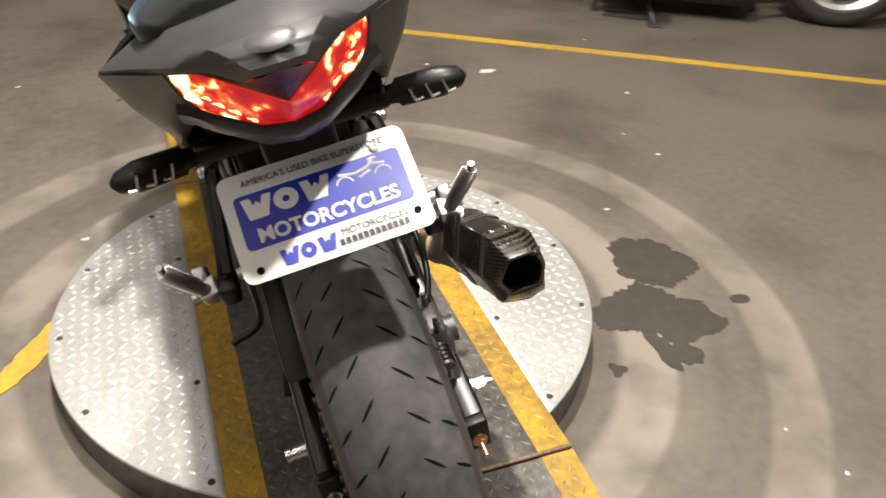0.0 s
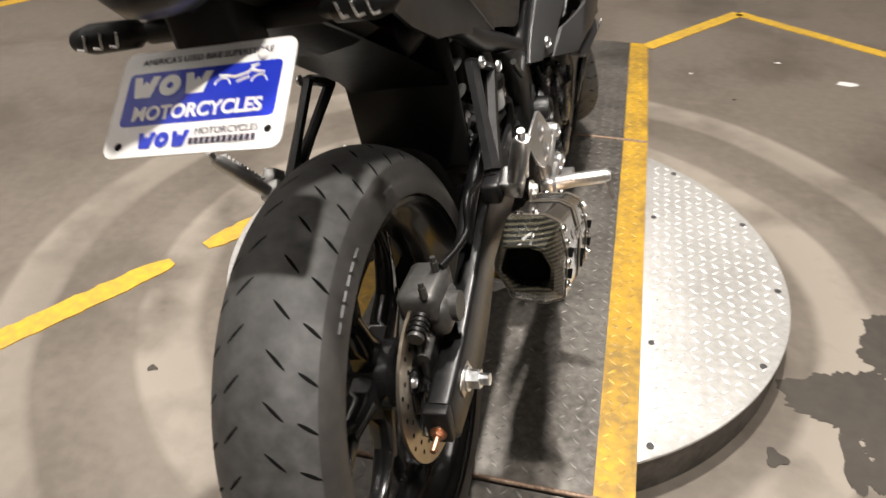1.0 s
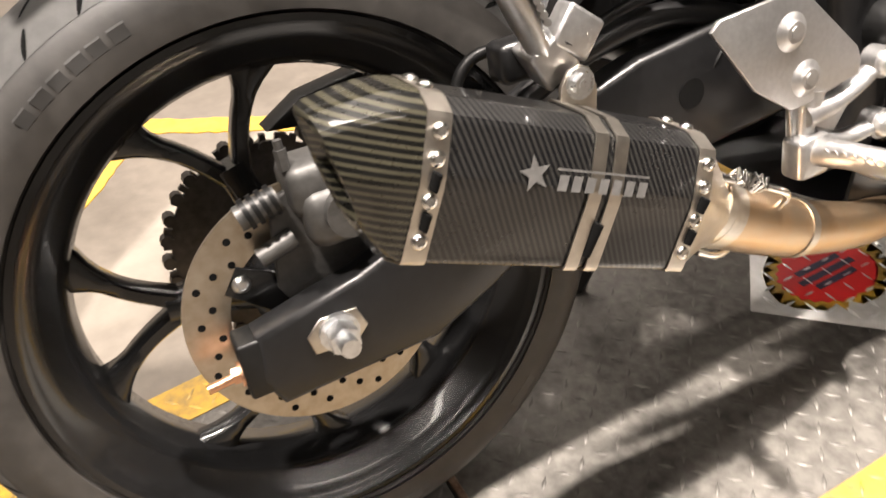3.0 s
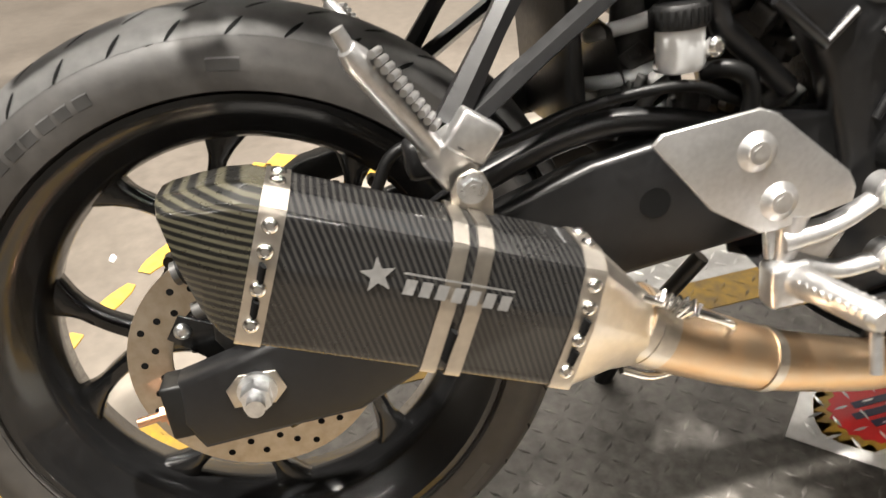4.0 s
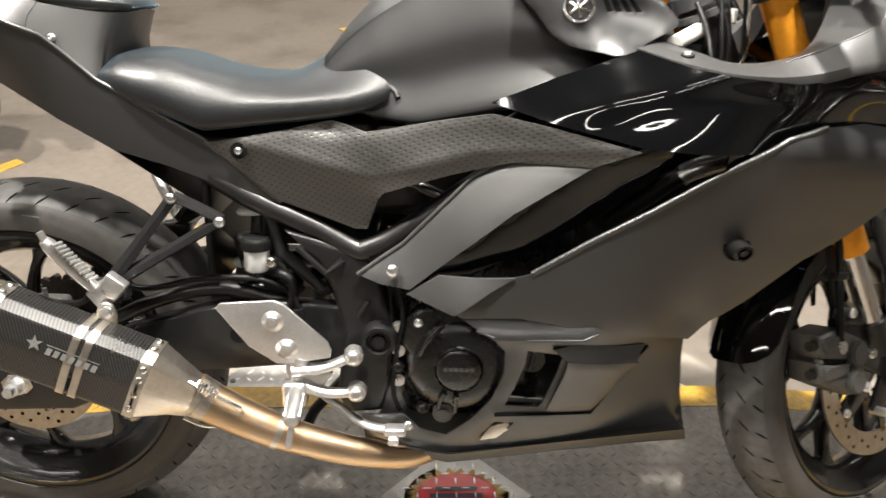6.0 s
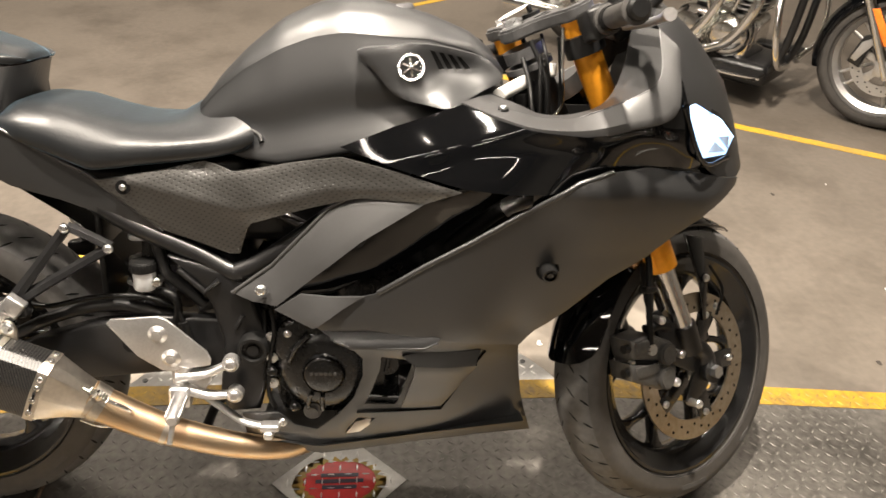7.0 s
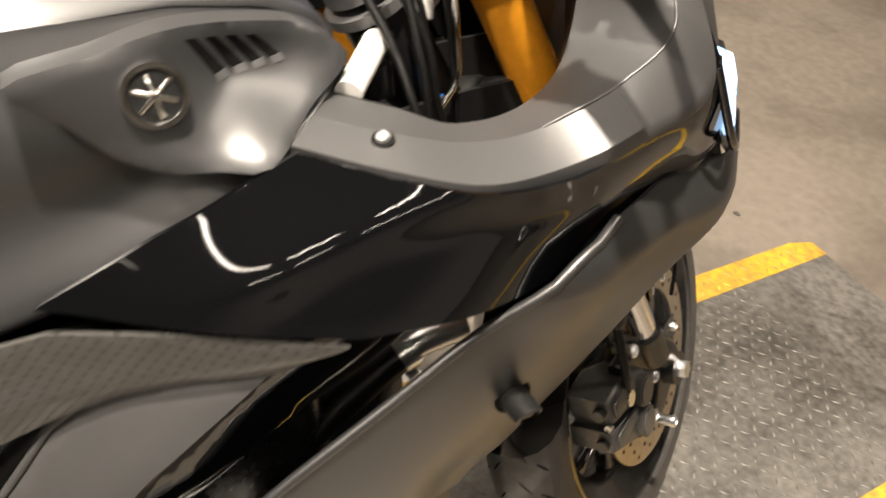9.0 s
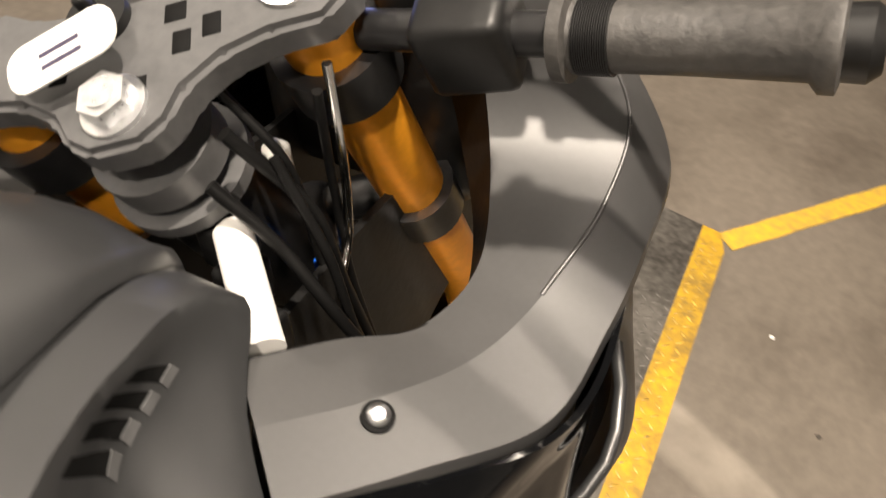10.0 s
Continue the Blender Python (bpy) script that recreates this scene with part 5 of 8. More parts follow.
for i in range(6):
    put(mark, block((0.1655, -0.023 + 0.008 * i, 0.0), (0.1668, -0.017 + 0.008 * i, 0.006), 0.0008))
bp("cover_mark", mark, "dark_metal", cov, "worn embossed mark", EC)
for i, a in enumerate((0.5, 1.45, 2.3, 3.2, 4.1, 5.0)):
    bp("cover_bolt", put(rod((0.10, 0.093 * math.cos(a), 0.093 * math.sin(a)), (0.142, 0.093 * math.cos(a), 0.093 * math.sin(a)), 0.010, seg=14), dome_bolt((0.142, 0.093 * math.cos(a), 0.093 * math.sin(a)), (1, 0, 0), 0.008)), "engine" if i != 2 else "zinc", cov, "", EC)
shoulder = slab([(-0.088, 0.030), (-0.080, 0.078), (-0.048, 0.098), (-0.010, 0.092), (0.030, 0.070), (0.000, 0.030), (-0.050, 0.000)], 0.118, 0.146, 0.010, 3)
bp("cover_shoulder", shoulder, "engine", cov, "raised black shoulder of the cover", EC)
for pts in (((0.152, -0.060, 0.020), (0.160, -0.046, 0.050), (0.154, -0.026, 0.072)), ((0.152, -0.030, -0.072), (0.158, -0.026, -0.050), (0.162, -0.020, -0.038)), ((0.152, -0.004, -0.076), (0.158, -0.004, -0.054), (0.162, -0.002, -0.042))):
    bp("cover_rib", tube(pts, 0.0042, 8, 4), "engine", cov, "", EC)
for pts in (((0.135, 0.60, 0.47), (0.142, 0.605, 0.43), (0.14, 0.596, 0.38), (0.138, 0.59, 0.31), (0.13, 0.60, 0.27)), ((0.12, 0.585, 0.46), (0.13, 0.588, 0.40), (0.13, 0.583, 0.33))):
    bp("cable", tube(pts, 0.0042, 8, 6), "hose", None, "black cable along the engine")
for z in (0.415, 0.375, 0.325):
    bp("cable_clip", hexbolt((0.135, 0.598, z), (1, 0, 0), 0.007, 0.006), "zinc", None, "bright fixing bolt")
bp("oil_filler", put(rod((0.12, 0.668, 0.277), (0.150, 0.668, 0.277), 0.016, seg=24), rod((0.150, 0.668, 0.277), (0.156, 0.668, 0.277), 0.010, seg=12)), "dark_metal", None, "dull metal oil sight plug")
bp("radiator", block((-0.066, 0.985, 0.40), (0.066, 1.015, 0.66), 0.006), "dark_metal", None, "dark radiator behind the fairing", pose(0, 0, 0))

# ---- bodywork ----
side_at = surface([(0.155, 0.610, 0.483), (0.190, 0.700, 0.515), (0.222, 0.860, 0.590), (0.245, 1.030, 0.685), (0.262, 1.090, 0.722), (0.245, 1.150, 0.735), (0.221, 1.213, 0.741), (0.113, 1.392, 0.712), (0.155, 1.357, 0.722), (0.180, 1.311, 0.665), (0.182, 1.271, 0.633), (0.180, 1.226, 0.587), (0.190, 1.162, 0.555), (0.225, 1.060, 0.590), (0.180, 1.102, 0.490), (0.186, 1.055, 0.475), (0.182, 1.015, 0.462), (0.205, 0.950, 0.465), (0.208, 0.880, 0.462), (0.195, 0.700, 0.472), (0.222, 0.980, 0.570), (0.215, 0.820, 0.520)])
SIDE = [(0.612, 0.479), (0.657, 0.512), (0.708, 0.515), (0.758, 0.522), (0.785, 0.531), (0.857, 0.580), (0.935, 0.628), (1.018, 0.684), (1.085, 0.732), (1.139, 0.745), (1.200, 0.748), (1.280, 0.737), (1.386, 0.713), (1.381, 0.701), (1.318, 0.670), (1.271, 0.633), (1.226, 0.590), (1.162, 0.552), (1.102, 0.492), (1.050, 0.452), (1.026, 0.420), (0.880, 0.447), (0.770, 0.463), (0.691, 0.455)]


def side_skin(y, z):
    """The side fairing: its front top edge folds inward along a crease."""
    zf = np.interp(y, (1.02, 1.06, 1.11, 1.21, 1.35, 1.39), (0.720, 0.714, 0.716, 0.713, 0.693, 0.690))
    k = min(1.0, max(0.0, (y - 1.02) / 0.10)) * min(1.0, max(0.35, (1.40 - y) / 0.10))
    return side_at(y, z) + 0.009 * k * min(1.0, max(0.0, (z - 0.60) / 0.08)) - 0.62 * k * max(0.0, z - zf)


fr, fl = both("side_fairing", lambda: rolled(shell(SIDE, side_skin, 0.004, 0.0105, rim=0.001), side_skin, SIDE[4:10], 0.0046, 0.7), "matte", "matte black side fairing")
# the tip's paler grey stands in for ceiling light on this upturned face
both("fairing_wedge", lambda: shell([(0.611, 0.480), (0.657, 0.514), (0.708, 0.517), (0.762, 0.524), (0.730, 0.502), (0.679, 0.461)], lambda y, z: side_at(y, z) + 0.004 + 0.010 * min(1.0, max(0.0, (0.517 - z) / 0.05)), 0.006, 0.010, rim=0.001), "grey_matte", "lower fairing tip in lighter grey for the light it catches")
for s in (1, -1):
    k = lathe([(0.0, 0.255), (0.005, 0.255), (0.0055, 0.251), (0.0085, 0.251), (0.0095, 0.257), (0.0125, 0.256), (0.0135, 0.246), (0.014, 0.20)], 24)
    for v in k.verts:
        v.co.x += 0.5 * v.co.z if v.co.x > 0.23 else 0.0
    kb = bp("frame_slider", k, "black_plastic", fr if s > 0 else fl, "black bevelled frame slider with sunk bolt", (Matrix() if s > 0 else Matrix.Diagonal((-1, 1, 1, 1))) @ Matrix.Translation((-0.004, 1.054, 0.581)))
    bp("slider_hole", lathe([(0.013, 0.2475), (0.0185, 0.2475)], 28), "groove", fr if s > 0 else fl, "dark gap round the slider", (Matrix() if s > 0 else Matrix.Diagonal((-1, 1, 1, 1))) @ Matrix.Translation((side_skin(1.054, 0.581) - 0.2455, 1.054, 0.581)))

belly_at = surface([(0.205, 0.884, 0.460), (0.180, 1.000, 0.459), (0.185, 0.700, 0.455), (0.140, 1.033, 0.420), (0.118, 1.050, 0.330), (0.098, 1.072, 0.240), (0.120, 0.960, 0.226), (0.130, 0.760, 0.190), (0.130, 0.620, 0.200), (0.158, 0.965, 0.400), (0.172, 0.842, 0.387), (0.168, 0.780, 0.350), (0.150, 0.900, 0.290), (0.150, 0.700, 0.250)])
BELLY = [(0.69, 0.45), (0.769, 0.458), (0.88, 0.452), (1.026, 0.428), (1.032, 0.400), (1.036, 0.358), (1.045, 0.297), (1.058, 0.248), (1.073, 0.201), (0.967, 0.205), (0.863, 0.201), (0.759, 0.184), (0.678, 0.17), (0.599, 0.187), (0.546, 0.207), (0.542, 0.267), (0.606, 0.271), (0.634, 0.243), (0.675, 0.234), (0.715, 0.273), (0.741, 0.308), (0.758, 0.357), (0.758, 0.394), (0.732, 0.424)]
WINDOW = [(0.790, 0.398), (0.845, 0.390), (0.839, 0.362), (0.820, 0.302), (0.814, 0.294), (0.762, 0.297), (0.775, 0.330), (0.788, 0.373)]
SLOT = [(0.729, 0.236), (0.748, 0.264), (0.779, 0.262), (0.741, 0.224)]
br_, bl_ = both("belly_pan", lambda: shell(BELLY, belly_at, 0.004, 0.014, rim=0.003, holes=(WINDOW, SLOT)), "matte", "matte black belly pan with opening")
both("belly_step", lambda: shell([(0.848, 0.388), (0.956, 0.381), (0.897, 0.290), (0.826, 0.290), (0.846, 0.362)], lambda y, z: belly_at(y, z) + 0.004 + 0.015 * min(1.0, max(0.0, (z - 0.29) / 0.09)), 0.008, 0.010, rim=0.002), "matte", "raised panel of the belly pan")
# the shoulder's lighter grey puts the light on this slope into its colour
both("step_shoulder", lambda: shell([(0.826, 0.405), (0.857, 0.413), (0.962, 0.410), (0.952, 0.383), (0.847, 0.389)], lambda y, z: belly_at(y, z) + 0.0005 + 0.019 * min(1.0, max(0.0, (0.412 - z) / 0.026)), 0.006, 0.006, rim=0.0), "grey_matte", "sloping shoulder of the raised panel", angle=35)
both("panel_seam", lambda: tube([(belly_at(y, z) + 0.0015, y, z) for y, z in ((0.970, 0.404), (0.936, 0.350), (0.901, 0.292), (0.897, 0.284), (0.82, 0.282), (0.747, 0.280))], 0.0022, 8), "groove", "dark seam between belly panels")
both("belly_ledge", lambda: rolled(shell([(0.686, 0.455), (0.742, 0.424), (0.866, 0.431), (0.889, 0.449), (0.861, 0.457), (0.781, 0.456)], lambda y, z: belly_at(y, z) + 0.002 + 0.020 * min(1.0, max(0.0, (0.456 - z) / 0.024)), 0.012, 0.007, rim=0.001), lambda y, z: belly_at(y, z) + 0.021, [(0.712, 0.441), (0.744, 0.427), (0.864, 0.433), (0.884, 0.446)], 0.0022, 1.0), "matte", "sculpted ledge under the fairing", angle=40)
# lip drawn in lighter grey, so that it looks lit
both("window_lip", lambda: shell([(0.762, 0.298), (0.816, 0.296), (0.822, 0.302), (0.770, 0.306)], lambda y, z: belly_at(y, z) - 0.012, 0.006, 0.008, rim=0.001), "grey_matte", "lower lip of the opening, lighter grey for the light on it")
both("cast_boss", lambda: put(rod((0.10, 0.80, 0.372), (0.152, 0.80, 0.372), 0.020, seg=20), tube([(0.155, 0.797, 0.357), (0.156, 0.803, 0.388)], 0.004, 8)), "engine", "black engine boss behind the opening")
bp("belly_floor", loft([[(x, y, z + 0.10 * (abs(x) / 0.145) ** 2 * 0.2) for x in np.linspace(-0.145, 0.145, 9)] for y, z in ((0.56, 0.195), (0.68, 0.180), (0.86, 0.208), (1.05, 0.235))], closed_ring=False), "matte")
bp("drain_bracket", slab([(0.727, 0.228), (0.742, 0.252), (0.77, 0.262), (0.776, 0.252), (0.752, 0.232)], 0.140, 0.146, 0.001), "steel", None, "bare metal bracket in the belly pan slot")
for y, z in ((0.615, 0.255),):
    bp("belly_bolt", dome_bolt((0.150, y, z), (1, 0, 0), 0.008), "zinc")

gloss_at = surface([(0.151, 0.722, 0.753), (0.168, 0.810, 0.785), (0.161, 0.914, 0.829), (0.195, 0.965, 0.816), (0.236, 1.015, 0.807), (0.243, 1.100, 0.806), (0.236, 1.180, 0.818), (0.212, 1.244, 0.840), (0.198, 0.820, 0.738), (0.238, 0.922, 0.715), (0.250, 1.000, 0.712), (0.240, 1.083, 0.716), (0.216, 1.160, 0.736), (0.198, 1.213, 0.742), (0.196, 1.287, 0.760), (0.125, 1.350, 0.745), (0.248, 1.050, 0.765), (0.225, 1.220, 0.790), (0.195, 0.870, 0.775)], 0.0025)
GLOSS = [(0.722, 0.756), (0.808, 0.793), (0.893, 0.823), (0.912, 0.830), (0.965, 0.814), (1.012, 0.806), (1.094, 0.799), (1.152, 0.805), (1.213, 0.827), (1.252, 0.847), (1.262, 0.803), (1.288, 0.772), (1.352, 0.742), (1.342, 0.737), (1.191, 0.748), (1.137, 0.748), (1.071, 0.713), (0.999, 0.709), (0.916, 0.713), (0.809, 0.734)]
RIDGE_LINE = ((0.78, 0.745), (0.843, 0.758), (0.898, 0.775), (0.962, 0.793), (1.012, 0.809))


def gloss_skin(y, z):
    """The gloss panel with its ridge: an upper facet that looks up and a hollow below it."""
    zr = np.interp(y, [q[0] for q in RIDGE_LINE], [q[1] for q in RIDGE_LINE])
    k = 0.5 - 0.5 * math.cos(PI * min(1.0, max(0.0, (y - 0.79) / 0.10)))
    k *= 0.5 - 0.5 * math.cos(PI * min(1.0, max(0.0, (1.16 - y) / 0.14)))
    d = z - zr
    soft = math.sqrt(d * d + 0.00005) - 0.007
    return gloss_at(y, z) + 0.011 * k * max(0.0, 1 - soft / (0.060 if d > 0 else 0.030)) ** 1.6


both("upper_fairing", lambda: shell(GLOSS, gloss_skin, 0.004, 0.0052, rim=0.0), "gloss", "gloss black upper fairing panel", angle=50)

v_at = surface([(0.115, 0.319, 0.682), (0.122, 0.370, 0.677), (0.128, 0.502, 0.722), (0.145, 0.643, 0.728), (0.165, 0.726, 0.745), (0.198, 0.815, 0.735), (0.238, 0.922, 0.715), (0.208, 0.860, 0.688), (0.170, 0.755, 0.685), (0.152, 0.665, 0.660), (0.138, 0.567, 0.627), (0.128, 0.530, 0.580), (0.122, 0.440, 0.605), (0.150, 0.580, 0.678), (0.132, 0.470, 0.655)])
V = [(0.319, 0.685), (0.376, 0.696), (0.440, 0.708), (0.502, 0.723), (0.550, 0.709), (0.643, 0.727), (0.725, 0.742), (0.806, 0.729), (0.911, 0.708), (0.857, 0.681), (0.754, 0.678), (0.665, 0.653), (0.612, 0.636), (0.574, 0.622), (0.566, 0.610), (0.551, 0.566), (0.533, 0.565), (0.478, 0.585), (0.414, 0.606), (0.370, 0.645)]


def cover_skin(y, z):
    """The side cover with a crease from its tip to the lower point and a hollow under the seat."""
    a = math.exp(-((y - 0.492) / 0.038) ** 2 - ((z - 0.711) / 0.009) ** 2)
    zc = np.interp(y, (0.36, 0.45, 0.56, 0.70, 0.91), (0.690, 0.672, 0.645, 0.690, 0.705))
    return v_at(y, z) - 0.007 * a + 0.0075 * math.exp(-abs(z - zc) / 0.020)


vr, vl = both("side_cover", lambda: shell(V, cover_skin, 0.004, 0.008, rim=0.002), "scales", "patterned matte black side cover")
both("airbox", lambda: block((0.01, 0.52, 0.575), (0.095, 0.76, 0.70), 0.02), "black_plastic", "black airbox inside the frame")
both("frame_brace", lambda: tube([(0.085, 0.585, 0.645), (0.110, 0.625, 0.628), (0.116, 0.668, 0.608)], 0.009, 12, 4), "satin", "thin frame brace")
for s in (1, -1):
    bp("cover_bolt", dome_bolt((s * 0.129, 0.370, 0.677), (s, 0, 0), 0.0055), "zinc", vr if s > 0 else vl, "recessed cover bolt")
    bp("bolt_recess", rod((s * 0.118, 0.370, 0.677), (s * 0.1290, 0.370, 0.677), 0.0118, seg=24), "groove", vr if s > 0 else vl, "dark round bolt recess")

g_at = surface([(0.140, 0.537, 0.499), (0.142, 0.604, 0.548), (0.152, 0.701, 0.651), (0.165, 0.760, 0.682), (0.205, 0.862, 0.687), (0.198, 0.755, 0.612), (0.168, 0.614, 0.486), (0.178, 0.690, 0.580)])
G = [(0.537, 0.499), (0.604, 0.549), (0.701, 0.653), (0.735, 0.675), (0.766, 0.683), (0.860, 0.682), (0.756, 0.612), (0.686, 0.551), (0.615, 0.487), (0.572, 0.489)]
gr, gl = both("frame_cover", lambda: rolled(shell(G, g_at, 0.004, 0.012, rim=0.002), g_at, G[0:5], 0.0035), "grey_matte", "matte dark grey frame cover")
for s in (1, -1):
    bp("cover_bolt", dome_bolt((s * 0.160, 0.589, 0.514), (s, 0, 0), 0.0095), "zinc", gr if s > 0 else gl, "domed cover bolt")
in_at = surface([(0.165, 0.612, 0.484), (0.178, 0.771, 0.607), (0.205, 0.894, 0.696), (0.200, 1.016, 0.678), (0.175, 0.807, 0.562), (0.165, 0.656, 0.513), (0.185, 0.900, 0.630)])
both("inner_fairing", lambda: shell([(0.612, 0.486), (0.755, 0.607), (0.862, 0.683), (0.921, 0.708), (0.963, 0.705), (0.948, 0.666), (0.860, 0.597), (0.772, 0.544), (0.701, 0.518), (0.659, 0.514)], in_at, 0.004, 0.013, rim=0.003), "gloss", "gloss black inner fairing strip")
both("inner_fairing", lambda: shell([(0.93, 0.71), (1.0, 0.70), (1.16, 0.735), (1.20, 0.74), (1.08, 0.68), (0.96, 0.60), (0.86, 0.55), (0.86, 0.60)], lambda y, z: 0.135, 0.006, 0.02, rim=0.002), "black_plastic", "black inner fairing behind the duct")
for s in (1, -1):
    bp("coolant_hose", tube([(s * 0.13, 0.90, 0.585), (s * 0.155, 0.945, 0.63), (s * 0.165, 0.985, 0.665), (s * 0.16, 1.03, 0.682)], 0.013, 14, 6), "hose", None, "black coolant hose")
    bp("hose_joint", tube([(s * 0.165, 0.985, 0.662), (s * 0.165, 1.0, 0.672), (s * 0.16, 1.05, 0.688)], 0.0145, 14, 4), "alu", None, "pale metal hose joint")

# black sheets added to close the view through and keep the inside dark
both("dark_backing", lambda: shell([(0.80, 0.50), (0.95, 0.54), (1.20, 0.64), (1.36, 0.695), (1.365, 0.765), (1.22, 0.80), (1.10, 0.80), (0.95, 0.79), (0.86, 0.70)], lambda y, z: 0.066, 0.006, 0.03, rim=0.0), "black_plastic", "added black sheet behind the fairing, for its dark inside")
bp("coolant_hose", tube([(0.092, 0.860, 0.462), (0.092, 0.922, 0.501), (0.092, 0.963, 0.526), (0.092, 1.012, 0.551)], 0.0165, 18, 6), "hose", None, "black coolant hose inside the air duct")
bp("hose_neck", tube([(0.092, 1.008, 0.551), (0.092, 1.033, 0.557), (0.092, 1.075, 0.558)], 0.0155, 18, 5), "alu", None, "pale metal neck for the coolant hose")
bp("hose_clamp", put(tube([(0.092, 1.001, 0.5465), (0.092, 1.019, 0.553)], 0.0185, 20), block((0.094, 1.004, 0.524), (0.108, 1.016, 0.534), 0.002)), "zinc", None, "bright hose clamp with its screw")

LINER_TOP = [(1.020, 0.712), (1.071, 0.718), (1.137, 0.752), (1.190, 0.752), (1.260, 0.755), (1.330, 0.745)]
LINER_LOW = [(1.020, 0.640), (1.075, 0.665), (1.135, 0.685), (1.190, 0.690), (1.260, 0.690), (1.330, 0.692)]
both("duct_liner", lambda: skin([(gloss_skin(y, z) - 0.006, y, z) for y, z in LINER_TOP], [(side_skin(y, z) - 0.010, y, z) for y, z in LINER_LOW], inward=(-1, 0, 0)), "gloss", "gloss black liner of the air duct")

# tank
def tank_ring(y, zt, zc, xc, xs, zl, xl):
    half = [(0.0, zt), (xc * 0.35, zt - 0.002), (xc * 0.7, zt - (zt - zc) * 0.32), (xc * 0.90, zc + 0.012), (xc * 0.99, zc + 0.002), (xc * 1.01, zc - 0.004), (xs * 1.0, zc * 0.62 + zl * 0.38), (xs * 0.985, zc * 0.35 + zl * 0.65), (xl, zl * 0.92 + zc * 0.08), (xl * 0.96, zl)]
    pts = [(q.x, q.y) for q in spline([(a, b, 0) for a, b in half], 4)]
    return [Vector((x, y, z)) for x, z in pts] + [Vector((-x, y, z)) for x, z in pts[::-1][:-1]]


TANK = np.array(((0.482, 0.806, 0.790, 0.055, 0.07, 0.745, 0.080), (0.515, 0.849, 0.825, 0.068, 0.085, 0.735, 0.095), (0.562, 0.896, 0.862, 0.085, 0.102, 0.722, 0.115), (0.622, 0.944, 0.896, 0.102, 0.118, 0.715, 0.130),
                 (0.678, 0.970, 0.918, 0.111, 0.127, 0.728, 0.141), (0.725, 0.979, 0.926, 0.113, 0.129, 0.738, 0.145), (0.780, 0.976, 0.923, 0.104, 0.129, 0.750, 0.148), (0.860, 0.957, 0.918, 0.084, 0.116, 0.775, 0.140),
                 (0.930, 0.930, 0.901, 0.062, 0.092, 0.800, 0.118), (0.975, 0.896, 0.876, 0.050, 0.074, 0.815, 0.090), (0.990, 0.866, 0.856, 0.040, 0.055, 0.82, 0.065)))
yy = np.linspace(0.482, 0.990, 44)
tank = bp("fuel_tank", loft([tank_ring(y, *[np.interp(y, TANK[:, 0], TANK[:, k]) for k in range(1, 7)]) for y in yy]), "tank_matte", None, "matte black sculpted fuel tank", angle=60)
bmod = tank.modifiers.new("soften", "SMOOTH")
bmod.factor, bmod.iterations = 0.5, 2
# an upright, slightly undercut face with emblem and vents over a wide shelf that looks up
tc_skin = surface([(0.150, 0.750, 0.906), (0.141, 0.829, 0.885), (0.140, 0.800, 0.911), (0.130, 0.839, 0.922), (0.119, 0.862, 0.910), (0.112, 0.877, 0.906), (0.103, 0.898, 0.899), (0.100, 0.913, 0.897), (0.092, 0.954, 0.883),
                   (0.106, 0.884, 0.874), (0.101, 0.900, 0.874), (0.098, 0.915, 0.874), (0.095, 0.930, 0.874), (0.134, 0.892, 0.848), (0.120, 0.915, 0.850), (0.164, 0.897, 0.826), (0.158, 0.861, 0.828), (0.150, 0.818, 0.838), (0.146, 0.797, 0.852), (0.148, 0.838, 0.852), (0.092, 0.975, 0.868), (0.112, 0.945, 0.848)], 1e-5)
TC = [(0.749, 0.905), (0.776, 0.874), (0.800, 0.846), (0.822, 0.833), (0.860, 0.826), (0.893, 0.823), (0.940, 0.841), (0.980, 0.860), (0.972, 0.878), (0.948, 0.894), (0.901, 0.907), (0.843, 0.916), (0.800, 0.911)]
tr, tl = both("tank_cover", lambda: shell(TC, tc_skin, 0.030, 0.0065, smooth=3, rim=0.002), "tank_matte", "matte black tank side cover", tank)
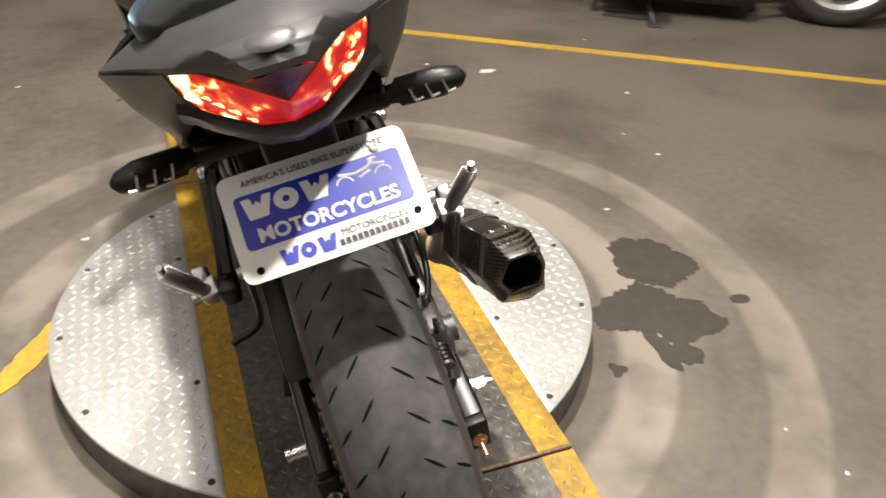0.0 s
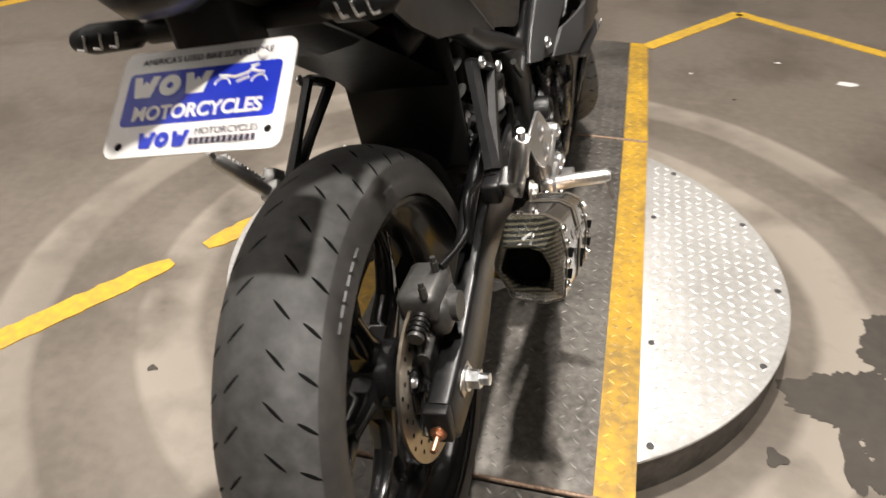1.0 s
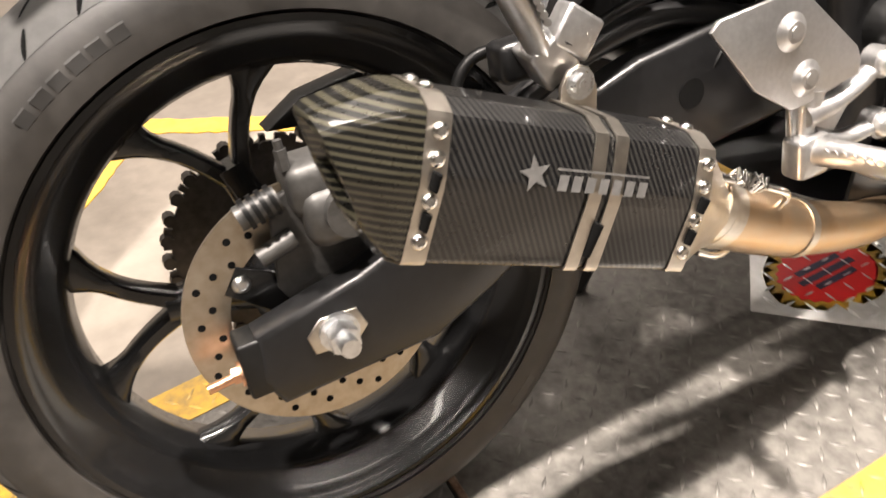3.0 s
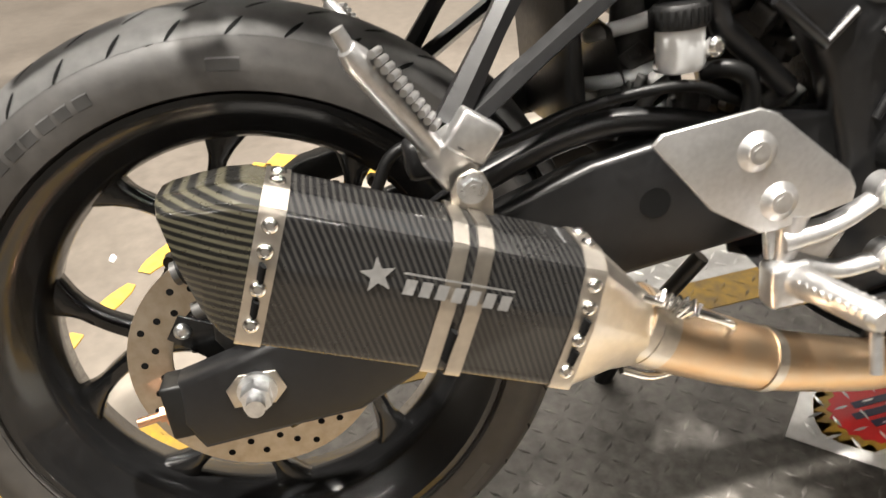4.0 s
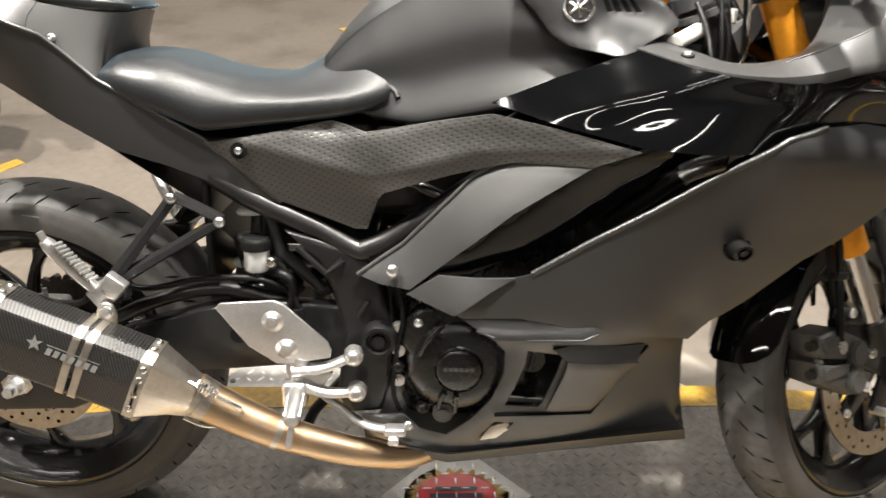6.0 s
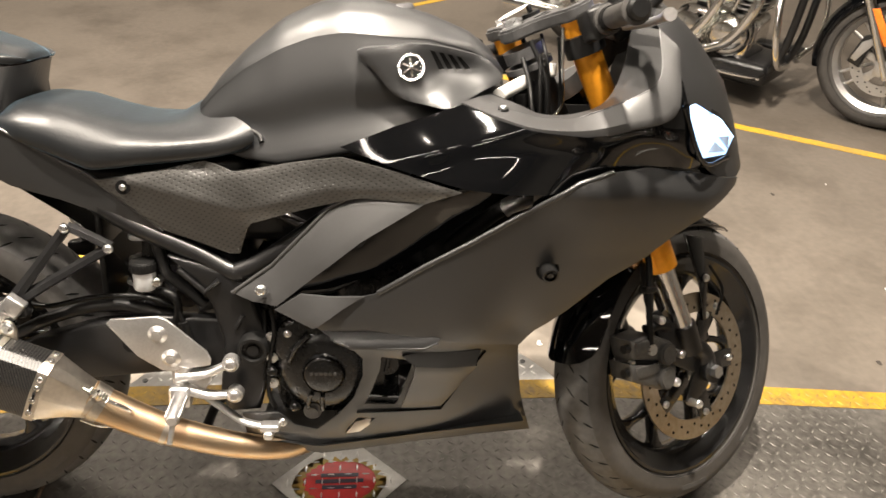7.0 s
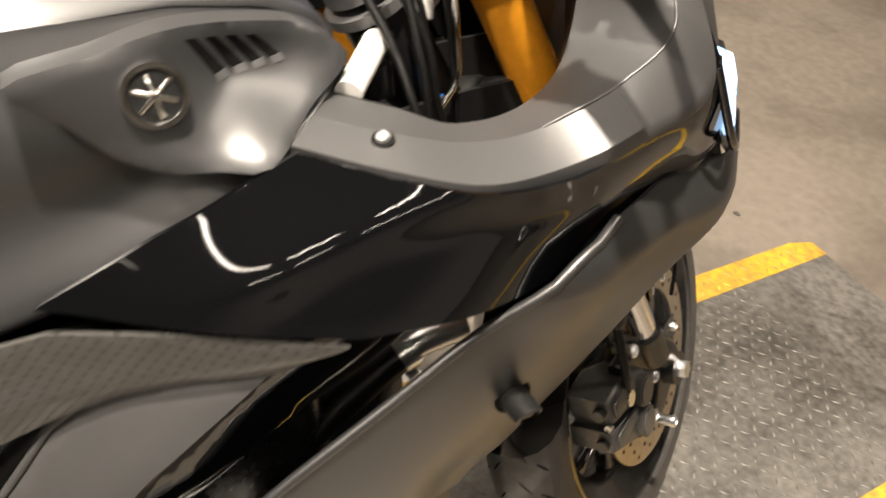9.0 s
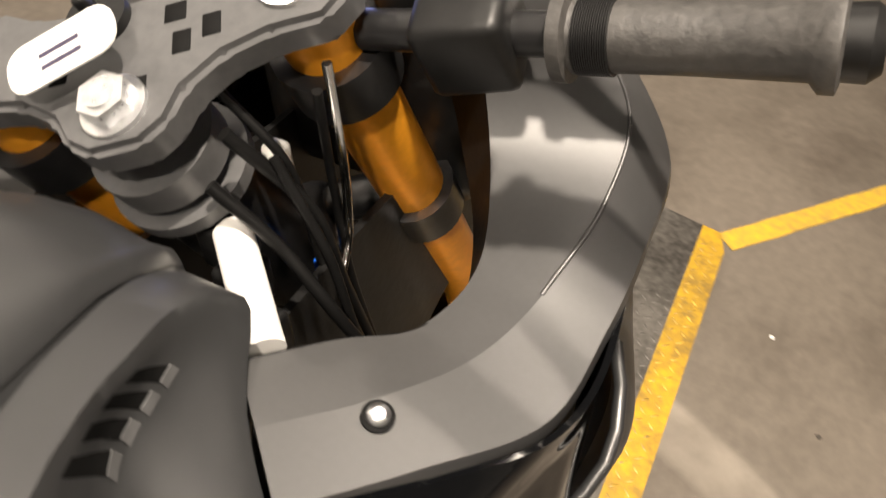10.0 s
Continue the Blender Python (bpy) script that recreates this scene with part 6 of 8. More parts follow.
for s in (1, -1):
    side = Matrix() if s > 0 else Matrix.Diagonal((-1, 1, 1, 1))
    own = tr if s > 0 else tl
    x = tc_skin(0.832, 0.881)
    em = side @ Matrix.Translation((x - 0.136, 0.832, 0.881)) @ Matrix.Translation((0.136, 0, 0)) @ pose(0, 0, 0, 0, -14, 0) @ Matrix.Translation((-0.136, 0, 0))
    bp("emblem", lathe([(0.0, 0.1395), (0.0165, 0.1395), (0.0175, 0.1418), (0.021, 0.1418), (0.0225, 0.134)], 40), "chrome", own, "round chrome-ringed emblem", em)
    bp("emblem_field", lathe([(0.0, 0.1402), (0.0163, 0.1402)], 40), "black_plastic", own, "", em)
    for i in range(3):
        a = math.degrees(2 * PI * i / 3)
        bp("emblem_bar", block((0.1398, -0.0016, -0.0145), (0.1412, 0.0016, 0.0145), 0.0004, 1), "chrome", own, "plain crossed chrome bar", em @ pose(0, 0, 0, a + 8, 0, 0))
    for i in range(4):
        y0, zt, zb = 0.880 + i * 0.0143, 0.906 - i * 0.0032, 0.876
        sl = shell([(y0 - 0.019, zt), (y0 - 0.011, zt - 0.0015), (y0 + 0.006, zb), (y0 - 0.003, zb - 0.001)], lambda y, z: tc_skin(y, z) + 0.0012, 0.004, 0.006, rim=0.001)
        bp("vent_slot", sl if s > 0 else mirrored(sl), "groove", own, "dark slanted vent slot")
        lip = shell([(y0 - 0.003, zb), (y0 + 0.006, zb + 0.001), (y0 + 0.008, zb - 0.004), (y0 - 0.002, zb - 0.005)], lambda y, z: tc_skin(y, z) + 0.002, 0.004, 0.005, rim=0.001)
        bp("vent_lip", lip if s > 0 else mirrored(lip), "grey_metal", own)
bp("filler_cap", lathe([(0.0, 0.006), (0.030, 0.006), (0.036, 0.003), (0.038, -0.004)], 40), "grey_metal", tank, "tank filler cap", Matrix.Translation((0, 0.80, 0.962)) @ pose(0, 0, 0, 0, -90, 0) @ pose(0, 0, 0, 0, 0, -9))

# seats and tail
def seat_ring(y, zt, zb, w, flat=0.75):
    half = [(0, zt), (w * 0.5, zt - 0.002), (w * 0.8, zt - 0.012), (w * 0.98, zt * 0.55 + zb * 0.45), (w, zt * 0.25 + zb * 0.75), (w * 0.94, zb)]
    pts = [(q.x, q.y) for q in spline([(a, b, 0) for a, b in half], 4)]
    return [Vector((x, y, z)) for x, z in pts] + [Vector((-x, y, z)) for x, z in pts[::-1][:-1]]


SEAT = np.array(((0.158, 0.782, 0.765, 0.085), (0.172, 0.797, 0.758, 0.108), (0.205, 0.807, 0.742, 0.122), (0.26, 0.803, 0.722, 0.130), (0.32, 0.785, 0.698, 0.134), (0.37, 0.775, 0.704, 0.133), (0.41, 0.774, 0.714, 0.132), (0.44, 0.781, 0.725, 0.130), (0.465, 0.796, 0.738, 0.127), (0.476, 0.803, 0.745, 0.123)))


def seat_flap(y, q):
    """The seat's sides reach forward round the tank."""
    k = 0.5 - 0.5 * math.cos(PI * min(1.0, max(0.0, (y - 0.37) / 0.106)))
    return Vector((q.x, q.y + 0.112 * k * min(1.0, abs(q.x) / 0.125) ** 1.6, q.z))


ys = np.linspace(0.158, 0.476, 36)
bp("rider_seat", loft([[seat_flap(y, q) for q in seat_ring(y, *[np.interp(y, SEAT[:, 0], SEAT[:, k]) for k in (1, 2, 3)])] for y in ys]), "seat", None, "black vinyl rider seat", angle=60).modifiers.new("soften", "SMOOTH").iterations = 3
both("seat_flange", lambda: tube([(0.0, 0.490, 0.797), (0.045, 0.510, 0.792), (0.085, 0.552, 0.779), (0.108, 0.586, 0.765), (0.117, 0.594, 0.754)], 0.0042, 10, 6), "black_plastic", "black rubber flange between seat and tank")
PIL = np.array(((-0.10, 0.935, 0.915, 0.075), (-0.085, 0.952, 0.905, 0.095), (-0.03, 0.950, 0.892, 0.105), (0.04, 0.930, 0.874, 0.106), (0.11, 0.910, 0.862, 0.101), (0.17, 0.893, 0.856, 0.090), (0.205, 0.882, 0.860, 0.070), (0.215, 0.872, 0.864, 0.05)))
ys = np.linspace(-0.10, 0.215, 24)
bp("pillion_seat", loft([seat_ring(y, *[np.interp(y, PIL[:, 0], PIL[:, k]) for k in (1, 2, 3)]) for y in ys]), "seat", None, "black vinyl pillion seat", angle=60).modifiers.new("soften", "SMOOTH").iterations = 3
tail_at = surface([(0.118, 0.418, 0.601), (0.116, 0.317, 0.69), (0.118, 0.174, 0.77), (0.125, 0.12, 0.825), (0.150, 0.05, 0.853), (0.152, 0.01, 0.868), (0.118, 0.30, 0.645), (0.115, 0.187, 0.675), (0.113, 0.12, 0.712), (0.116, 0.05, 0.757), (0.108, 0.0, 0.785), (0.136, 0.06, 0.80)])
TAIL = [(0.425, 0.600), (0.317, 0.690), (0.174, 0.770), (0.110, 0.828), (0.06, 0.851), (0.01, 0.868), (0.0, 0.785), (0.05, 0.757), (0.115, 0.712), (0.187, 0.672), (0.266, 0.650), (0.369, 0.612)]
both("tail_fairing", lambda: rolled(shell(TAIL, tail_at, 0.005, 0.014, rim=0.001), tail_at, TAIL[0:6], 0.0035), "matte", "matte black tail fairing")


RIDGE = [(0.153, 0.012, 0.8675), (0.150, -0.02, 0.877), (0.135, -0.06, 0.888), (0.110, -0.105, 0.898), (0.084, -0.145, 0.906)]
MIDL = [(0.136, 0.006, 0.825), (0.133, -0.025, 0.840), (0.122, -0.065, 0.856), (0.100, -0.108, 0.874), (0.078, -0.144, 0.886)]
LOWL = [(0.109, 0.000, 0.785), (0.105, -0.03, 0.799), (0.096, -0.07, 0.819), (0.082, -0.11, 0.845), (0.068, -0.138, 0.861)]
both("tail_end_panel", lambda: skin(RIDGE, MIDL, LOWL, inward=(-1, 0.3, 0)), "matte", "matte black flared tail end", angle=50)
TOPR = [[(s_ * x, y, z) for x, y, z in ((0.150, 0.012, 0.872), (0.147, -0.02, 0.881), (0.132, -0.06, 0.892), (0.107, -0.105, 0.903), (0.082, -0.148, 0.912), (0.052, -0.182, 0.916), (0.028, -0.212, 0.912))] for s_ in (-1, 1)]
TOPM = [[(s_ * x, y, z) for x, y, z in ((0.085, 0.0, 0.905), (0.083, -0.03, 0.912), (0.078, -0.07, 0.919), (0.068, -0.115, 0.925), (0.056, -0.16, 0.929), (0.036, -0.198, 0.928), (0.020, -0.226, 0.921))] for s_ in (-1, 1)]
TOPC_ = [(0, 0.0, 0.912), (0, -0.03, 0.920), (0, -0.07, 0.927), (0, -0.12, 0.934), (0, -0.17, 0.937), (0, -0.215, 0.935), (0, -0.240, 0.926)]
bp("tail_top", skin(TOPR[0], TOPM[0], TOPC_, TOPM[1], TOPR[1], inward=(0, 0.4, -1), thick=0.007), "grey_matte", None, "matte grey tail centre panel", angle=50)
COWL = [[(0.116, 0.085, 0.834), (0.114, 0.125, 0.811), (0.111, 0.172, 0.774), (0.085, 0.176, 0.778), (0.04, 0.180, 0.785), (0.0, 0.182, 0.788)],
        [(0.110, 0.090, 0.852), (0.106, 0.130, 0.837), (0.098, 0.172, 0.815), (0.078, 0.184, 0.818), (0.04, 0.192, 0.822), (0.0, 0.195, 0.824)],
        [(0.100, 0.100, 0.870), (0.096, 0.135, 0.864), (0.088, 0.182, 0.858), (0.068, 0.200, 0.858), (0.035, 0.210, 0.860), (0.0, 0.212, 0.862)]]
both("seat_cowl", lambda: skin(*COWL, inward=(-1, -0.5, 0)), "grey_matte", "grey cowl under the pillion seat")
SHOULDER = [[(0.152, 0.012, 0.869), (0.137, 0.050, 0.8555), (0.1165, 0.086, 0.8345)], [(0.125, 0.012, 0.890), (0.119, 0.050, 0.874), (0.1105, 0.090, 0.853)], [(0.094, 0.012, 0.907), (0.098, 0.055, 0.889), (0.1005, 0.100, 0.8705)]]
both("tail_shoulder", lambda: skin(*SHOULDER, inward=(-1, 0, -1)), "grey_matte", "grey tail shoulder beside the pillion seat")
both("cowl_bolt", lambda: dome_bolt((0.1145, 0.121, 0.824), (1, 0, 0.3), 0.006), "zinc", "cowl bolt")
bp("tail_emblem", lathe([(0.0, 0.003), (0.010, 0.003), (0.013, 0.0015), (0.015, 0.0)], 30), "grey_metal", None, "small oval grey tail emblem", Matrix.Translation((0, -0.222, 0.936)) @ pose(0, 0, 0, 20, 0, 0) @ pose(0, 0, 0, 0, -90, 0) @ Matrix.Diagonal((1, 0.75, 1.25, 1)))


# tail light: a wide V of red lens with lit cells
def lens_ring(x):
    a = abs(x) / 0.082
    yt, zt = np.interp(a, (0, 0.4, 0.7, 1), (-0.196, -0.182, -0.165, -0.140)), np.interp(a, (0, 0.4, 0.7, 1), (0.878, 0.896, 0.906, 0.911))
    yb, zb = np.interp(a, (0, 0.3, 0.75, 1), (-0.163, -0.158, -0.140, -0.132)), np.interp(a, (0, 0.3, 0.75, 1), (0.846, 0.848, 0.864, 0.878))
    t, b = Vector((x, yt, zt)), Vector((x, yb, zb))
    out = Vector((0, -0.004, -0.002))
    return [t, t.lerp(b, 0.3) + out, t.lerp(b, 0.7) + out, b, b + Vector((0, 0.03, 0.01)), t + Vector((0, 0.04, -0.006))]


lens = bp("tail_light", loft([lens_ring(x) for x in np.linspace(-0.080, 0.080, 25)]), "tail_red", None, "lit red V-shaped tail light", angle=50)
for s in (1, -1):
    for x0, t0, r0 in ((0.030, 0.30, 0.0034), (0.041, 0.40, 0.0040), (0.051, 0.48, 0.0038), (0.058, 0.58, 0.0032), (0.062, 0.72, 0.0028)):
        cell = bmesh.new()
        ring = []
        for k in np.linspace(0, 2 * PI, 12, endpoint=False):
            q = r0 * (1 + 0.3 * math.sin(3 * k + 40 * x0))
            r = lens_ring(s * (x0 + q * math.cos(k)))
            ring.append(cell.verts.new(r[3].lerp(r[0], t0 + q * 14 * math.sin(k)) + Vector((0, -0.0062, -0.003))))
        cell.faces.new(ring)
        bp("lamp_cell", cell, "tail_hot", lens)
edge = []
for x in np.linspace(-0.084, 0.084, 21):
    r = lens_ring(max(-0.080, min(0.080, x)))
    edge.append([Vector((x, r[3].y - 0.004, r[3].z + 0.002)), Vector((x * 1.02, r[3].y - 0.006, r[3].z - 0.007)), Vector((x * 1.01, r[3].y + 0.004, r[3].z - 0.020)), Vector((x * 0.98, r[3].y + 0.030, r[3].z - 0.026))])
bp("lens_frame", loft(edge, closed_ring=False), "matte", None, "matte black lip below the tail light")
brow = []
for x, y, z in ((-0.080, -0.147, 0.909), (-0.052, -0.181, 0.911), (-0.028, -0.211, 0.907), (0.0, -0.238, 0.920), (0.028, -0.211, 0.907), (0.052, -0.181, 0.911), (0.080, -0.147, 0.909)):
    r = lens_ring(x)
    brow.append([Vector((x, y, z)), Vector((x, y, z)).lerp(r[0], 0.5) + Vector((0, 0.004, 0)), r[0] + Vector((0, 0.002, -0.001))])
bp("lens_brow", loft(brow, closed_ring=False), "black_plastic", None, "black recess over the tail light")
lower = [[Vector((x, y, z)) for x, y, z in ((-w, y0, z0), (-w * 0.6, y0 - 0.01, z0 - 0.012), (0, y0 - 0.015, z0 - 0.02), (w * 0.6, y0 - 0.01, z0 - 0.012), (w, y0, z0))] for w, y0, z0 in ((0.066, -0.136, 0.862), (0.070, -0.12, 0.848), (0.068, -0.09, 0.835), (0.07, -0.02, 0.80), (0.08, 0.10, 0.72))]
bp("tail_underside", loft(lower, closed_ring=False), "black_plastic", None, "black tail underside")
fender = [[Vector((x, y, z - 0.35 * x * x)) for x in np.linspace(-w, w, 9)] for y, z, w in ((-0.07, 0.815, 0.045), (-0.03, 0.79, 0.05), (0.05, 0.74, 0.06), (0.16, 0.67, 0.07), (0.27, 0.60, 0.075), (0.34, 0.53, 0.075), (0.36, 0.44, 0.07))]
bp("inner_mudguard", loft(fender, closed_ring=False), "black_plastic", None, "black inner rear mudguard")
bp("undertray", block((-0.07, 0.20, 0.64), (0.07, 0.40, 0.70), 0.02), "black_plastic")
bp("battery_box", block((-0.08, 0.38, 0.52), (0.08, 0.56, 0.72), 0.015), "black_plastic")
bp("plate_stalk", put(block((-0.035, -0.10, 0.755), (0.035, -0.045, 0.84), 0.008), block((-0.10, -0.055, 0.775), (0.10, -0.030, 0.798), 0.008)), "black_plastic", None, "black plate bracket")

# signals
def signal(s):
    prof = [(0.092, 0.009), (0.105, 0.010), (0.108, 0.014), (0.150, 0.015), (0.168, 0.010), (0.174, 0.003)]
    rings = [[Vector((x, -0.045 - (x - 0.09) * 0.22 + 1.1 * r * math.cos(a), 0.787 + (x - 0.09) * 0.06 + r * math.sin(a))) for a in np.linspace(0, 2 * PI, 16, endpoint=False)] for x, r in prof]
    b = loft(rings)
    bodyy = bp("turn_signal", b if s > 0 else mirrored(b), "black_plastic", None, "slim black turn signal")
    for i in range(3):
        x = 0.116 + i * 0.016
        y = -0.045 - (x - 0.09) * 0.22 - 0.0155
        z = 0.787 + (x - 0.09) * 0.06
        c = put(tube([(x, y, z + 0.008), (x + 0.004, y - 0.001, z - 0.006)], 0.0016, 6), tube([(x + 0.004, y - 0.001, z - 0.006), (x + 0.012, y - 0.002, z - 0.004)], 0.0016, 6))
        bp("reflector_line", c if s > 0 else mirrored(c), "zinc", bodyy, "bright reflector line")


signal(1)
signal(-1)

# number plate: white with a blue field, writing as plain bars
PM = Matrix.Translation((0.004, -0.142, 0.7515)) @ pose(0, 0, 0, 36, 0, 0)


def rounded(w, h, r, z0, z1):
    pts = []
    for cx, cy, a0 in ((w - r, h - r, 0), (-w + r, h - r, 90), (-w + r, -h + r, 180), (w - r, -h + r, 270)):
        pts += [(cx + r * math.cos(radians(a0 + a)), cy + r * math.sin(radians(a0 + a))) for a in (0, 22, 45, 67, 90)]
    bm = bmesh.new()
    f = bm.faces.new([bm.verts.new((x, y, z0)) for x, y in pts])
    e = bmesh.ops.extrude_face_region(bm, geom=[f])
    for v in e["geom"]:
        if isinstance(v, bmesh.types.BMVert):
            v.co.z = z1
    return bm


plate = bp("licence_plate", rounded(0.0885, 0.0525, 0.010, -0.001, 0.0005), "plate_white", None, "white dealer plate with blue field", PM)
fld = rounded(0.078, 0.0265, 0.005, 0.0005, 0.0010)
fld.transform(pose(0, 0.004, 0))
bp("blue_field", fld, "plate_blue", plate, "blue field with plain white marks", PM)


def bar(x0, y0, x1, y1, key, z=0.0016, skew=0.0, name="mark_bar"):
    bm = bmesh.new()
    q = [bm.verts.new((x + (y - y0) * skew, y, z)) for x, y in ((x0, y0), (x1, y0), (x1, y1), (x0, y1))]
    bm.faces.new(q)
    return bp(name, bm, key, plate, "", PM)




def wedge(x0, y0, w, h, key):
    """A slanted, notched block of the dealer's mark."""
    q = ((0, 1), (0.30, 1), (0.40, 0.62), (0.52, 0.80), (0.64, 0.62), (0.74, 1), (1.04, 1), (0.84, 0), (0.20, 0))
    bm = bmesh.new()
    f = bm.faces.new([bm.verts.new((x0 + u * w + v * h * 0.08, y0 + v * h, 0.0016)) for u, v in q])
    bmesh.ops.triangulate(bm, faces=[f])
    bp("mark_shape", bm, key, plate, "", PM)


def hoop(x, y, rx, ry, key):
    bm = bmesh.new()
    rows = [[bm.verts.new((x + rx * k * math.cos(a), y + ry * k * math.sin(a), 0.0016)) for k in (0.30, 1.0)] for a in np.linspace(0, 2 * PI, 28, endpoint=False)]
    for p, r in zip(rows, rows[1:] + rows[:1]):
        bm.faces.new((p[0], p[1], r[1], r[0]))
    bp("mark_shape", bm, key, plate, "", PM)


for x0, y0, w, h, key in ((-0.0735, 0.005, 0.027, 0.021, "plate_white"), (-0.054, -0.0455, 0.017, 0.0150, "plate_blue")):
    wedge(x0, y0, w, h, key)
    hoop(x0 + w * 1.53, y0 + h * 0.5, w * 0.42, h * 0.50, key)
    wedge(x0 + w * 2.02, y0, w, h, key)
for i in range(12):
    bar(0.0 + i * 0.0055, -0.0445, 0.0042 + i * 0.0055, -0.0385, "ink")


def lettering(name, words, size, place, key, bold=0.0):
    """Flat letters on the plate."""
    cu = bpy.data.curves.new(name, "FONT")
    cu.body, cu.size, cu.align_x, cu.extrude, cu.offset = words, size, "CENTER", 0.0002, bold
    tmp = bpy.data.objects.new(name + "_curve", cu)
    scene.collection.objects.link(tmp)
    me = bpy.data.meshes.new_from_object(tmp.evaluated_get(bpy.context.evaluated_depsgraph_get()))
    bpy.data.objects.remove(tmp)
    me.transform(PM @ pose(*place))
    me.materials.clear()
    me.materials.append(MAT[key])
    ob = new(name, me)
    ob.parent = plate
    return ob


lettering("slogan", "AMERICA'S USED BIKE SUPERSTORE", 0.0085, (0.0, 0.0385, 0.0012), "ink")
lettering("plate_word", "MOTORCYCLES", 0.0185, (0.0, -0.0175, 0.0016), "plate_white", 0.0006)
lettering("plate_word", "MOTORCYCLES", 0.0088, (0.035, -0.0355, 0.0012), "ink")
sk = bmesh.new()
for cx in (0.022, 0.058):
    for a in np.linspace(0.2, PI - 0.2, 7)[:-1]:
        put(sk, tube([(cx + 0.008 * math.cos(a), 0.009 + 0.008 * math.sin(a), 0.0012), (cx + 0.008 * math.cos(a + 0.4), 0.009 + 0.008 * math.sin(a + 0.4), 0.0012)], 0.0010, 5))
for p, q in (((0.018, 0.020), (0.034, 0.017)), ((0.034, 0.017), (0.046, 0.020)), ((0.036, 0.012), (0.048, 0.016)), ((0.046, 0.020), (0.052, 0.026)), ((0.050, 0.022), (0.062, 0.019)), ((0.048, 0.026), (0.056, 0.027))):
    put(sk, tube([(*p, 0.0012), (*q, 0.0012)], 0.0014, 5))
bp("bike_sketch", sk, "plate_white", plate, "white line drawing of a motorcycle", PM)
for x, y in ((-0.073, -0.042), (0.075, -0.035)):
    bp("plate_hole", rod((x, y, 0.0004), (x, y, 0.0014), 0.0035, seg=16), "groove", plate, "", PM)
bp("plate_bolt", dome_bolt((0.058, 0.036, 0.0008), (0, 0, 1), 0.005), "white_plastic", plate, "", PM)

# chain guard and hugger
bp("chain_guard", slab([(0.02, 0.405), (0.06, 0.428), (0.3, 0.465), (0.45, 0.46), (0.45, 0.435), (0.3, 0.435), (0.06, 0.40)], -0.112, -0.072, 0.004), "black_plastic", None, "black chain guard")
hug = []
for a in np.linspace(radians(4), radians(40), 12):
    hug.append([REAR + Vector((x, (0.318 - 6.0 * x * x) * math.cos(a), (0.318 - 6.0 * x * x) * math.sin(a))) for x in np.linspace(-0.060, 0.060, 11)])
bp("hugger", loft(hug, closed_ring=False), "tread", None, "dusty grey-black rear hugger")

# ---- front end, turned to the left lock ----
def fp_(name, bm, key, parent=None, label="", angle=50):
    return bp(name, bm, key, parent, label, STEER, angle)


DIR = Vector((0, 0.4226, -0.9063))


def leg(s, d):
    """A point d metres down the fork leg from the top clamp."""
    return Vector((s * 0.092, 1.056, 0.942)) + DIR * d


for s in (1, -1):
    f = fp_("fork_leg", rod(leg(s, -0.012), leg(s, 0.46), 0.0245, seg=28), "gold", None, "gold anodised upside-down fork leg")
    fp_("fork_ring", put(rod(leg(s, 0.425), leg(s, 0.478), 0.0285, seg=28), rod(leg(s, 0.417), leg(s, 0.425), 0.0265, seg=28)), "gold", f, "gold lower fork ring")
    fp_("fork_slider", rod(leg(s, 0.46), leg(s, 0.64), 0.0195, seg=28), "chrome", f, "polished fork slider")
    low = rod(leg(s, 0.605), leg(s, 0.665), 0.0245, 0.022, seg=24)
    put(low, rod(Vector((s * 0.078, FRONT.y, FRONT.z)), Vector((s * 0.110, FRONT.y, FRONT.z)), 0.024, seg=24))
    put(low, tube([leg(s, 0.65), Vector((s * 0.095, FRONT.y - 0.012, FRONT.z + 0.035)), Vector((s * 0.095, FRONT.y, FRONT.z))], 0.018, 12, 4))
    fp_("fork_foot", low, "satin", f, "black cast fork foot")
    fp_("fork_cap", put(rod(leg(s, -0.022), leg(s, -0.010), 0.019, seg=24), rod(leg(s, -0.030), leg(s, -0.02), 0.011, seg=6)), "chrome", f, "bright fork cap")
    fp_("fork_cap_ring", rod(leg(s, -0.014), leg(s, -0.008), 0.0235, seg=28), "gold", f)
ax = rod((0.108, FRONT.y, FRONT.z), (0.122, FRONT.y, FRONT.z), 0.013, seg=6)
put(ax, rod((-0.115, FRONT.y, FRONT.z), (0.118, FRONT.y, FRONT.z), 0.008, seg=14))
fp_("front_axle", ax, "zinc", None, "front axle with hex end")

# clamps
TOPC = Matrix.Translation((0, 1.025, 0.938)) @ pose(0, 0, 0, 25, 0, 0)
tcl = bmesh.new()
HALF_CLAMP = [(0.020, 0.046), (0.055, 0.052), (0.080, 0.066), (0.108, 0.064), (0.126, 0.045), (0.126, 0.018), (0.108, 0.000), (0.080, 0.000), (0.056, -0.006), (0.036, -0.020), (0.028, -0.036), (0.014, -0.046)]
out = HALF_CLAMP + [(-x, y) for x, y in HALF_CLAMP[::-1]]
f = tcl.faces.new([tcl.verts.new((x, y, -0.012)) for x, y in out])
e = bmesh.ops.extrude_face_region(tcl, geom=[f])
for v in e["geom"]:
    if isinstance(v, bmesh.types.BMVert):
        v.co.z = 0.010
bmesh.ops.recalc_face_normals(tcl, faces=tcl.faces)
bmesh.ops.bevel(tcl, geom=tcl.edges[:], offset=0.004, segments=2, affect="EDGES")
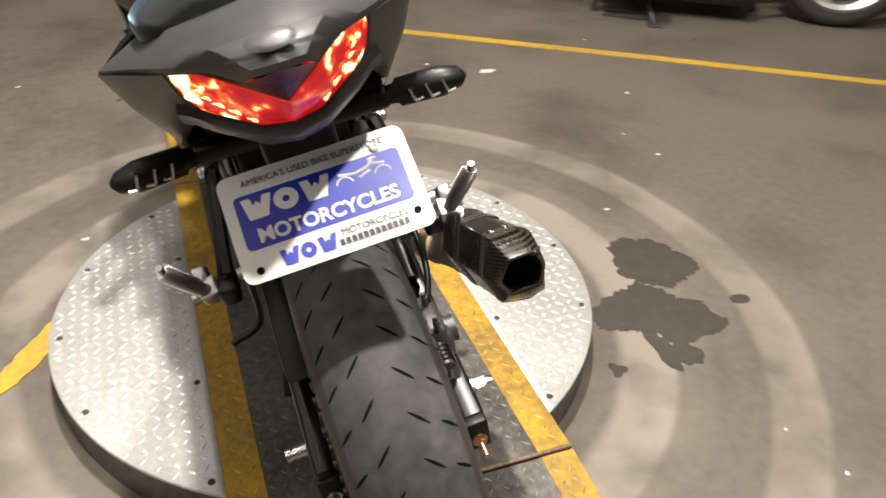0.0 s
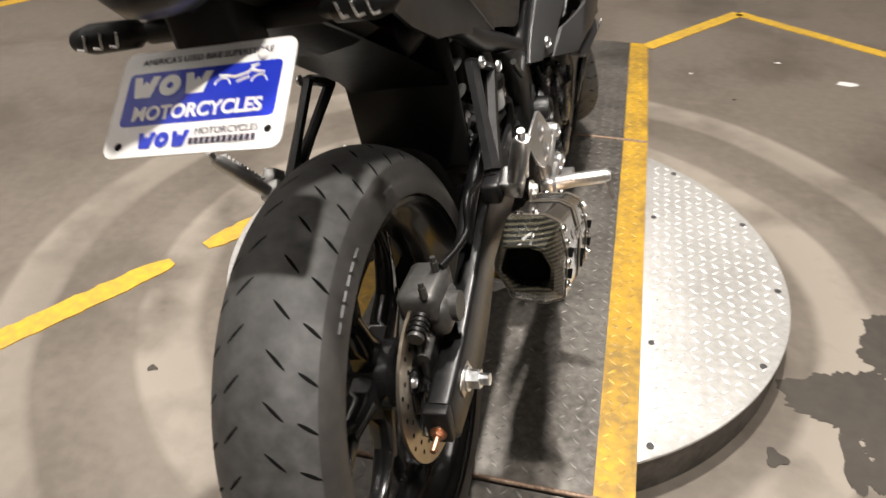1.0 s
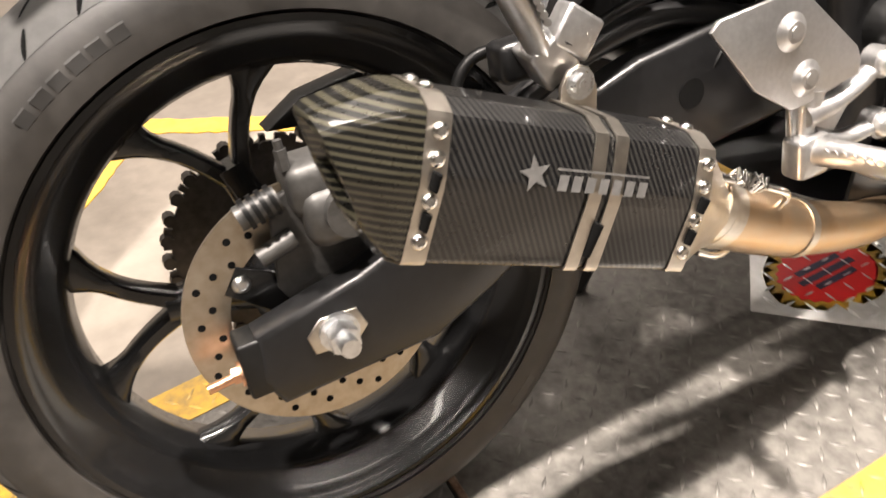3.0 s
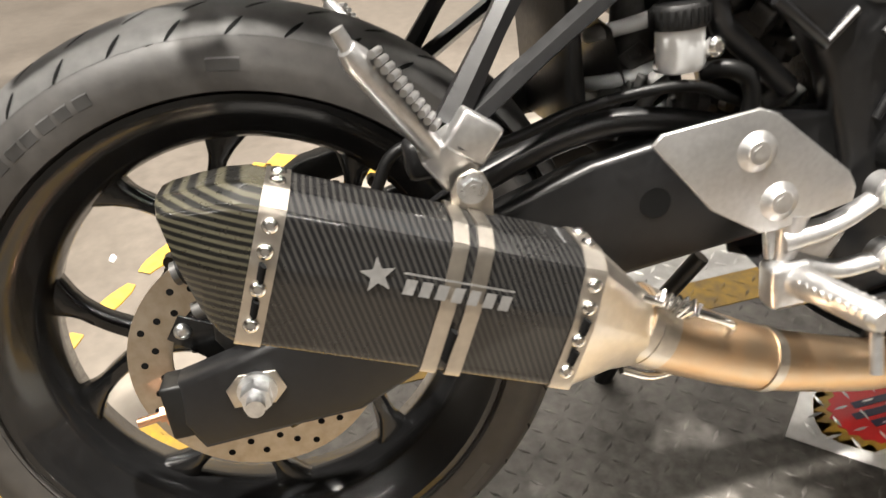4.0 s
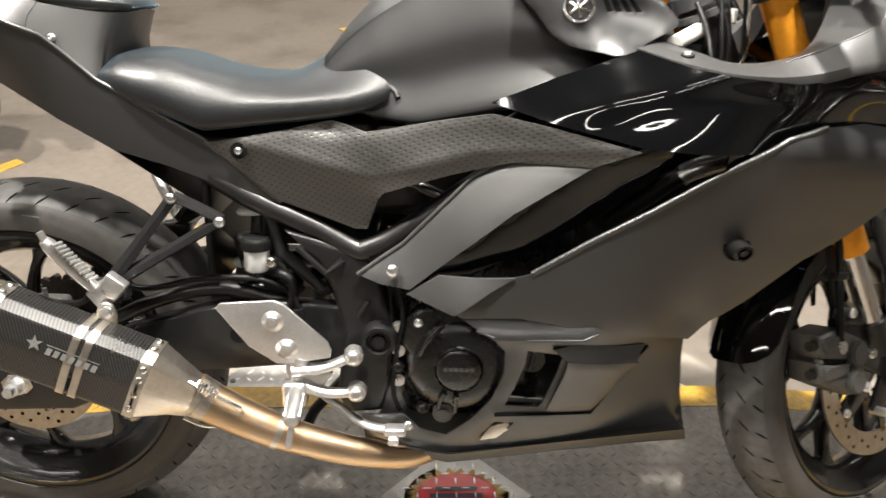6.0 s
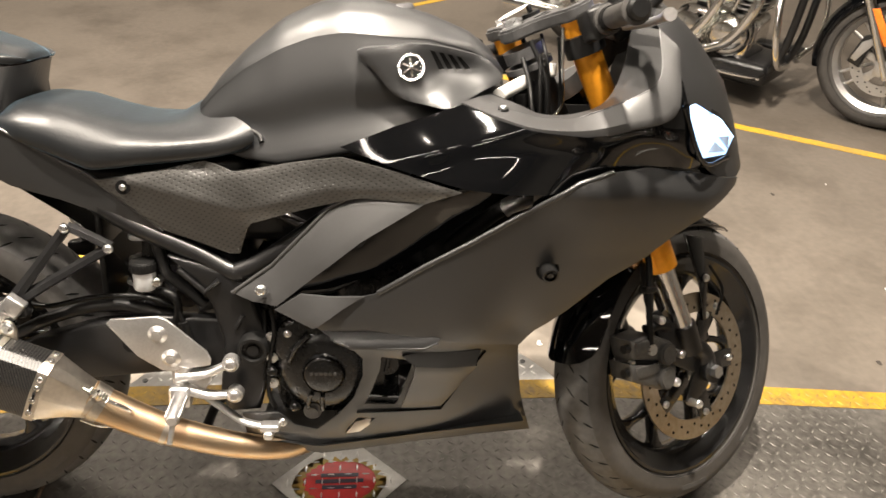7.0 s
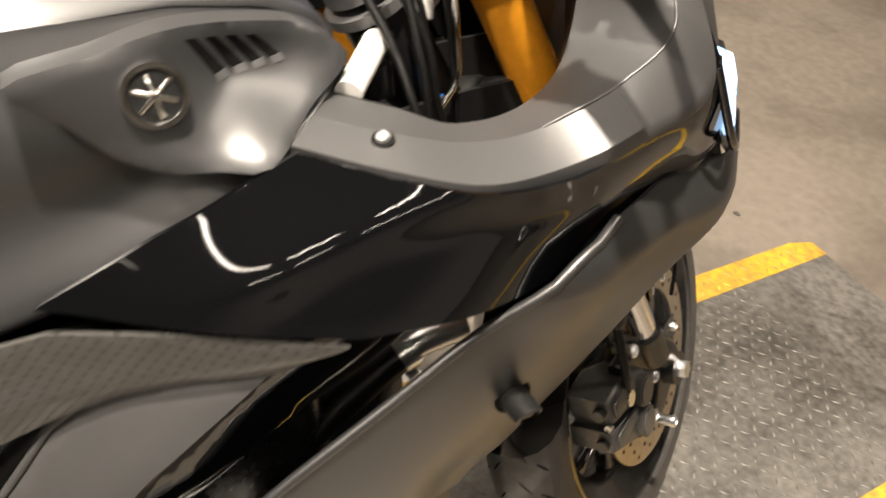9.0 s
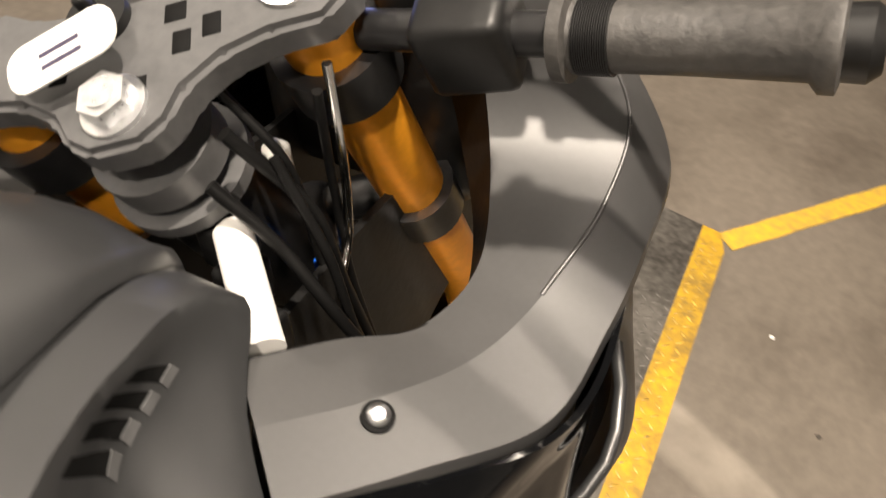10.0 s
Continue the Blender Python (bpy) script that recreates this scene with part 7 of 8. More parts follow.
bmesh.ops.triangulate(tcl, faces=[f for f in tcl.faces if len(f.verts) > 4])
tcl.transform(TOPC)
top_clamp = fp_("top_clamp", tcl, "grey_metal", None, "grey cast top fork clamp")
for x, y, w, h in ((0.034, 0.008, 0.005, 0.007), (0.050, 0.014, 0.005, 0.007), (0.030, 0.028, 0.006, 0.006), (-0.034, 0.008, 0.005, 0.007), (-0.050, 0.014, 0.005, 0.007), (0.012, -0.012, 0.004, 0.005)):
    b = block((x - w, y - h, 0.0095), (x + w, y + h, 0.0106), 0.0004, 1)
    b.transform(TOPC)
    fp_("clamp_pocket", b, "groove", top_clamp, "dark cast pocket")
nt = put(rod((0, -0.022, 0.010), (0, -0.022, 0.022), 0.0135, seg=6), rod((0, -0.022, 0.008), (0, -0.022, 0.0125), 0.0175, seg=28))
put(nt, rod((0, -0.022, 0.022), (0, -0.022, 0.0232), 0.0085, seg=20))
nt.transform(TOPC)
fp_("stem_nut", nt, "zinc", top_clamp, "large bright steering stem nut")
kn = put(rod((-0.012, 0.035, 0.010), (-0.012, 0.035, 0.016), 0.017, seg=28), block((-0.016, 0.031, 0.016), (-0.008, 0.039, 0.030), 0.002))
kn.transform(TOPC)
fp_("ignition_lock", kn, "black_plastic", top_clamp, "black ignition lock with key")
low_c = Matrix.Translation((0, 1.125, 0.752)) @ pose(0, 0, 0, 25, 0, 0)
lc = put(put(block((-0.030, -0.03, -0.014), (0.030, 0.040, 0.014), 0.012), block((-0.112, 0.004, -0.013), (-0.02, 0.036, 0.013), 0.010)), block((0.02, 0.004, -0.013), (0.112, 0.036, 0.013), 0.010))
lc.transform(low_c)
fp_("bottom_clamp", lc, "satin", None, "black bottom fork clamp")
for s in (1, -1):
    fp_("clamp_ring", rod(leg(s, 0.195), leg(s, 0.232), 0.032, seg=28), "satin", None, "black clamp collar")

# handlebars
def bar_side(s):
    a = Vector((s * 0.098, 1.066, 0.922))
    e = Vector((s * 0.325, 0.957, 0.905))
    d = (e - a).normalized()
    b = fp_("clip_on_bar", put(rod(a + d * 0.02, e, 0.011, seg=18), rod(leg(s, 0.028), leg(s, 0.062), 0.034, seg=28)), "satin", None, "black clip-on handlebar")
    g = []
    for t, r in ((0.50, 0.019), (0.505, 0.022), (0.53, 0.022), (0.535, 0.0175), (0.56, 0.0165), (0.75, 0.0160), (0.93, 0.0165), (0.945, 0.021), (0.97, 0.021), (0.975, 0.0165)):
        q = a + d * (t * (e - a).length)
        side = d.cross(Vector((0, 0, 1))).normalized()
        upp = side.cross(d)
        g.append([q + (side * math.cos(k) + upp * math.sin(k)) * r for k in np.linspace(0, 2 * PI, 24, endpoint=False)])
    gp = fp_("grip", loft(g), "grip_rubber", b, "worn dark rubber grip")
    for i in range(16):
        q = a + d * ((0.545 + i * 0.0042) * (e - a).length)
        fp_("grip_rib", rod(q, q + d * 0.0006, 0.0182, seg=24), "black_plastic", gp)
    fp_("bar_end", put(rod(e - d * 0.008, e + d * 0.003, 0.0155, 0.0160, seg=24), rod(e + d * 0.003, e + d * 0.008, 0.0160, 0.012, seg=24)), "black_plastic", b, "black bar end weight")
    sw_ = block((-0.024, -0.022, -0.024), (0.024, 0.022, 0.024), 0.006)
    sw_.transform(Matrix.Translation(a + d * 0.082) @ pose(0, 0, 0, 20, 0, -18 * s))
    swb = fp_("switch_housing", sw_, "black_plastic", b, "black switch housing")
    for k in range(3):
        q = a + d * (0.068 + 0.012 * k)
        fp_("switch_button", block((q.x - 0.004, q.y - 0.004, q.z + 0.022), (q.x + 0.004, q.y + 0.006, q.z + 0.028), 0.001), "grey_metal", swb)
    if s > 0:
        mc = put(block((-0.03, -0.012, -0.014), (0.03, 0.016, 0.016), 0.005), rod((-0.006, 0.018, 0.012), (-0.006, 0.018, 0.05), 0.019, seg=24))
        mc.transform(Matrix.Translation(a + d * 0.060 + Vector((0, 0.04, 0.01))) @ pose(0, 0, 0, 0, 0, -15))
        fp_("master_cylinder", mc, "black_plastic", b, "black brake master cylinder")
    lv = tube([a + d * 0.09 + Vector((0, 0.055, 0.0)), a + d * 0.15 + Vector((0, 0.075, -0.002)), a + d * 0.20 + Vector((0, 0.068, -0.004)), a + d * 0.245 + Vector((0, 0.060, -0.004))], 0.007, 10, 6, radii=(0.009, 0.007, 0.0065, 0.008))
    put(lv, rod(a + d * 0.243 + Vector((0, 0.060, -0.004)), a + d * 0.256 + Vector((0, 0.058, -0.004)), 0.0095, seg=14))
    fp_("hand_lever", lv, "alu", b, "bare aluminium hand lever")
    return b


bar_side(1)
bar_side(-1)

# cables round the steering head
for i, pts in enumerate((((0.05, 1.03, 0.92), (0.075, 1.055, 0.86), (0.085, 1.06, 0.80), (0.09, 1.08, 0.70)), ((0.065, 1.045, 0.90), (0.09, 1.045, 0.84), (0.098, 1.05, 0.77), (0.095, 1.08, 0.70)), ((0.08, 1.07, 0.93), (0.072, 1.08, 0.86), (0.07, 1.085, 0.78), (0.08, 1.09, 0.70)),
                         ((0.04, 1.02, 0.89), (0.07, 1.03, 0.85), (0.10, 1.035, 0.80), (0.115, 1.06, 0.72)), ((-0.05, 1.03, 0.92), (-0.075, 1.055, 0.86), (-0.085, 1.06, 0.78)), ((0.03, 1.05, 0.93), (0.06, 1.06, 0.88), (0.06, 1.07, 0.80), (0.05, 1.10, 0.72)))):
    bp("cable", tube(pts, (0.0042, 0.0032, 0.003, 0.004, 0.004, 0.003)[i], 8, 8), "hose", None, "black control cable")
bp("brake_line", tube([(0.085, 1.075, 0.945), (0.082, 1.08, 0.88), (0.074, 1.085, 0.82), (0.078, 1.065, 0.795)], 0.0028, 8, 8), "chrome", None, "thin bright wire")
bp("blue_clip", block((0.052, 1.070, 0.780), (0.062, 1.080, 0.797), 0.002), "blue", None, "small blue plastic clip")
bp("connector", block((0.034, 1.065, 0.862), (0.048, 1.078, 0.884), 0.003), "white_plastic", None, "small white connector")
for c in ((0.045, 1.02, 0.82), (0.06, 1.01, 0.79), (0.05, 1.04, 0.75), (0.03, 1.03, 0.84)):
    bp("harness_block", block((c[0] - 0.012, c[1] - 0.014, c[2] - 0.016), (c[0] + 0.012, c[1] + 0.014, c[2] + 0.016), 0.004), "black_plastic", None, "black wiring block")
bp("white_tag", put(rod((0.099, 0.976, 0.836), (0.040, 1.026, 0.852), 0.0115, seg=18), rod((0.040, 1.026, 0.852), (0.037, 1.0285, 0.853), 0.0115, 0.009, seg=18)), "paper", None, "white wrapped tag roll by the tank")
tg = rounded(0.031, 0.0135, 0.011, 0.0, 0.0012)
tg.transform(TOPC @ Matrix.Translation((-0.018, 0.004, 0.028)) @ pose(0, 0, 0, 8, -6, 12))
tag = fp_("key_tag", tg, "paper", None, "white oval key tag with dark scrawl")
for k in range(2):
    b = block((-0.012, 0.001 - 0.007 * k, 0.0012), (0.011, 0.0035 - 0.007 * k, 0.0016))
    b.transform(TOPC @ Matrix.Translation((-0.018, 0.004, 0.028)) @ pose(0, 0, 0, 8, -6, 12))
    fp_("scrawl_bar", b, "ink", tag)

# cockpit cowl round the forks
INNER = [(0.092, 0.964, 0.838), (0.120, 1.005, 0.826), (0.150, 1.040, 0.816), (0.160, 1.090, 0.820), (0.144, 1.140, 0.838), (0.126, 1.168, 0.888), (0.106, 1.181, 0.952)]
DEEP = [(0.090, 0.968, 0.812), (0.116, 1.008, 0.798), (0.145, 1.042, 0.785), (0.150, 1.090, 0.785), (0.132, 1.140, 0.80), (0.108, 1.17, 0.84), (0.09, 1.18, 0.90)]
CREASE = [(0.124, 0.938, 0.836), (0.160, 0.985, 0.825), (0.188, 1.035, 0.817), (0.203, 1.089, 0.822), (0.214, 1.150, 0.848), (0.204, 1.204, 0.882), (0.150, 1.212, 0.95)]
OUTER = [(0.156, 0.911, 0.832), (0.196, 0.965, 0.817), (0.236, 1.022, 0.808), (0.241, 1.090, 0.808), (0.240, 1.155, 0.822), (0.228, 1.222, 0.847), (0.165, 1.235, 0.93)]
LIP = [(0.154, 0.910, 0.822), (0.196, 0.963, 0.806), (0.236, 1.020, 0.797), (0.242, 1.090, 0.797), (0.241, 1.158, 0.812), (0.229, 1.228, 0.837), (0.166, 1.243, 0.92)]
cw = skin(INNER, CREASE, inward=(-0.3, 0, -1), thick=0.003)
both("cowl_well", lambda: skin(DEEP, INNER, inward=(0.6, 0.5, 0), thick=0.003), "black_plastic", "black inner wall of the cockpit")
cr, cl = both("cockpit_cowl", lambda: cw, "grey_matte", "matte dark grey cockpit cowl", angle=40)
both("cowl_band", lambda: skin(CREASE, OUTER, LIP, inward=(-0.3, 0, -1), thick=0.003), "grey_matte", "sloping outer band of the cowl", angle=40)
both("cowl_crease", lambda: tube([(x - 0.0006, y, z - 0.0004) for x, y, z in CREASE[3:]], 0.0014, 8, 10), "grey_matte", "crisp crease of the cowl")
for s in (1, -1):
    bp("cowl_bolt", dome_bolt((s * 0.1665, 0.976, 0.8260), (s * 0.35, -0.1, 1), 0.0062), "zinc", cr if s > 0 else cl, "bright cowl bolt")
    bp("bolt_recess", rod((s * 0.164, 0.976, 0.818), (s * 0.1668, 0.9757, 0.8262), 0.0086, seg=24), "groove", cr if s > 0 else cl, "dark recess round the bolt")

# nose
nose = []
for t in np.linspace(0, 1, 11):
    row = []
    w = np.interp(t, (0, 0.25, 0.6, 0.85, 1), (0.112, 0.150, 0.205, 0.192, 0.150))
    dip = np.interp(t, (0, 0.25, 0.6, 0.85, 1), (0.06, 0.09, 0.135, 0.130, 0.075))
    for x in np.linspace(-1, 1, 25):
        y = np.interp(t, (0, 0.25, 0.6, 0.85, 1), (1.255, 1.312, 1.378, 1.412, 1.430)) - dip * abs(x) ** 1.7
        z = np.interp(t, (0, 0.25, 0.6, 0.85, 1), (0.988, 0.945, 0.862, 0.785, 0.722)) - 0.02 * x * x
        row.append(Vector((x * w, y, z)))
    nose.append(row)
ns = loft(nose, closed_ring=False)
ex = bmesh.ops.extrude_face_region(ns, geom=ns.faces[:])
for v in ex["geom"]:
    if isinstance(v, bmesh.types.BMVert):
        v.co.y -= 0.005
bp("windscreen", ns, "matte", None, "dark wrapped windscreen and nose", angle=60)
both("screen_edge", lambda: tube([(0.116, 1.203, 0.968), (0.150, 1.222, 0.925), (0.186, 1.238, 0.880), (0.208, 1.246, 0.843)], 0.0055, 8, 6), "gloss", "gloss black screen edge")
hl_at = surface([(0.209, 1.246, 0.838), (0.178, 1.272, 0.843), (0.146, 1.330, 0.815), (0.112, 1.372, 0.782), (0.140, 1.350, 0.757), (0.199, 1.289, 0.762)])
both("headlight", lambda: shell([(1.246, 0.838), (1.272, 0.843), (1.330, 0.815), (1.368, 0.782), (1.348, 0.757), (1.289, 0.762)], lambda y, z: hl_at(y, z) + 0.004, 0.01, 0.009, rim=0.003), "head_lamp", "lit white headlight lens")
for facet in ([(1.296, 0.770), (1.314, 0.784), (1.344, 0.763)], [(1.322, 0.790), (1.352, 0.786), (1.350, 0.766)]):
    both("lamp_facet", lambda: shell(facet, lambda y, z: hl_at(y, z) + 0.0055, 0.002, 0.006, rim=0.0), "lamp_blue", "bluish reflector facet behind the lens")
both("headlight_back", lambda: shell([(1.240, 0.845), (1.272, 0.850), (1.335, 0.820), (1.376, 0.782), (1.350, 0.750), (1.284, 0.755)], lambda y, z: hl_at(y, z) - 0.010, 0.012, 0.012, rim=0.0), "black_plastic", "black headlight housing")
both("headlight_rim", lambda: tube([(hl_at(y, z) + 0.004, y, z) for y, z in ((1.244, 0.841), (1.287, 0.757), (1.350, 0.752))], 0.004, 8, 6), "gloss", "gloss black headlight rim")
bp("nose_inner", block((-0.10, 1.20, 0.74), (0.10, 1.29, 0.90), 0.03), "black_plastic", None, "black inner nose shell")
ds = block((-0.075, -0.012, -0.05), (0.075, 0.012, 0.05), 0.008)
DM = Matrix.Translation((0, 1.200, 0.965)) @ pose(0, 0, 0, -42, 0, 0)
ds.transform(DM)
dash = bp("dashboard", ds, "black_plastic", None, "black instrument panel")
dp = block((-0.06, -0.0135, -0.036), (0.06, -0.012, 0.036))
dp.transform(DM)
bp("display", dp, "display", dash, "lit bluish display")

# front mudguard
FM = []
for a in list(np.linspace(radians(58), radians(163), 26)) + [radians(k) for k in (165, 167, 168.5, 169.7, 170.5, 171)]:
    r = 0.303
    wdt = np.interp(a, [radians(k) for k in (58, 72, 120, 155, 163, 167, 169.7, 171)], (0.022, 0.050, 0.066, 0.069, 0.066, 0.058, 0.044, 0.026))
    FM.append([Vector((0, FRONT.y, FRONT.z)) + Vector((x, (r - 7.5 * x * x) * math.cos(a), (r - 7.5 * x * x) * math.sin(a))) for x in np.linspace(-wdt, wdt, 11)])
fm = loft(FM, closed_ring=False)
ex = bmesh.ops.extrude_face_region(fm, geom=fm.faces[:])
for v in ex["geom"]:
    if isinstance(v, bmesh.types.BMVert):
        v.co += (Vector((0, FRONT.y, FRONT.z)) - v.co).normalized() * 0.004
fp_("front_mudguard", fm, "gloss", None, "gloss black front mudguard", angle=50)
for s in (1, -1):
    w = slab([(1.345, 0.560), (1.395, 0.550), (1.412, 0.47), (1.408, 0.385), (1.398, 0.385), (1.388, 0.46)], s * 0.066, s * 0.072, 0.003)
    fp_("mudguard_stay", w, "gloss", None, "gloss black mudguard stay")

# front caliper on the right leg
fc = bmesh.new()
put(fc, slab([(1.158, 0.388), (1.205, 0.395), (1.262, 0.372), (1.280, 0.352), (1.275, 0.330), (1.235, 0.340), (1.165, 0.352)], 0.052, 0.112, 0.008))
put(fc, slab([(1.156, 0.346), (1.232, 0.334), (1.276, 0.322), (1.272, 0.292), (1.235, 0.284), (1.160, 0.314)], 0.052, 0.112, 0.008))
put(fc, slab([(1.165, 0.375), (1.255, 0.355), (1.262, 0.305), (1.17, 0.322)], 0.056, 0.106, 0.004))
fcal = fp_("front_caliper", fc, "dark_metal", None, "dusty dark grey front brake caliper")
for y, z in ((1.243, 0.352), (1.240, 0.308)):
    fp_("piston_bore", put(rod((0.110, y, z), (0.120, y, z), 0.0205, seg=24), rod((0.120, y, z), (0.1225, y, z), 0.017, seg=24)), "dark_metal", fcal)
for z0, z1 in ((0.384, 0.362), (0.338, 0.318)):
    fp_("caliper_rib", slab([(1.166, z0), (1.222, z0 + 0.001), (1.226, z1 + 0.004), (1.168, z1)], 0.110, 0.1155, 0.002), "dark_metal", fcal)
fp_("pad_pin", rod((0.104, 1.160, 0.349), (0.104, 1.262, 0.331), 0.0045, seg=10), "zinc", fcal, "dull pad pin")
fp_("pad_slot", slab([(1.168, 0.352), (1.228, 0.341), (1.229, 0.333), (1.169, 0.343)], 0.106, 0.1085, 0.0005), "groove", fcal, "dark slot between the caliper halves")
for z in (0.372, 0.328):
    fp_("slider_pin", rod((0.098, 1.150, z), (0.098, 1.166, z), 0.008, seg=12), "satin", fcal)
fp_("slider_boot", tube([(0.10, 1.205, 0.40), (0.102, 1.235, 0.405), (0.10, 1.262, 0.398)], 0.010, 12, 4), "hose", fcal, "rubber slider boot")
fp_("caliper_bracket", slab([(1.225, 0.425), (1.245, 0.430), (1.35, 0.355), (1.385, 0.335), (1.385, 0.262), (1.335, 0.228), (1.318, 0.245), (1.345, 0.295), (1.29, 0.318), (1.262, 0.342)], 0.086, 0.095, 0.003), "satin", fcal, "black caliper bracket")
for y, z in ((1.231, 0.416), (1.284, 0.345), (1.270, 0.294), (1.331, 0.240)):
    fp_("caliper_bolt", put(dome_bolt((0.113, y, z), (1, 0, 0), 0.0085), rod((0.09, y, z), (0.113, y, z), 0.0075, seg=14)), "zinc", fcal, "bright caliper bolt")
fp_("bleed_screw", put(rod((0.105, 1.212, 0.388), (0.105, 1.212, 0.405), 0.0048, seg=6), rod((0.105, 1.212, 0.405), (0.105, 1.212, 0.413), 0.0034, seg=10)), "dark_metal", fcal)
fp_("front_brake_hose", tube([(0.112, 1.205, 0.372), (0.116, 1.199, 0.41), (0.114, 1.198, 0.46), (0.108, 1.205, 0.53), (0.09, 1.19, 0.62), (0.08, 1.16, 0.72)], 0.0058, 10, 8), "hose", None, "black front brake hose")
fp_("hose_joint", rod((0.108, 1.205, 0.366), (0.118, 1.205, 0.366), 0.0105, seg=14), "zinc", None, "plated hose joint")
fp_("hose_clip", block((0.104, 1.188, 0.47), (0.122, 1.212, 0.482), 0.003), "black_plastic")
fp_("hose_clip", slab([(1.205, 0.52), (1.235, 0.52), (1.240, 0.43), (1.225, 0.42), (1.215, 0.46)], 0.084, 0.090, 0.002), "black_plastic", None, "black hose guide")
fp_("wheel_sensor_cable", tube([(0.10, 1.40, 0.40), (0.105, 1.412, 0.45), (0.10, 1.38, 0.50)], 0.003, 8, 6), "hose")
for y, z in ((1.43, 0.41), (1.40, 0.47)):
    fp_("fork_guard_bolt", dome_bolt((0.075, y, z), (1, 0, 0), 0.008), "zinc")


# ---- other parked motorcycles ----
def cast_wheel(root, y, R, half, rim_r, key, spokes, name, disc_x=None):
    tm = Matrix.Translation((0, y, R))

    def wp(n, bm, k, parent, label="", angle=40):
        bm.transform(tm)
        return part(n, bm, MAT[k], parent, label, angle)
    tyre = wp(name + "_tyre", lathe(tyre_profile(R, half, rim_r, half * 0.75, half * 0.75), 72), "rubber", root, "black road tyre", 60)
    h = half * 0.75
    rim = wp(name + "_rim", lathe([(rim_r - 0.02, -h * 0.6), (rim_r + 0.008, -h), (rim_r - 0.01, -h * 0.6), (rim_r - 0.01, h * 0.6), (rim_r + 0.008, h), (rim_r - 0.02, h * 0.6), (rim_r - 0.024, 0)], 64, True), key, root, "cast wheel rim")
    wp("hub", lathe([(0.0, -0.06), (0.03, -0.06), (0.045, -0.045), (0.038, 0), (0.045, 0.045), (0.03, 0.06), (0.0, 0.06)], 32), key, rim)
    for i in range(spokes):
        a = 2 * PI * i / spokes
        for d in (-0.14, 0.14):
            p0 = Vector((0, 0.035 * math.cos(a + d * 3), 0.035 * math.sin(a + d * 3)))
            p1 = Vector((0, (rim_r - 0.012) * math.cos(a + d), (rim_r - 0.012) * math.sin(a + d)))
            wp("spoke", tube([p0, p0.lerp(p1, 0.5), p1], 0.010, 8, radii=(0.011, 0.008, 0.009)), key, rim)
    if disc_x:
        disc = wp("brake_disc", lathe([(0.10, disc_x - 0.0025), (0.148, disc_x - 0.0025), (0.148, disc_x + 0.0025), (0.10, disc_x + 0.0025)], 56, True), "plate_alu", root, "drilled silver brake disc", 30)
        for i in range(5):
            a = 2 * PI * i / 5 + 0.3
            wp("disc_arm", slab([(0.03 * math.cos(a - 0.6), 0.03 * math.sin(a - 0.6)), (0.108 * math.cos(a - 0.15), 0.108 * math.sin(a - 0.15)), (0.108 * math.cos(a + 0.15), 0.108 * math.sin(a + 0.15)), (0.03 * math.cos(a + 0.6), 0.03 * math.sin(a + 0.6))], disc_x - 0.003, disc_x + 0.003, 0.001), "alu", disc)
        holes = bmesh.new()
        for i in range(36):
            a = 2 * PI * i / 36
            r = 0.112 + 0.012 * (i % 3)
            put(holes, rod((disc_x - 0.003, r * math.cos(a), r * math.sin(a)), (disc_x + 0.003, r * math.cos(a), r * math.sin(a)), 0.004, seg=8))
        wp("drill_pattern", holes, "groove", disc)
    return tyre


def arc_guard(centre_y, R, r, a0, a1, w, root, key, label):
    rings = []
    for a in np.linspace(radians(a0), radians(a1), 20):
        rings.append([Vector((x, centre_y, R)) + Vector((0, (r - 9 * x * x) * math.cos(a), (r - 9 * x * x) * math.sin(a))) for x in np.linspace(-w, w, 11)])
    bm = loft(rings, closed_ring=False)
    ex = bmesh.ops.extrude_face_region(bm, geom=bm.faces[:])
    for v in ex["geom"]:
        if isinstance(v, bmesh.types.BMVert):
            v.co += (Vector((v.co.x, centre_y, R)) - v.co).normalized() * 0.004
    return part("fender", bm, MAT[key], root, label, 50)


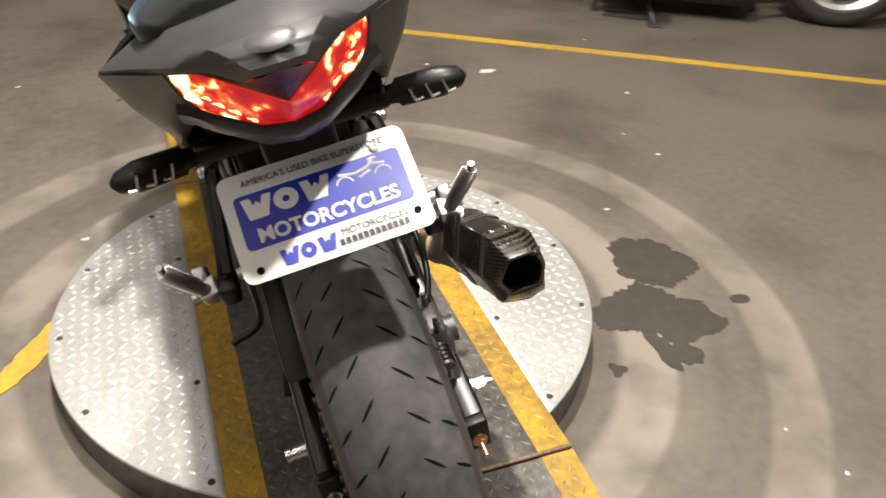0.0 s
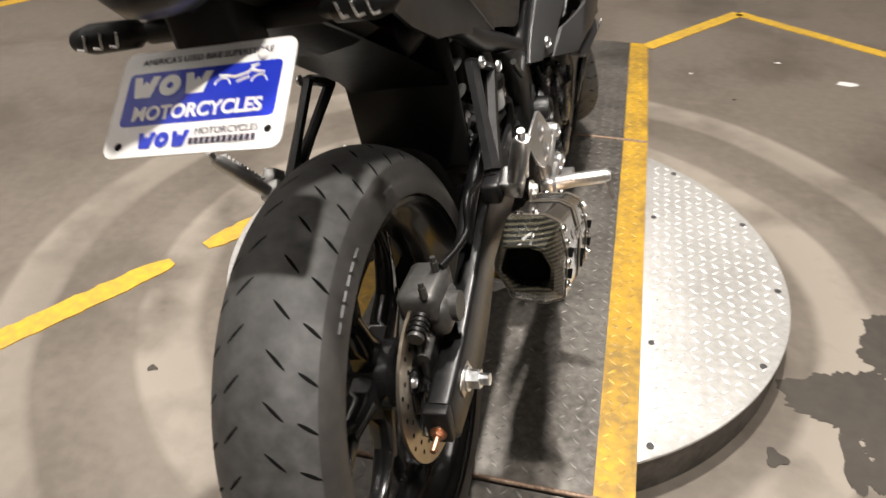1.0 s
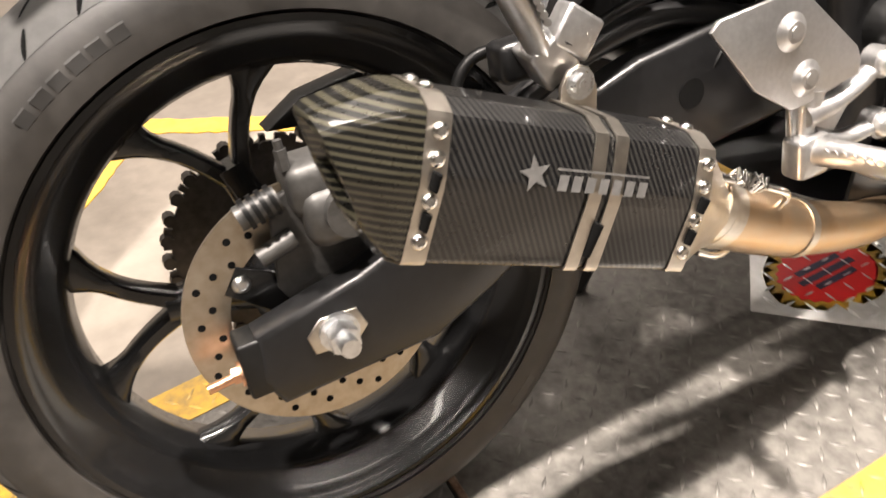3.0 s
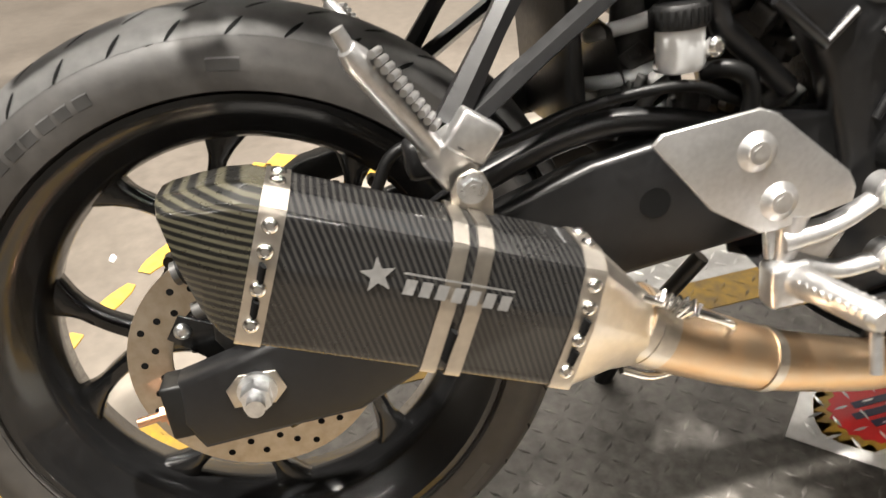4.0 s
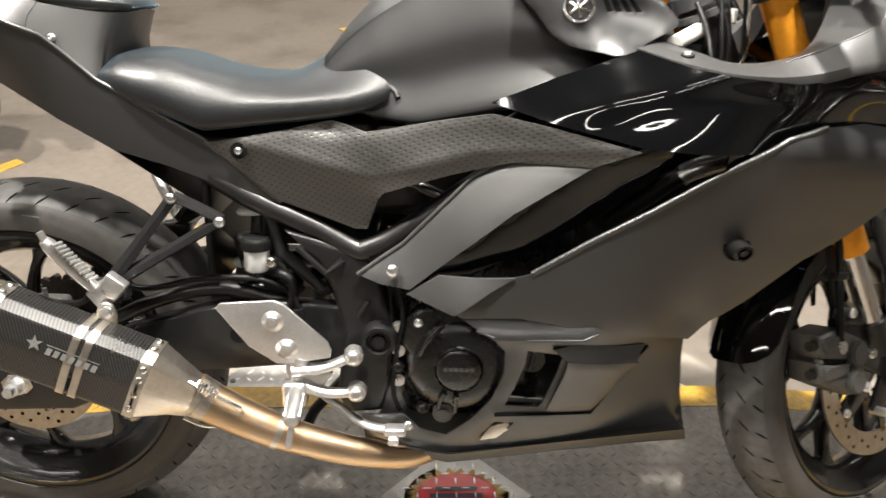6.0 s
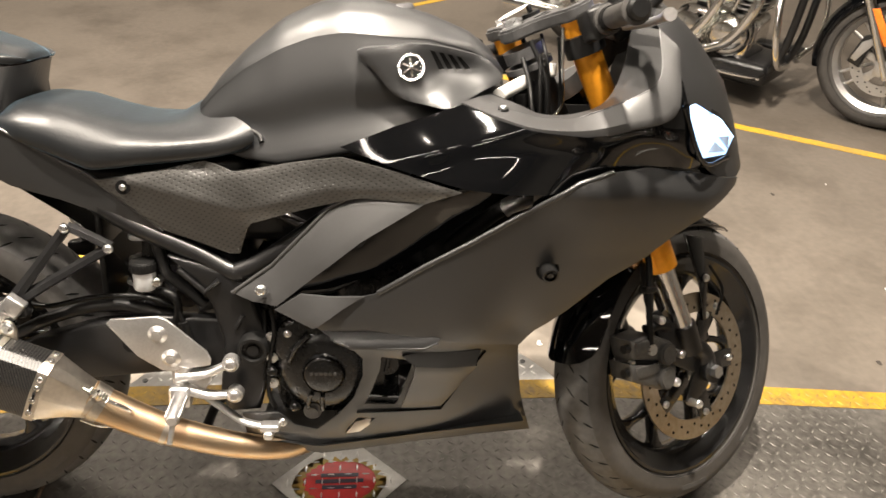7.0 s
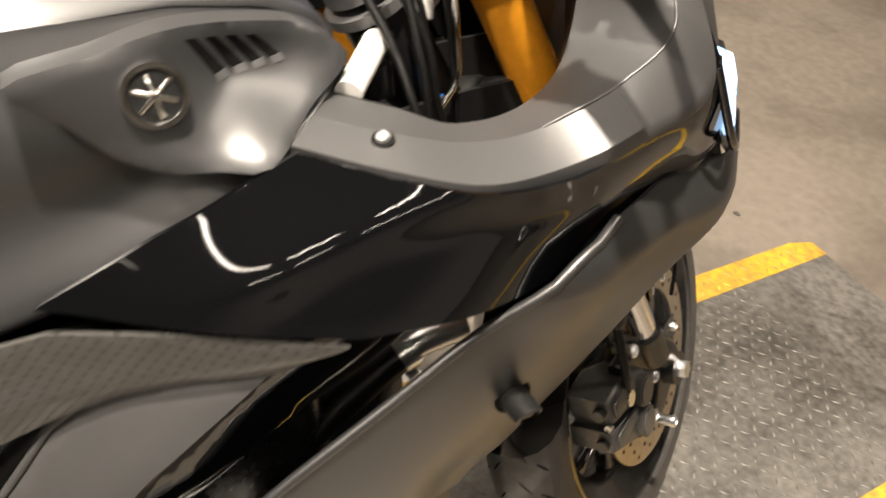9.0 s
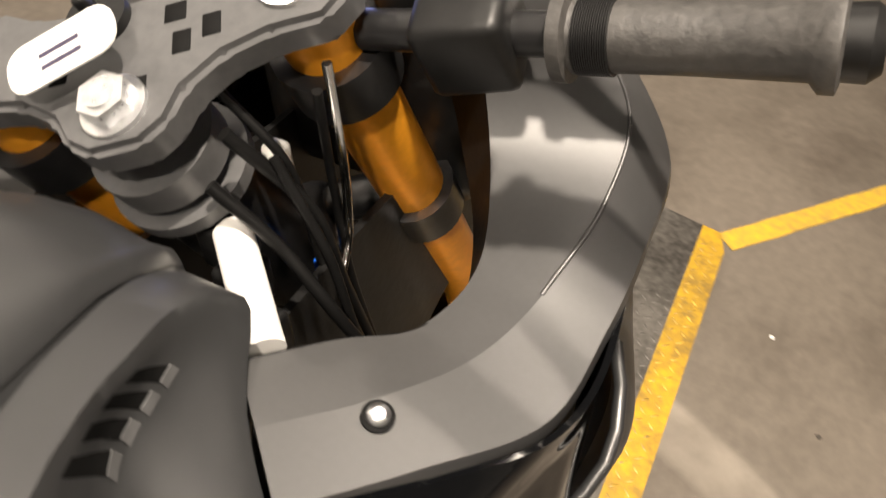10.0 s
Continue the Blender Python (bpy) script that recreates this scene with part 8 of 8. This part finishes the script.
def cruiser(m, label):
    """A big chromed twin: the front wheel touches the floor at the origin, +y ahead."""
    c = group_root("cruiser_motorcycle", m, label, "motorcycle")

    def q(name, bm, key, parent=None, lab="", angle=35):
        return part(name, bm, MAT[key], parent or c, lab, angle)
    cast_wheel(c, 0.0, 0.315, 0.062, 0.235, "alu", 5, "front", 0.075)
    cast_wheel(c, -1.62, 0.315, 0.075, 0.225, "alu", 5, "rear")
    arc_guard(0.0, 0.315, 0.34, 38, 196, 0.075, c, "gloss", "gloss black front fender")
    arc_guard(-1.62, 0.315, 0.34, -5, 150, 0.085, c, "gloss", "gloss black rear fender")
    for s in (1, -1):
        f = q("fork_leg", rod((s * 0.105, 0.03, 0.26), (s * 0.105, -0.16, 0.62), 0.026, seg=20), "chrome", None, "silver fork slider")
        q("fork_tube", rod((s * 0.105, -0.16, 0.62), (s * 0.105, -0.34, 0.98), 0.021, seg=20), "chrome", f)
        q("fork_foot", block((s * 0.105 - 0.022, -0.035, 0.265), (s * 0.105 + 0.022, 0.06, 0.345), 0.012), "alu", f, "cast fork foot")
        q("amber_reflector", slab([(-0.02, 0.405), (0.015, 0.41), (-0.085, 0.56), (-0.115, 0.552)], s * 0.131, s * 0.137, 0.003), "orange", f, "long amber side reflector")
        cal = q("front_caliper", slab([(-0.16, 0.30), (-0.12, 0.42), (-0.06, 0.455), (-0.03, 0.43), (-0.085, 0.36), (-0.10, 0.28)], s * 0.055, s * 0.108, 0.012), "satin", None, "black brake caliper with silver face")
        q("caliper_face", slab([(-0.145, 0.32), (-0.115, 0.40), (-0.075, 0.425), (-0.065, 0.40), (-0.10, 0.345), (-0.12, 0.31)], s * 0.108, s * 0.113, 0.002), "alu", cal)
        q("engine_guard", tube([(s * 0.06, -0.42, 0.20), (s * 0.30, -0.40, 0.26), (s * 0.36, -0.42, 0.42), (s * 0.28, -0.46, 0.60), (s * 0.05, -0.44, 0.68)], 0.016, 12, 6), "chrome", None, "chrome engine guard")
        q("frame_rail", tube([(s * 0.10, -0.40, 0.72), (s * 0.12, -0.45, 0.24), (s * 0.13, -0.60, 0.13), (s * 0.13, -1.1, 0.13), (s * 0.12, -1.3, 0.30)], 0.019, 12, 5), "satin", None, "black lower frame rail")
        fb = q("floorboard", block((s * 0.29 - 0.06, -0.78, 0.175), (s * 0.29 + 0.06, -0.46, 0.195), 0.008), "black_plastic", None, "black rider floorboard")
        q("board_edge", tube([(s * 0.35, -0.78, 0.186), (s * 0.355, -0.6, 0.186), (s * 0.34, -0.45, 0.19)], 0.006, 8, 4), "chrome", fb)
    q("crankcase", block((-0.14, -1.02, 0.17), (0.14, -0.60, 0.40), 0.05, 3), "chrome", None, "polished engine crankcase")
    # block added low down to deepen the dark band near the floor
    q("low_block", block((-0.17, -1.22, 0.085), (0.17, -0.48, 0.20), 0.03, 3), "satin", None, "low black block that deepens the dark under the bike")
    cv = lathe([(0.0, 0.185), (0.06, 0.185), (0.08, 0.175), (0.10, 0.16), (0.11, 0.13)], 36)
    cv.transform(Matrix.Translation((0, -0.72, 0.30)))
    q("cam_cover", cv, "chrome", None, "round chrome cam cover")
    cv = lathe([(0.0, 0.18), (0.05, 0.18), (0.09, 0.165), (0.105, 0.13)], 36)
    cv.transform(Matrix.Translation((0, -0.93, 0.29)))
    q("clutch_cover", cv, "chrome", None, "round chrome cover")
    for k, tilt in ((-0.70, 20), (-0.88, -22)):
        root = q("cylinder", rod((0, k, 0.36), (0, k + 0.32 * math.sin(radians(tilt)), 0.36 + 0.32), 0.062, seg=24), "satin", None, "finned black cylinder")
        for i in range(9):
            z = 0.42 + i * 0.024
            y = k + (z - 0.36) * math.sin(radians(tilt))
            q("cooling_fin", block((-0.088, y - 0.082, z), (0.088, y + 0.082, z + 0.006), 0.002, 1), "alu", root)
        q("rocker_cover", block((-0.09, k + 0.31 * math.sin(radians(tilt)) - 0.08, 0.64), (0.09, k + 0.31 * math.sin(radians(tilt)) + 0.08, 0.71), 0.025), "chrome", root, "chrome rocker cover")
        q("exhaust_header", tube([(0.09, k + 0.05, 0.58), (0.18, k + 0.11, 0.50), (0.20, k + 0.02, 0.30), (0.20, k - 0.15, 0.22), (0.20, -1.2, 0.215)], 0.026, 16, 8), "chrome", None, "chrome exhaust header")
    ac = lathe([(0.0, 0.195), (0.075, 0.195), (0.098, 0.18), (0.105, 0.14)], 40)
    ac.transform(Matrix.Translation((0, -0.79, 0.545)))
    q("air_cleaner", ac, "chrome", None, "round chrome air cleaner")
    q("silencer", rod((0.20, -1.18, 0.215), (0.22, -2.02, 0.225), 0.046, 0.050, seg=28), "chrome", None, "long chrome silencer")
    q("push_rod_tube", rod((0.11, -0.74, 0.36), (0.11, -0.68, 0.62), 0.012, seg=12), "chrome")
    q("push_rod_tube", rod((0.11, -0.84, 0.36), (0.11, -0.90, 0.62), 0.012, seg=12), "chrome")
    q("fuel_tank", loft([[Vector((x * w, y, z + h * zz)) for x, zz in ((0, 1), (0.6, 0.9), (1, 0.45), (0.9, 0.0), (0.0, -0.1), (-0.9, 0.0), (-1, 0.45), (-0.6, 0.9))] for y, w, z, h in ((-0.42, 0.06, 0.80, 0.13), (-0.52, 0.14, 0.76, 0.22), (-0.75, 0.17, 0.74, 0.25), (-0.95, 0.13, 0.73, 0.20), (-1.02, 0.07, 0.73, 0.13))]), "gloss", None, "gloss black fuel tank", 50)
    q("saddle", loft([[Vector((x * w, y, z + 0.10 * zz)) for x, zz in ((0, 1), (0.7, 0.9), (1, 0.3), (0.8, 0), (-0.8, 0), (-1, 0.3), (-0.7, 0.9))] for y, w, z in ((-1.0, 0.11, 0.70), (-1.15, 0.17, 0.66), (-1.35, 0.17, 0.68), (-1.6, 0.13, 0.74))]), "seat", None, "black saddle", 50)
    st = q("side_stand", tube([(-0.14, -0.62, 0.17), (-0.24, -0.70, 0.08), (-0.30, -0.74, 0.008)], 0.011, 10, 4), "satin", None, "black side stand")
    q("stand_foot", block((-0.345, -0.79, 0.0), (-0.265, -0.71, 0.010), 0.004), "dark_metal", st)
    q("handlebar", tube([(-0.40, -0.62, 1.06), (-0.22, -0.42, 1.08), (0, -0.36, 1.02), (0.22, -0.42, 1.08), (0.40, -0.62, 1.06)], 0.0125, 12, 6), "chrome", None, "chrome handlebar")
    return c


cruiser(pose(-2.17, 3.13, FLOOR, 0, 0, -45), "black and chrome cruiser parked beyond the yellow line")
cruiser(pose(1.58, 3.10, FLOOR, 0, 0, 57), "black cruiser on its side stand beyond the bay line")


def street_bike(m):
    """A street bike: the rear wheel touches the floor at the origin, +y ahead."""
    c = group_root("street_motorcycle", m, "dark street motorcycle with black wheels parked nearby", "motorcycle")

    def q(name, bm, key, parent=None, lab="", angle=35):
        return part(name, bm, MAT[key], parent or c, lab, angle)
    cast_wheel(c, 0.0, 0.305, 0.068, 0.222, "rim", 5, "rear")
    cast_wheel(c, 1.38, 0.30, 0.058, 0.22, "rim", 5, "front", 0.07)
    for s in (1, -1):
        pin = lathe([(0.224, s * 0.052), (0.232, s * 0.054), (0.232, s * 0.056), (0.224, s * 0.055)], 64, True)
        pin.transform(Matrix.Translation((0, 0, 0.305)))
        q("rim_line", pin, "alu", None, "thin silver rim line")
        q("swingarm", slab([(-0.06, 0.29), (-0.05, 0.34), (0.5, 0.43), (0.5, 0.37), (0.0, 0.27)], s * 0.085, s * 0.11, 0.006), "satin", None, "black swingarm")
        q("fork_leg", rod((s * 0.09, 1.38, 0.28), (s * 0.09, 1.06, 0.95), 0.024, seg=20), "satin", None, "black fork leg")
    q("engine", block((-0.17, 0.50, 0.20), (0.17, 0.95, 0.62), 0.05, 3), "engine", None, "black engine")
    q("fuel_tank", block((-0.14, 0.55, 0.72), (0.14, 1.0, 0.98), 0.07, 4), "gloss", None, "black fuel tank")
    q("seat", block((-0.12, -0.15, 0.74), (0.12, 0.56, 0.83), 0.035, 3), "seat", None, "black seat")
    q("tail_fairing", slab([(-0.35, 0.78), (-0.32, 0.86), (0.2, 0.76), (0.3, 0.66), (0.05, 0.68)], -0.10, 0.10, 0.02), "matte", None, "dark tail fairing")
    hp = q("plate_holder", slab([(-0.40, 0.50), (-0.30, 0.74), (-0.26, 0.75), (-0.36, 0.50)], -0.09, 0.09, 0.006), "black_plastic", None, "black plate holder")
    q("licence_plate", slab([(-0.435, 0.475), (-0.385, 0.595), (-0.378, 0.593), (-0.428, 0.472)], -0.09, 0.09, 0.001), "milky", hp, "pale plate with dark marks")
    for i in range(7):
        q("mark_bar", slab([(-0.421, 0.515), (-0.402, 0.562), (-0.400, 0.561), (-0.419, 0.514)], -0.074 + i * 0.021, -0.060 + i * 0.021), "ink", hp)
    q("handlebar", tube([(-0.36, 0.92, 1.02), (-0.15, 1.0, 1.05), (0.15, 1.0, 1.05), (0.36, 0.92, 1.02)], 0.011, 10, 5), "satin", None, "black handlebar")
    st = q("side_stand", tube([(-0.12, 0.5, 0.2), (-0.22, 0.44, 0.06), (-0.25, 0.42, 0.008)], 0.010, 10, 3), "satin", None, "black side stand")
    q("stand_foot", block((-0.29, 0.39, 0.0), (-0.22, 0.45, 0.008), 0.003), "dark_metal", st)
    return c


street_bike(pose(-1.52, -1.10, FLOOR, 0, 0, 193))
